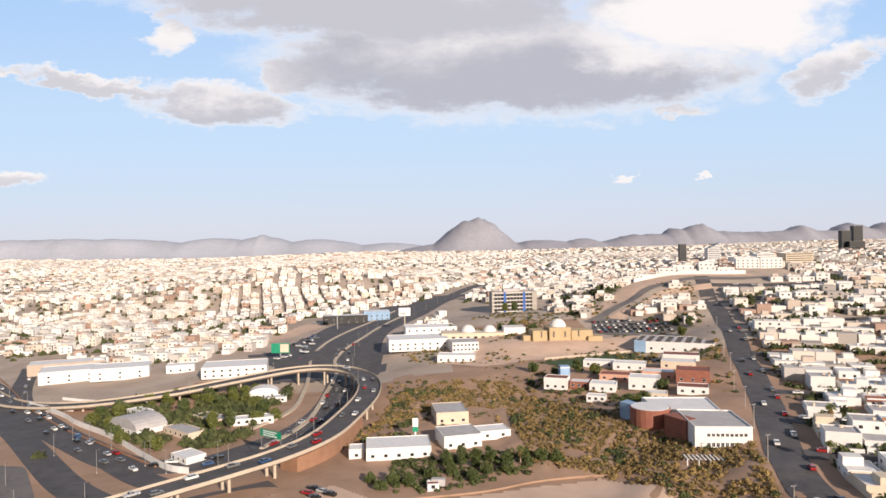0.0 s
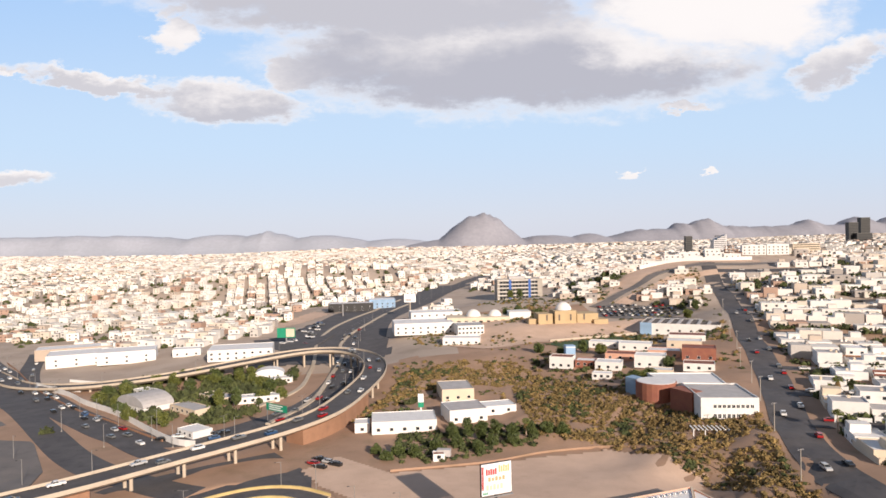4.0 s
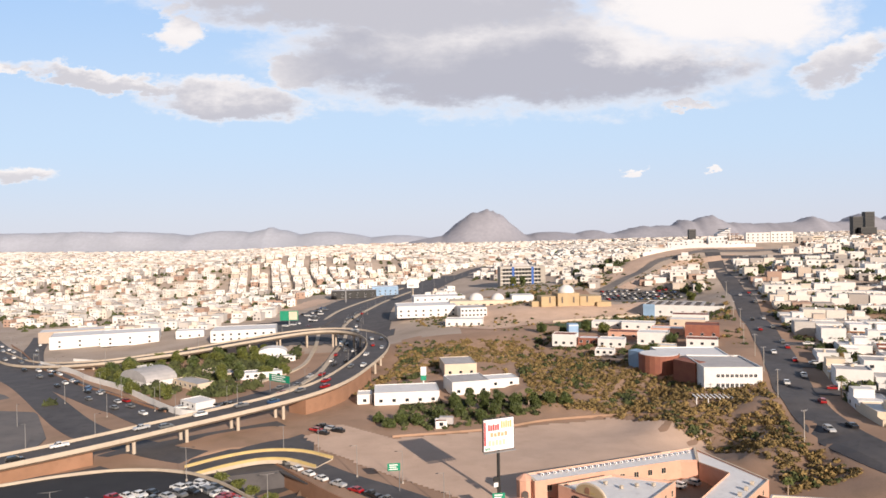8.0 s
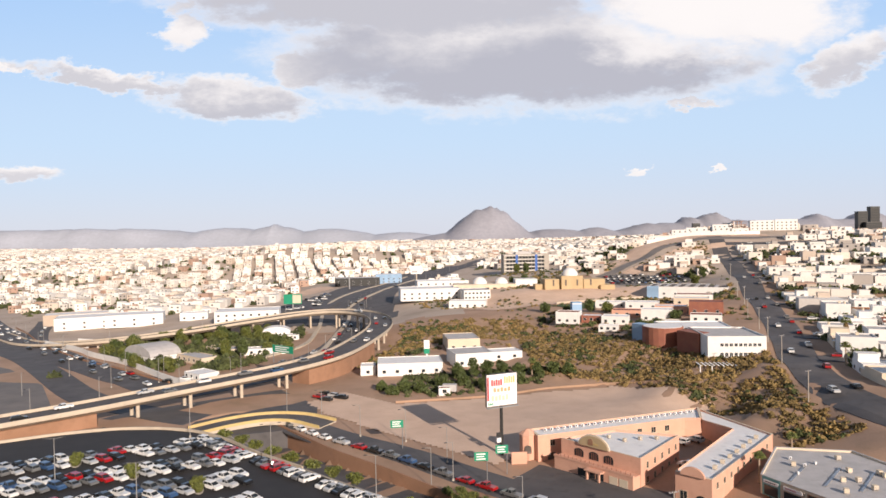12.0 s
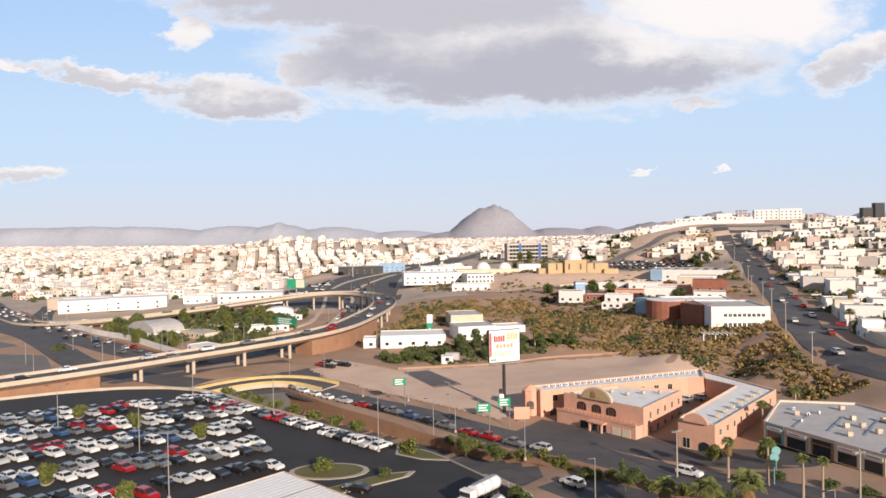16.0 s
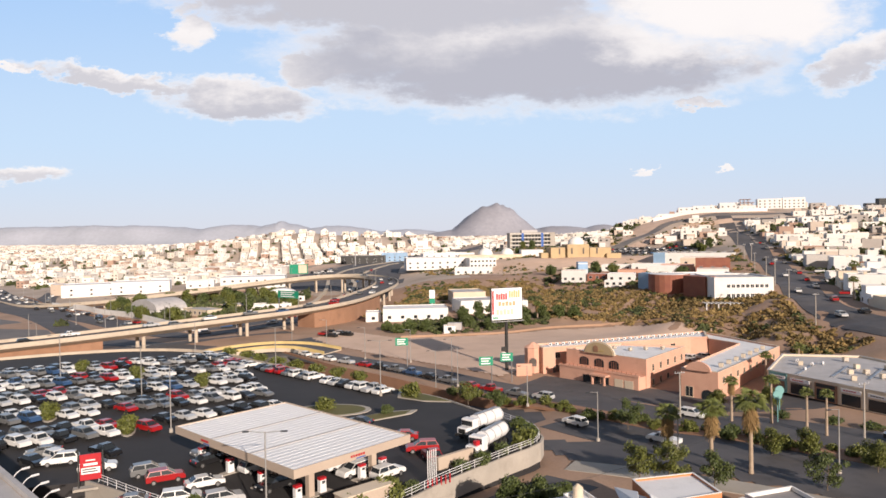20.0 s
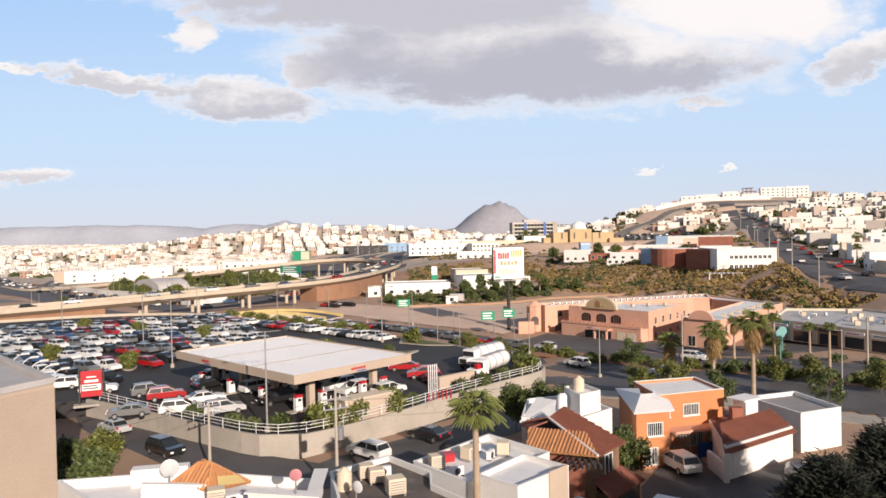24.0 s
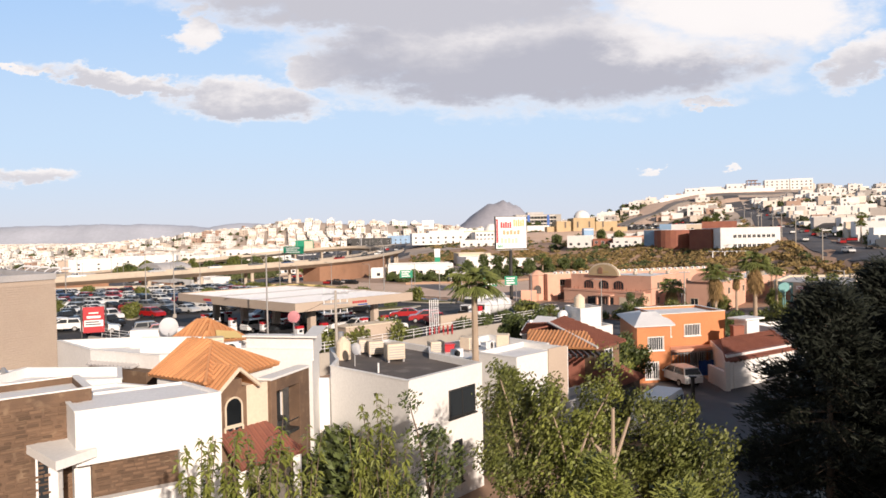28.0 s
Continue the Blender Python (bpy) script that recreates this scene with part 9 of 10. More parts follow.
for s in (-6, -2, 2, 6):
    part("post", boxes((s - 0.15, -3, -1, s + 0.15, -2.7, 3.0)), M["white"], pg)
part("terrace", boxes((-8, -4, -2.5, 8, 5, 0.0)), M["concrete"], pg)
SCH = hut(165, 446, 48, 30, 9, -26, "modern white school with a dark ribbed roof", "white", "dark_roof", "school", 7, "", cat="school", z=9.5)
part("blue_front", boxes((-24.2, -15.4, 0, -17, -15.02, 9.6)), M["blue"], SCH, "pale blue entrance front")
for i in range(7):
    part("roof_rib", boxes((-20 + i * 6, -14, 9.06, -18 + i * 6, 14, 9.5)), M["grey_roof"], SCH)
wk = thing("water_tower", "pale blue square water tower", "water tower", pose(76, 372, 8.4))
part("tower", boxes((-2.6, -2.6, -1, 2.6, 2.6, 8.0), bevel=0.1), M["blue"], wk)
part("band", boxes((-2.66, -2.66, 7.0, 2.66, 2.66, 7.4)), M["white"], wk)
for i, (x, y, w, d, h, wl, tn) in enumerate(((70, 362, 12, 9, 6, "white", -22), (82, 360, 10, 9, 3.4, "brick", -22), (92, 352, 13, 10, 4, "white", -22), (104, 372, 16, 10, 3.6, "salmon", -22), (112, 348, 15, 11, 6, "white", -22), (124, 362, 16, 11, 4, "salmon", -22),
                                             (136, 346, 16, 12, 6.2, "brick", -22), (118, 392, 18, 10, 4, "white", -22), (140, 376, 18, 12, 4, "cream", -22), (128, 326, 14, 10, 3.6, "white", -22), (110, 325, 10, 8, 3.4, "cream", -22), (84, 335, 9, 6, 3, "white", -22), (150, 398, 20, 12, 4.5, "white", -22), (104, 405, 18, 9, 3.6, "white", -22))):
    hut(x, y, w, d, h, tn, f"{'white' if wl == 'white' else 'earth-coloured'} house with a flat roof on the slope", wl, "white_roof" if i % 3 else "red_tile", "house", 3, "houses on the slope", cat="house")
LW2 = [(70, 424), (104, 432), (134, 439), (136, 412), (112, 402), (84, 404)]
drape("sports_lawn", LW2, "lawn", "dark green lawn below the bare slope", "lawn", 0.3, 1.5)
CP = [(124, 502), (138, 556), (150, 556), (184, 528), (200, 500), (168, 484), (140, 488)]
drape("hill_car_park", CP, "pale_asphalt", "grey car park on the hill", "pavement", 0.3, 1.5)
for i in range(60):
    r, k = divmod(i, 12)
    x, y = 130 + k * 4.6 + r * 1.5, 504 + r * 10.5 - k * 0.5
    if bool(inside(x, y, CP)):
        car(x, y, gz(x, y) + 0.32, 10, some_kind(), some_colour(), "parked on the hill car park", "cars on the hill car park")

# ---- landmarks further off ----
tw = thing("office_slab", "pale grey seven-storey office block with blue bands", "office block", pose(92, 694, 9, 0, 0, 6))
part("frame", boxes((-23, -7, 0, 23, 7, 25)), M["concrete"], tw)
for fl in range(6):
    for k in range(12):
        x0 = -20.5 + k * 3.25
        part("window", boxes((x0, -7.12, 2.2 + fl * 3.7, x0 + 2.8, -7.0, 4.5 + fl * 3.7)), M["glass"], tw)
for x0 in (-11.2, 8.6):
    part("blue_band", boxes((x0, -7.5, 0.5, x0 + 2.4, -7.13, 24.6)), M["blue_tarp"], tw, "tall blue band")
for fl in range(7):
    part("floor_slab", boxes((-22.8, -7.4, 1.4 + fl * 3.7, 16.5, -7.13, 1.9 + fl * 3.7)), M["white"], tw)
part("roof_plant", boxes((-10, -3, 25, 6, 5, 27.5)), M["grey_roof"], tw)


def dome_mesh(r, mat):
    bm = bmesh.new()
    bmesh.ops.create_uvsphere(bm, u_segments=20, v_segments=12, radius=r)
    for f in bm.faces:
        f.smooth = True
    return mesh_of("dome", bm, mat)


ms = thing("museum", "sandstone museum with a pale dome and blocky towers", "museum", pose(93, 478, 16.0, 0, 0, 4))
for x0, y0, x1, y1, h in ((-18, -6, -8, 8, 9.5), (-7, -8, 8, 8, 11.5), (9, -6, 24, 8, 9), (-24, -3, -18, 5, 6), (20, -9, 30, 4, 5)):
    part("block", boxes((x0, y0, -2, x1, y1, h - 3), bevel=0.15), M["sandstone"], ms)
part("dome", dome_mesh(5.6, M["white"]), None, ms, "pale dome").location = (1, 0, 8.3)
for x in (-12, -4, 4, 14):
    part("slit_window", boxes((x - 0.5, -8.2 if -7 < x < 8 else -6.2, 2, x + 0.5, -7.9 if -7 < x < 8 else -5.9, 6)), M["dark_roof"], ms)
mq = thing("domed_hall", "cream hall with two white domes", "hall", pose(36, 512, 11.5, 0, 0, 0))
part("hall", boxes((-22, -8, -2, 24, 12, 6)), M["cream"], mq)
part("wing", boxes((24, -4, -2, 40, 12, 9)), M["white"], mq)
for x, r in ((-2, 5.5), (14, 5)):
    part("dome", dome_mesh(r, M["white"]), None, mq).location = (x, 2, 5.6)
for k in range(8):
    part("window", boxes((-20 + k * 5.4, -8.15, 1, -17.5 + k * 5.4, -8.0, 3.6)), M["glass"], mq)
for x, y, w, z, h, lb, mt in ((576, 1500, 15, 5, 46, "slim dark tower on the skyline", "dark_metal"), (643, 1500, 28, 5, 45, "pale slanted glass tower on the skyline", "metal"), (1098, 1750, 24, 8, 54, "dark residential tower on the hill", "dark_metal"), (1136, 1760, 24, 8, 66, "dark residential tower on the hill", "dark_metal"),
                              (1117, 1740, 40, 8, 26, "dark podium block between the towers", "dark_metal"), (717, 1300, 52, 8, 28, "long cream apartment slab below the ridge", "cream"), (650, 1290, 34, 8, 28, "white apartment slab below the ridge", "white"), (590, 1250, 40, 8, 24, "white apartment slab below the ridge", "white"), (-838, 1500, 44, 0, 22, "pinkish apartment slab far off", "beige"), (-793, 1505, 40, 0, 24, "grey apartment slab far off", "concrete")):
    t = thing("tower_block", lb, "tower", pose(x, y, gz(x, y) - 3))
    bm = bmesh.new()
    box(bm, -w / 2, -w / 3, 0, w / 2, w / 3, h)
    if "slanted" in lb:
        for v in bm.verts:
            if v.co.z > 1 and v.co.x < 0:
                v.co.z *= 0.72
    part("shaft", bm, M[mt], t)
    for k in range(int((h - 4) // 4)):
        part("window_band", boxes((-w / 2 + 1, -w / 3 - 0.3, 5 + k * 4, w / 2 - 1, -w / 3 - 0.02, 6.6 + k * 4)), M["glass"], t)


# ---- white neighbourhood beside the climbing street ----
nrng = random.Random(41)
UPL = curve_points([(115, 168), (113.5, 180), (115, 203), (125, 238), (152, 305), (182, 388), (214, 478), (236, 552), (262, 640)], 1.0)
UPN = sides(UPL)
TANK = bmesh.new()
tube(TANK, (0, 0, 0), (0, 0, 1.2), 0.55, n=10)
TANK = mesh_of("roof_tank", TANK, M["cream"])
WINB = mesh_of("window_frame", boxes((-0.72, -0.07, -0.07, 0.72, 0, 0), (-0.72, -0.07, 1.2, 0.72, 0, 1.27), (-0.72, -0.07, 0, -0.65, 0, 1.2), (0.65, -0.07, 0, 0.72, 0, 1.2)), M["white_metal"])
PANEB = mesh_of("pane", boxes((-0.65, -0.04, 0, 0.65, -0.01, 1.2)), M["glass"])


def town_house(x, y, turn, w, d, storeys, wall, tiled, roof):
    """A white box house: main block with parapet, a set-back upper room, a garage wing with a slab roof and a walled patio."""
    z = min(gz(x + a, y + b) for a in (-5, 5) for b in (-5, 5)) - 0.3
    h = 3.0 * storeys + 0.5
    look_of = {"white": "white", "cream": "cream", "beige": "beige", "salmon": "salmon pink", "orange": "orange"}[wall]
    t = thing("town_house", f"{look_of} flat-roofed town house{' with red tiled eaves' if tiled else ''} on the hill", "house", pose(x, y, z, 0, 0, turn), "town houses")
    bm = bmesh.new()
    box(bm, -w / 2, -d / 2, 0, w / 2, d / 2, h)
    part("wall", bm, M[wall], t)
    part("parapet", boxes((-w / 2, -d / 2, h + 0.002, w / 2, -d / 2 + 0.2, h + 0.45), (-w / 2, d / 2 - 0.2, h + 0.002, w / 2, d / 2, h + 0.45), (-w / 2, -d / 2 + 0.2, h + 0.002, -w / 2 + 0.2, d / 2 - 0.2, h + 0.45), (w / 2 - 0.2, -d / 2 + 0.2, h + 0.002, w / 2, d / 2 - 0.2, h + 0.45)), M[wall], t)
    part("roof", boxes((-w / 2 + 0.22, -d / 2 + 0.22, h, w / 2 - 0.22, d / 2 - 0.22, h + 0.04)), M[roof], t)
    if storeys == 1 and nrng.random() < 0.55:
        a, e = nrng.uniform(0.3, 0.6), nrng.uniform(0.35, 0.75)
        sx = nrng.choice((-1, 1))
        xa, xb = sorted((sx * (w / 2 - 0.3), sx * (w / 2 - 0.3 - w * e)))
        part("upper_room", boxes((xa, -d / 2 + d * a, h + 0.04, xb, d / 2 - 0.3, h + 2.7)), M[wall], t)
    a, e = nrng.uniform(2.4, 4.0), nrng.uniform(0.35, 0.6)
    sx = nrng.choice((-1, 1))
    xa, xb = sorted((sx * w / 2, sx * (w / 2 - w * e)))
    part("garage_wing", boxes((xa, -d / 2 - a, 0, xb, -d / 2 - 0.005, 2.7)), M[wall], t)
    part("slab_roof", boxes((xa - 0.2, -d / 2 - a - 0.4, 2.702, xb + 0.2, -d / 2 - 0.005, 2.92)), M[roof], t)
    part("garage_door", boxes((xa + 0.5, -d / 2 - a - 0.05, 0.3, xb - 0.5, -d / 2 - a - 0.01, 2.35)), M[nrng.choice(("bark", "white_metal", "dark_metal"))], t)
    part("patio_wall", boxes((-w / 2, d / 2 + 0.005, 0, -w / 2 + 0.18, d / 2 + 3.4, 2.4), (w / 2 - 0.18, d / 2 + 0.005, 0, w / 2, d / 2 + 3.4, 2.4), (-w / 2, d / 2 + 3.4, 0, w / 2, d / 2 + 3.58, 2.4)), M[wall], t)
    for fl in range(storeys):
        for face in (0, 1):
            for k in range(2):
                if nrng.random() < 0.75:
                    win = part("window", WINB, None, t)
                    if face == 0:
                        win.matrix_local = pose(-w / 2 + (k + 0.5) * w / 2, -d / 2, 1.1 + 3.0 * fl)
                    else:
                        win.matrix_local = pose(-w / 2, d / 2 - (k + 0.5) * d / 2, 1.1 + 3.0 * fl, 0, 0, -90)
                    part("pane", PANEB, None, win)
    if tiled:
        sloped(t, "tile_eave", ((-w / 2 - 0.4, -d / 2 - 1.0, h - 0.7), (w / 2 + 0.4, -d / 2 - 1.0, h - 0.7), (w / 2 + 0.4, -d / 2 + 2.4, h + 1.0), (-w / 2 - 0.4, -d / 2 + 2.4, h + 1.0)), nrng.choice(("tile", "red_tile")), rows=0)
    if nrng.random() < 0.7:
        part("roof_tank", TANK, None, t).location = (nrng.uniform(-w / 3, w / 3), nrng.uniform(0, d / 3), h + 0.04)
    if nrng.random() < 0.6:
        part("roof_cooler", boxes((-0.5, -0.5, h + 0.04, 0.5, 0.5, h + 0.95)), M["cream"], t).location = (nrng.uniform(-w / 4, w / 4), nrng.uniform(-d / 3, 0), 0)


def heap_house(x, y, way, w, d, storeys):
    """The same kind of house for the slopes further off, as one piece of the packed hillside."""
    z = gz(x, y) - 1.2
    h = 2.9 * storeys + 1.7
    c, s_ = math.cos(way), math.sin(way)
    hill.block(x, y, z, w, d, h, way)
    if storeys == 1 and nrng.random() < 0.5:
        e = nrng.uniform(-0.2, 0.2) * w
        hill.block(x + e * c - d * 0.2 * s_, y + e * s_ + d * 0.2 * c, z + h, w * 0.5, d * 0.5, 2.6, way)
    if nrng.random() < 0.6:
        e, g = nrng.uniform(-0.25, 0.25) * w, -d / 2 - 1.4
        hill.block(x + e * c - g * s_, y + e * s_ + g * c, z, w * 0.5, 2.8, 3.9, way)
    for _ in range(nrng.choice((0, 1, 2))):
        hill.block(x + nrng.uniform(-3, 3), y + nrng.uniform(-3, 3), z + h, 1.1, 1.1, 1.1, 0)
    for fl in range(storeys):
        for k in (-0.25, 0.25):
            for face, span in ((0, w), (1, d)):
                if nrng.random() < 0.75:
                    hill.window(x, y, z, w, d, h, way, k * span, 2.2 + 2.9 * fl, 1.4, 1.2, 1, face)


count = 0
hill, hill_tree = Heap(), Heap()
# blocks of two rows of houses back to back, with a cross street between the blocks
i0 = 34
while i0 < len(UPL) - 30:
    for row, facing in ((7, 0), (23, 180)):
        o = -13.5
        while o > -320:
            w = nrng.uniform(8.5, 12.5)
            o -= w / 2
            i = min(len(UPL) - 1, i0 + row)
            p, n = UPL[i], UPN[i]
            x, y = p[0] + n[0] * o, p[1] + n[1] * o + nrng.uniform(-0.8, 0.8)
            o -= w / 2 + nrng.choice((0.3, 0.3, 0.8, 2.5))
            way = math.atan2(n[1], n[0]) + (math.pi if facing == 0 else 0)
            turn = math.degrees(math.atan2(n[1], n[0])) + facing
            if x > 0.67 * y + 14 or y < 176:
                continue
            d, st_ = nrng.uniform(9.5, 12.5), nrng.choice((1, 1, 2))
            if nrng.random() < 0.14:
                for _ in range(3):
                    hill_tree.clump(x + nrng.uniform(-4, 4), y + nrng.uniform(-4, 4), gz(x, y) - 0.4, nrng.uniform(1.8, 3.4), nrng, 0, 1.15)
                continue
            if count < 84 and y < 335:
                town_house(x, y, turn, w, d, st_, nrng.choice(("white",) * 11 + ("cream", "cream", "beige", "salmon")), nrng.random() < 0.22, nrng.choice(("white_roof", "white_roof", "grey_roof")))
                count += 1
            else:
                heap_house(x, y, way, w, d, st_)
            for _ in range(nrng.choice((2, 3, 4, 4))):
                a, b = nrng.uniform(-w / 2, w / 2), (-1 if facing == 0 else 1) * (d / 2 + nrng.uniform(2.0, 4.5))
                hill_tree.clump(x + a, y + b, gz(x, y) - 0.4, nrng.uniform(1.3, 3.1), nrng, 0, 1.2)
    i = min(len(UPL) - 1, i0 + 37)
    ends = [(UPL[i][0] + UPN[i][0] * o, UPL[i][1] + UPN[i][1] * o) for o in (-6, -60, -120, -180, -240, -300)]
    road("cross_street", [e for e in ends if e[0] < 0.7 * e[1] + 40][:6] if sum(e[0] < 0.7 * e[1] + 40 for e in ends) > 1 else ends[:2], 8.5, "grey asphalt cross street between white houses", lift=0.3)
    for o in np.arange(-14, -220, -13):
        x, y = UPL[i][0] + UPN[i][0] * o, UPL[i][1] + UPN[i][1] * o
        if nrng.random() < 0.5 and x < 0.66 * y:
            FAR_CARS.append((x + nrng.uniform(-2, 2), y + nrng.choice((-3.2, 3.2)), gz(x, y) + 0.35, math.degrees(math.atan2(UPN[i][1], UPN[i][0])) + 90, some_kind(), some_colour()))
    i0 += 44
# houses on the hill left of the street and over the ridge, in rows along the slope
b, n = -60, 0
while b < 420:
    a = -120 + nrng.uniform(0, 8)
    while a < 420:
        w = nrng.uniform(8.5, 12.5)
        a += w + nrng.choice((0.4, 0.4, 1.5, 4.0))
        x, y = 150 + a * math.cos(-0.3) - b * math.sin(-0.3), 560 + a * math.sin(-0.3) + b * math.cos(-0.3) + nrng.uniform(-1, 1)
        if y > 905 or x > 540 or y < 492 or x > 0.66 * y + 10 or x < 118 + max(0, 600 - y) * 0.45:
            continue
        if near(x, y, HP) < 13 or near(x, y, UP) < 13 or bool(inside(x, y, CP)) or bool(inside(x, y, RIDGE_BARE)) or bool(inside(x, y, RIDGE_LOW)) or (x < 135 and 640 < y < 770) or 205 < x < 360 and 640 < y < 690:
            continue
        if any(abs((x - UPL[k][0]) * UPN[k][0] + (y - UPL[k][1]) * UPN[k][1] + 150) < 158 and abs(-(x - UPL[k][0]) * UPN[k][1] + (y - UPL[k][1]) * UPN[k][0]) < 6 for k in range(300, len(UPL) - 31, 10)):
            continue
        if nrng.random() < 0.2:
            for _ in range(3):
                hill_tree.clump(x + nrng.uniform(-4, 4), y + nrng.uniform(-4, 4), gz(x, y) - 0.4, nrng.uniform(1.8, 3.6), nrng, 0, 1.15)
            continue
        heap_house(x, y, -0.3, w, nrng.uniform(8.5, 11), nrng.choice((1, 1, 2)))
        if nrng.random() < 0.35:
            hill_tree.clump(x + nrng.uniform(-5, 5), y - 8, gz(x, y) - 0.4, nrng.uniform(1.2, 2.6), nrng, 0, 1.15)
    n += 1
    b += 11.5 if n % 2 else 20
# groves on the ridge
for gx, gy, gn, gr in ((172, 646, 26, 9), (312, 572, 22, 9), (322, 566, 18, 8), (307, 488, 14, 6), (182, 652, 18, 8), (330, 470, 12, 6)):
    for _ in range(gn):
        hill_tree.clump(gx + nrng.gauss(0, gr), gy + nrng.gauss(0, gr * 0.5), gz(gx, gy) - 0.4, nrng.uniform(2.0, 3.8), nrng, 0, 1.2)
hill.made("hillside_houses", [M["far_wall"], M["glass"]], "white and cream houses packed on the hillside", "houses")
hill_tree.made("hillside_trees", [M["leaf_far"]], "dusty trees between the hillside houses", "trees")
# white houses and flats on top of the ridge, behind a long white wall
wall_line("ridge_wall", [(206, 664), (222, 664), (256, 654), (284, 645), (306, 643)], 3.4, 0.4, "white", "long white retaining wall along the ridge", base=-2.0)
for i, (x, y, w, h, st) in enumerate(((222, 674, 16, 4, 3), (240, 670, 15, 6.5, 3), (258, 664, 17, 4.2, 3), (276, 660, 15, 6.6, 3), (293, 657, 15, 4.4, 3), (262, 684, 20, 7, 3), (288, 686, 18, 7, 4), (327, 684, 22, 9.6, 5), (350, 682, 20, 10.4, 5), (338, 700, 24, 9, 5))):
    hut(x, y, w, 12, h, -16, "white flat-roofed house on top of the ridge" if h < 9 else "white three-storey flats on top of the ridge", "white", "white_roof", "ridge_flats" if h > 9 else "ridge_house", st, "ridge houses", cat="flats" if h > 9 else "house")
uf = thing("unfinished_building", "bare concrete frame of an unfinished building", "building", pose(303, 676, gz(303, 676) - 0.4, 0, 0, -16))
for k in range(3):
    part("floor_slab", boxes((-8, -5, 3.0 + 3.2 * k, 8 - 3 * k, 5, 3.3 + 3.2 * k)), M["brown_wall"], uf)
    for cx in range(5 - k):
        for cy in (-4.6, 4.6):
            part("column", boxes((-7.8 + cx * 3.7, cy - 0.25, 0.002 + 3.2 * k + (0.1 if k else 0), -7.3 + cx * 3.7, cy + 0.25, 3.0 + 3.2 * k)), M["brown_wall"], uf)

# ---- scrub, trees by the vacant lot ----
scrub = Heap()
zone = [(-26, 318), (-6, 322), (30, 312), (40, 262), (62, 250), (78, 228), (85, 208), (93, 186), (83, 162), (92, 158), (107, 160), (105, 180), (106, 204), (116, 240), (126, 258), (110, 270), (98, 268), (90, 290), (66, 345), (46, 385), (20, 395), (-14, 380)]
qr = random.Random(77)
for k in range(15000):
    x, y = qr.uniform(-28, 122), qr.uniform(170, 396)
    if not bool(inside(x, y, zone)) or -4 < x < 40 and 275 < y < 345:
        continue
    # bushes gather in drifts with bare paths between
    drift = noise.noise((x * 0.06, y * 0.06, 4.0)) + 0.5 * noise.noise((x * 0.17, y * 0.17, 8.0))
    if drift < -0.42:
        continue
    scrub.clump(x, y, gz(x, y) - 0.4, qr.uniform(0.6, 1.6) * (1.0 + 0.5 * max(0, drift)), qr, 1 if drift + qr.uniform(-0.35, 0.35) > 0.36 else 0, 0.95)
for k in range(420):
    x, y = qr.uniform(-26, 40), qr.uniform(238, 276)
    if y < 240 + max(0, x) * 0.35 or not (-14 < x < 62):
        continue
    scrub.clump(x, y, gz(x, y) - 0.4, qr.uniform(0.8, 2.0), qr, 1, 1.0)
# bushes and small trees over the slopes between the buildings
slope = Heap()
for k in range(5200):
    x, y = qr.uniform(-60, 260), qr.uniform(300, 640)
    if near(x, y, RP) < 16 or near(x, y, HP) < 8 or near(x, y, UP) < 10 or x > 0.62 * y:
        continue
    drift = noise.noise((x * 0.02, y * 0.02, 14.0)) + 0.5 * noise.noise((x * 0.08, y * 0.08, 18.0))
    if drift < 0.0:
        continue
    slope.clump(x, y, gz(x, y) - 0.4, qr.uniform(0.7, 1.6) * (1 + max(0, drift)), qr, 1 if qr.random() < 0.6 else 0, 1.0)
for k in range(900):
    x, y = qr.uniform(-165, -78), qr.uniform(292, 410)
    if near(x, y, RP) < 17 or noise.noise((x * 0.05, y * 0.05, 24.0)) < -0.12:
        continue
    slope.clump(x, y, gz(x, y) - 0.4, qr.uniform(1.8, 3.8), qr, 1, 1.3)
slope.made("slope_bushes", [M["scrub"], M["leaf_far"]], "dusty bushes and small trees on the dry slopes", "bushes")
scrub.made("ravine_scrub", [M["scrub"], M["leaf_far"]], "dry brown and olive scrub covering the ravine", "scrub")
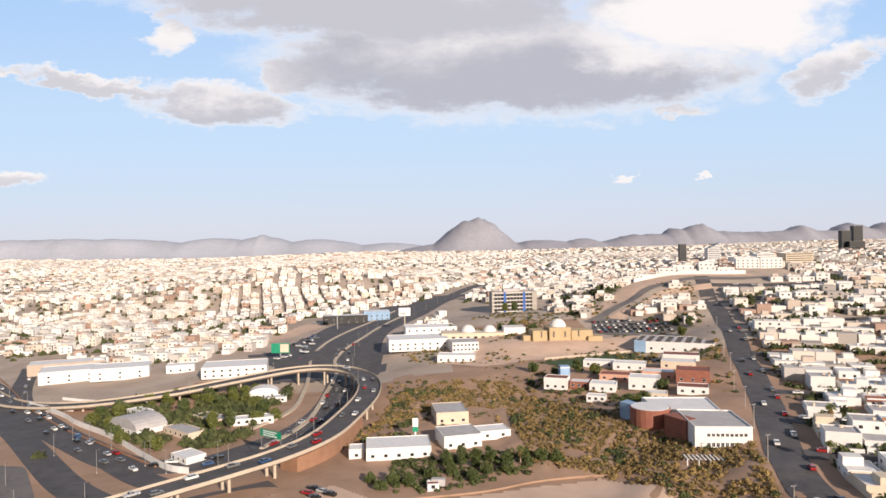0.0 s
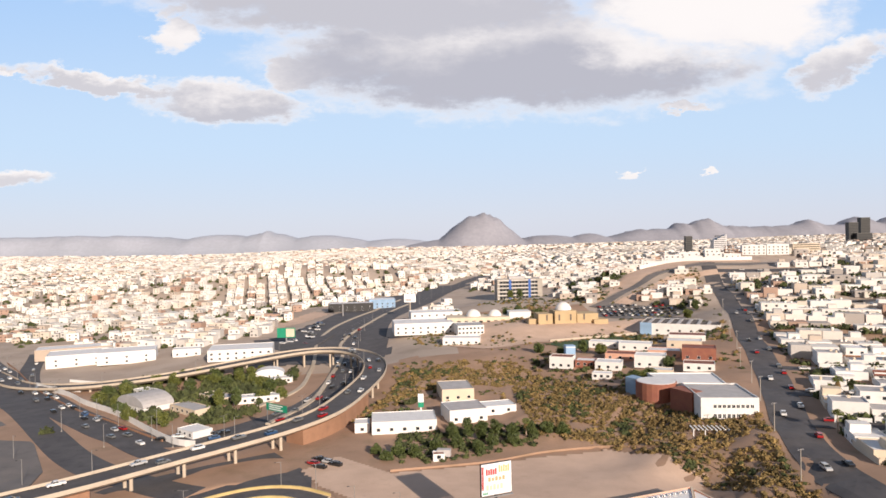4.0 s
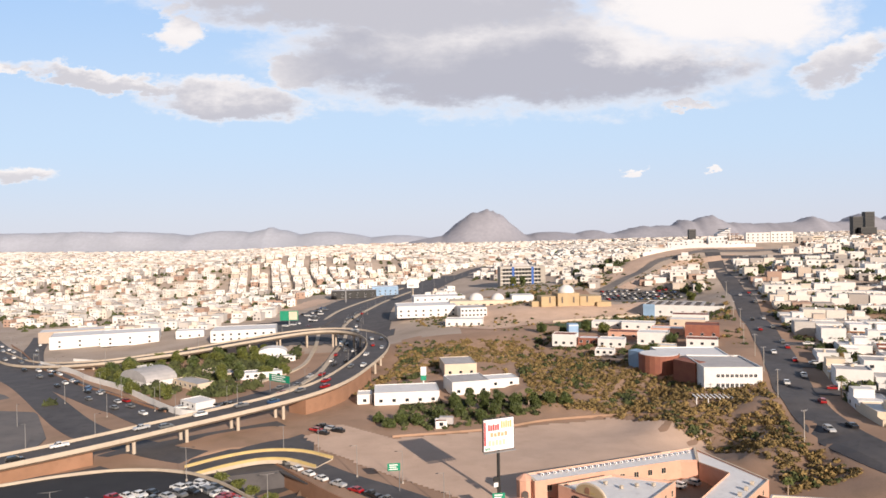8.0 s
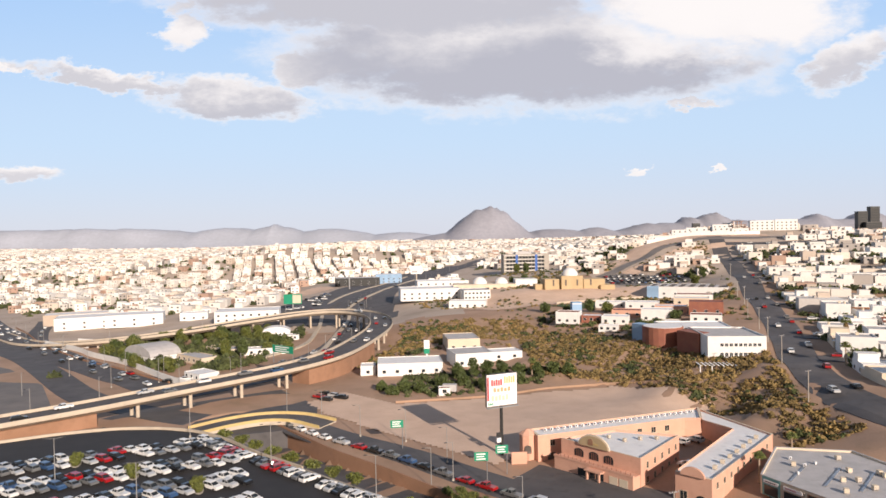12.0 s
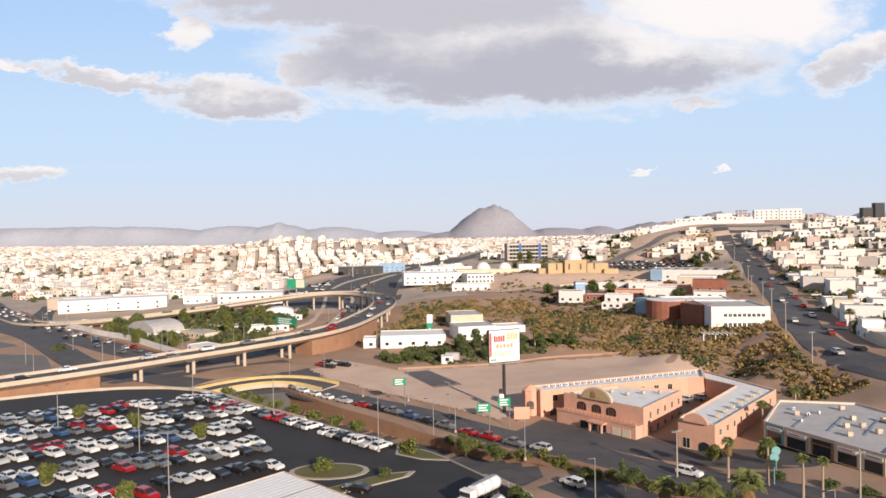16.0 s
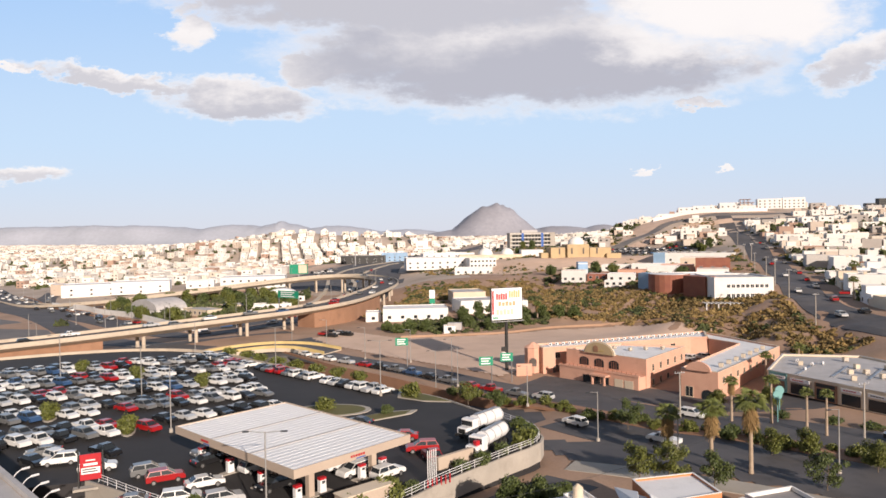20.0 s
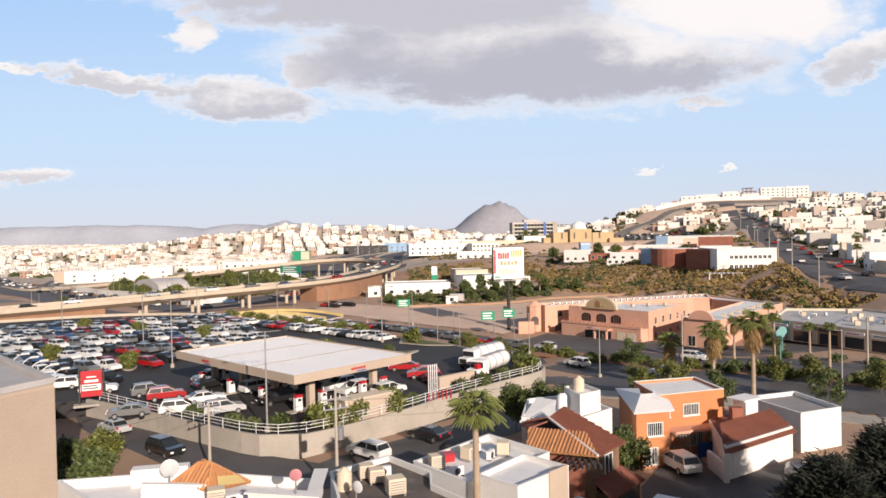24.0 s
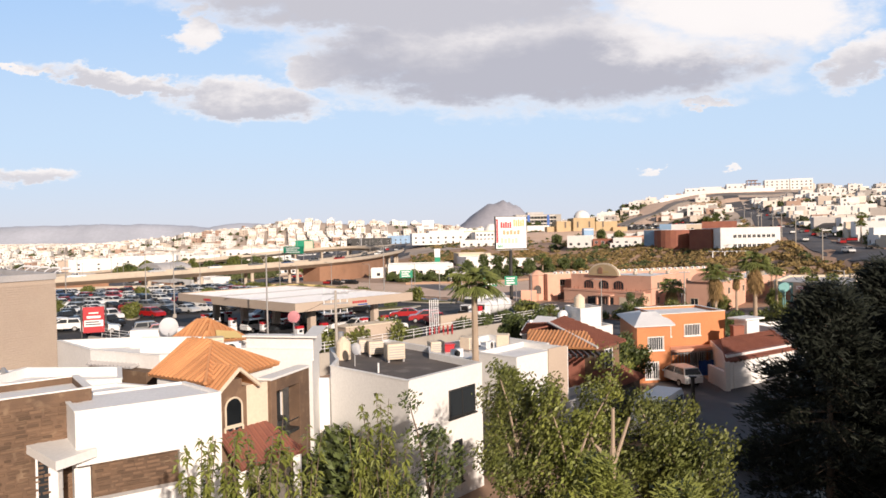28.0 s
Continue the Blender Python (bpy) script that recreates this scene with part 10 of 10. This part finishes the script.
for i, (x, y, h) in enumerate(((-12, 250, 3.5), (-6, 248, 3.2), (-16, 244, 3), (8, 266, 5.5), (14, 264, 7.5), (19, 262, 7), (25, 266, 5.5), (31, 262, 5), (38, 262, 5.5), (44, 264, 4.5), (22, 256, 4), (10, 256, 4), (2, 254, 4), (30, 256, 3.5), (50, 262, 4), (17, 250, 3.2), (-20, 252, 3))):
    tree(x, y, gz(x, y) - 0.2, h, 1.9, "dark green tree behind the vacant lot", "leaf", "bark", 400 + i, 260, 0.26, 1.3, 0.2, "trees by the vacant lot", 7)
for i, (x, y, h) in enumerate(((22, 545, 6), (60, 525, 6), (70, 535, 6), (84, 520, 5), (96, 385, 6), (88, 392, 7), (74, 384, 5), (102, 320, 5), (96, 312, 5), (92, 312, 6), (118, 340, 5), (64, 400, 5), (78, 650, 9), (88, 655, 10), (140, 660, 9), (150, 668, 8), (178, 470, 6), (195, 500, 8))):
    tree(x, y, gz(x, y) - 0.2, h, 2.4, "round dusty green tree on the slope", "leaf_yellow" if i % 4 == 0 else "leaf", "bark", 440 + i, 200, 0.36, 1.7, 0.2, "slope trees", 7)
wall_line("lot_fence_base", [(-14, 232), (16, 238), (62, 248), (88, 220), (92, 206)], 0.7, 0.12, "earth", "weathered fence along the vacant lot", base=-0.2, category="fence")

# traffic and parked cars that stay far from the camera
fc = Heap()
CMAT = list(PAINT)
for x, y, z, turn, kind, colour in FAR_CARS:
    q, a = radians(turn), CMAT.index(colour)
    ln, hh = {"saloon": (4.5, 0.66), "suv": (4.6, 0.78), "pickup": (5.2, 0.75)}[kind]
    fc.block(x, y, z + 0.1, 1.7, ln * 0.98, 0.3, q, 7, 7)
    fc.block(x, y, z + 0.35, 1.8, ln, hh, q, a, a)
    off = -0.25 if kind != "pickup" else 0.25
    cx, cy = x - off * -math.sin(q) * -1, y + off * math.cos(q)
    fc.block(cx, cy, z + 0.35 + hh, 1.5, ln * (0.5 if kind != "pickup" else 0.33), 0.45, q, a, 6)
fc.made("distant_cars", [PAINT[c] for c in CMAT] + [M["glass"], M["rubber"]], "cars on the far roads and lots", "cars")
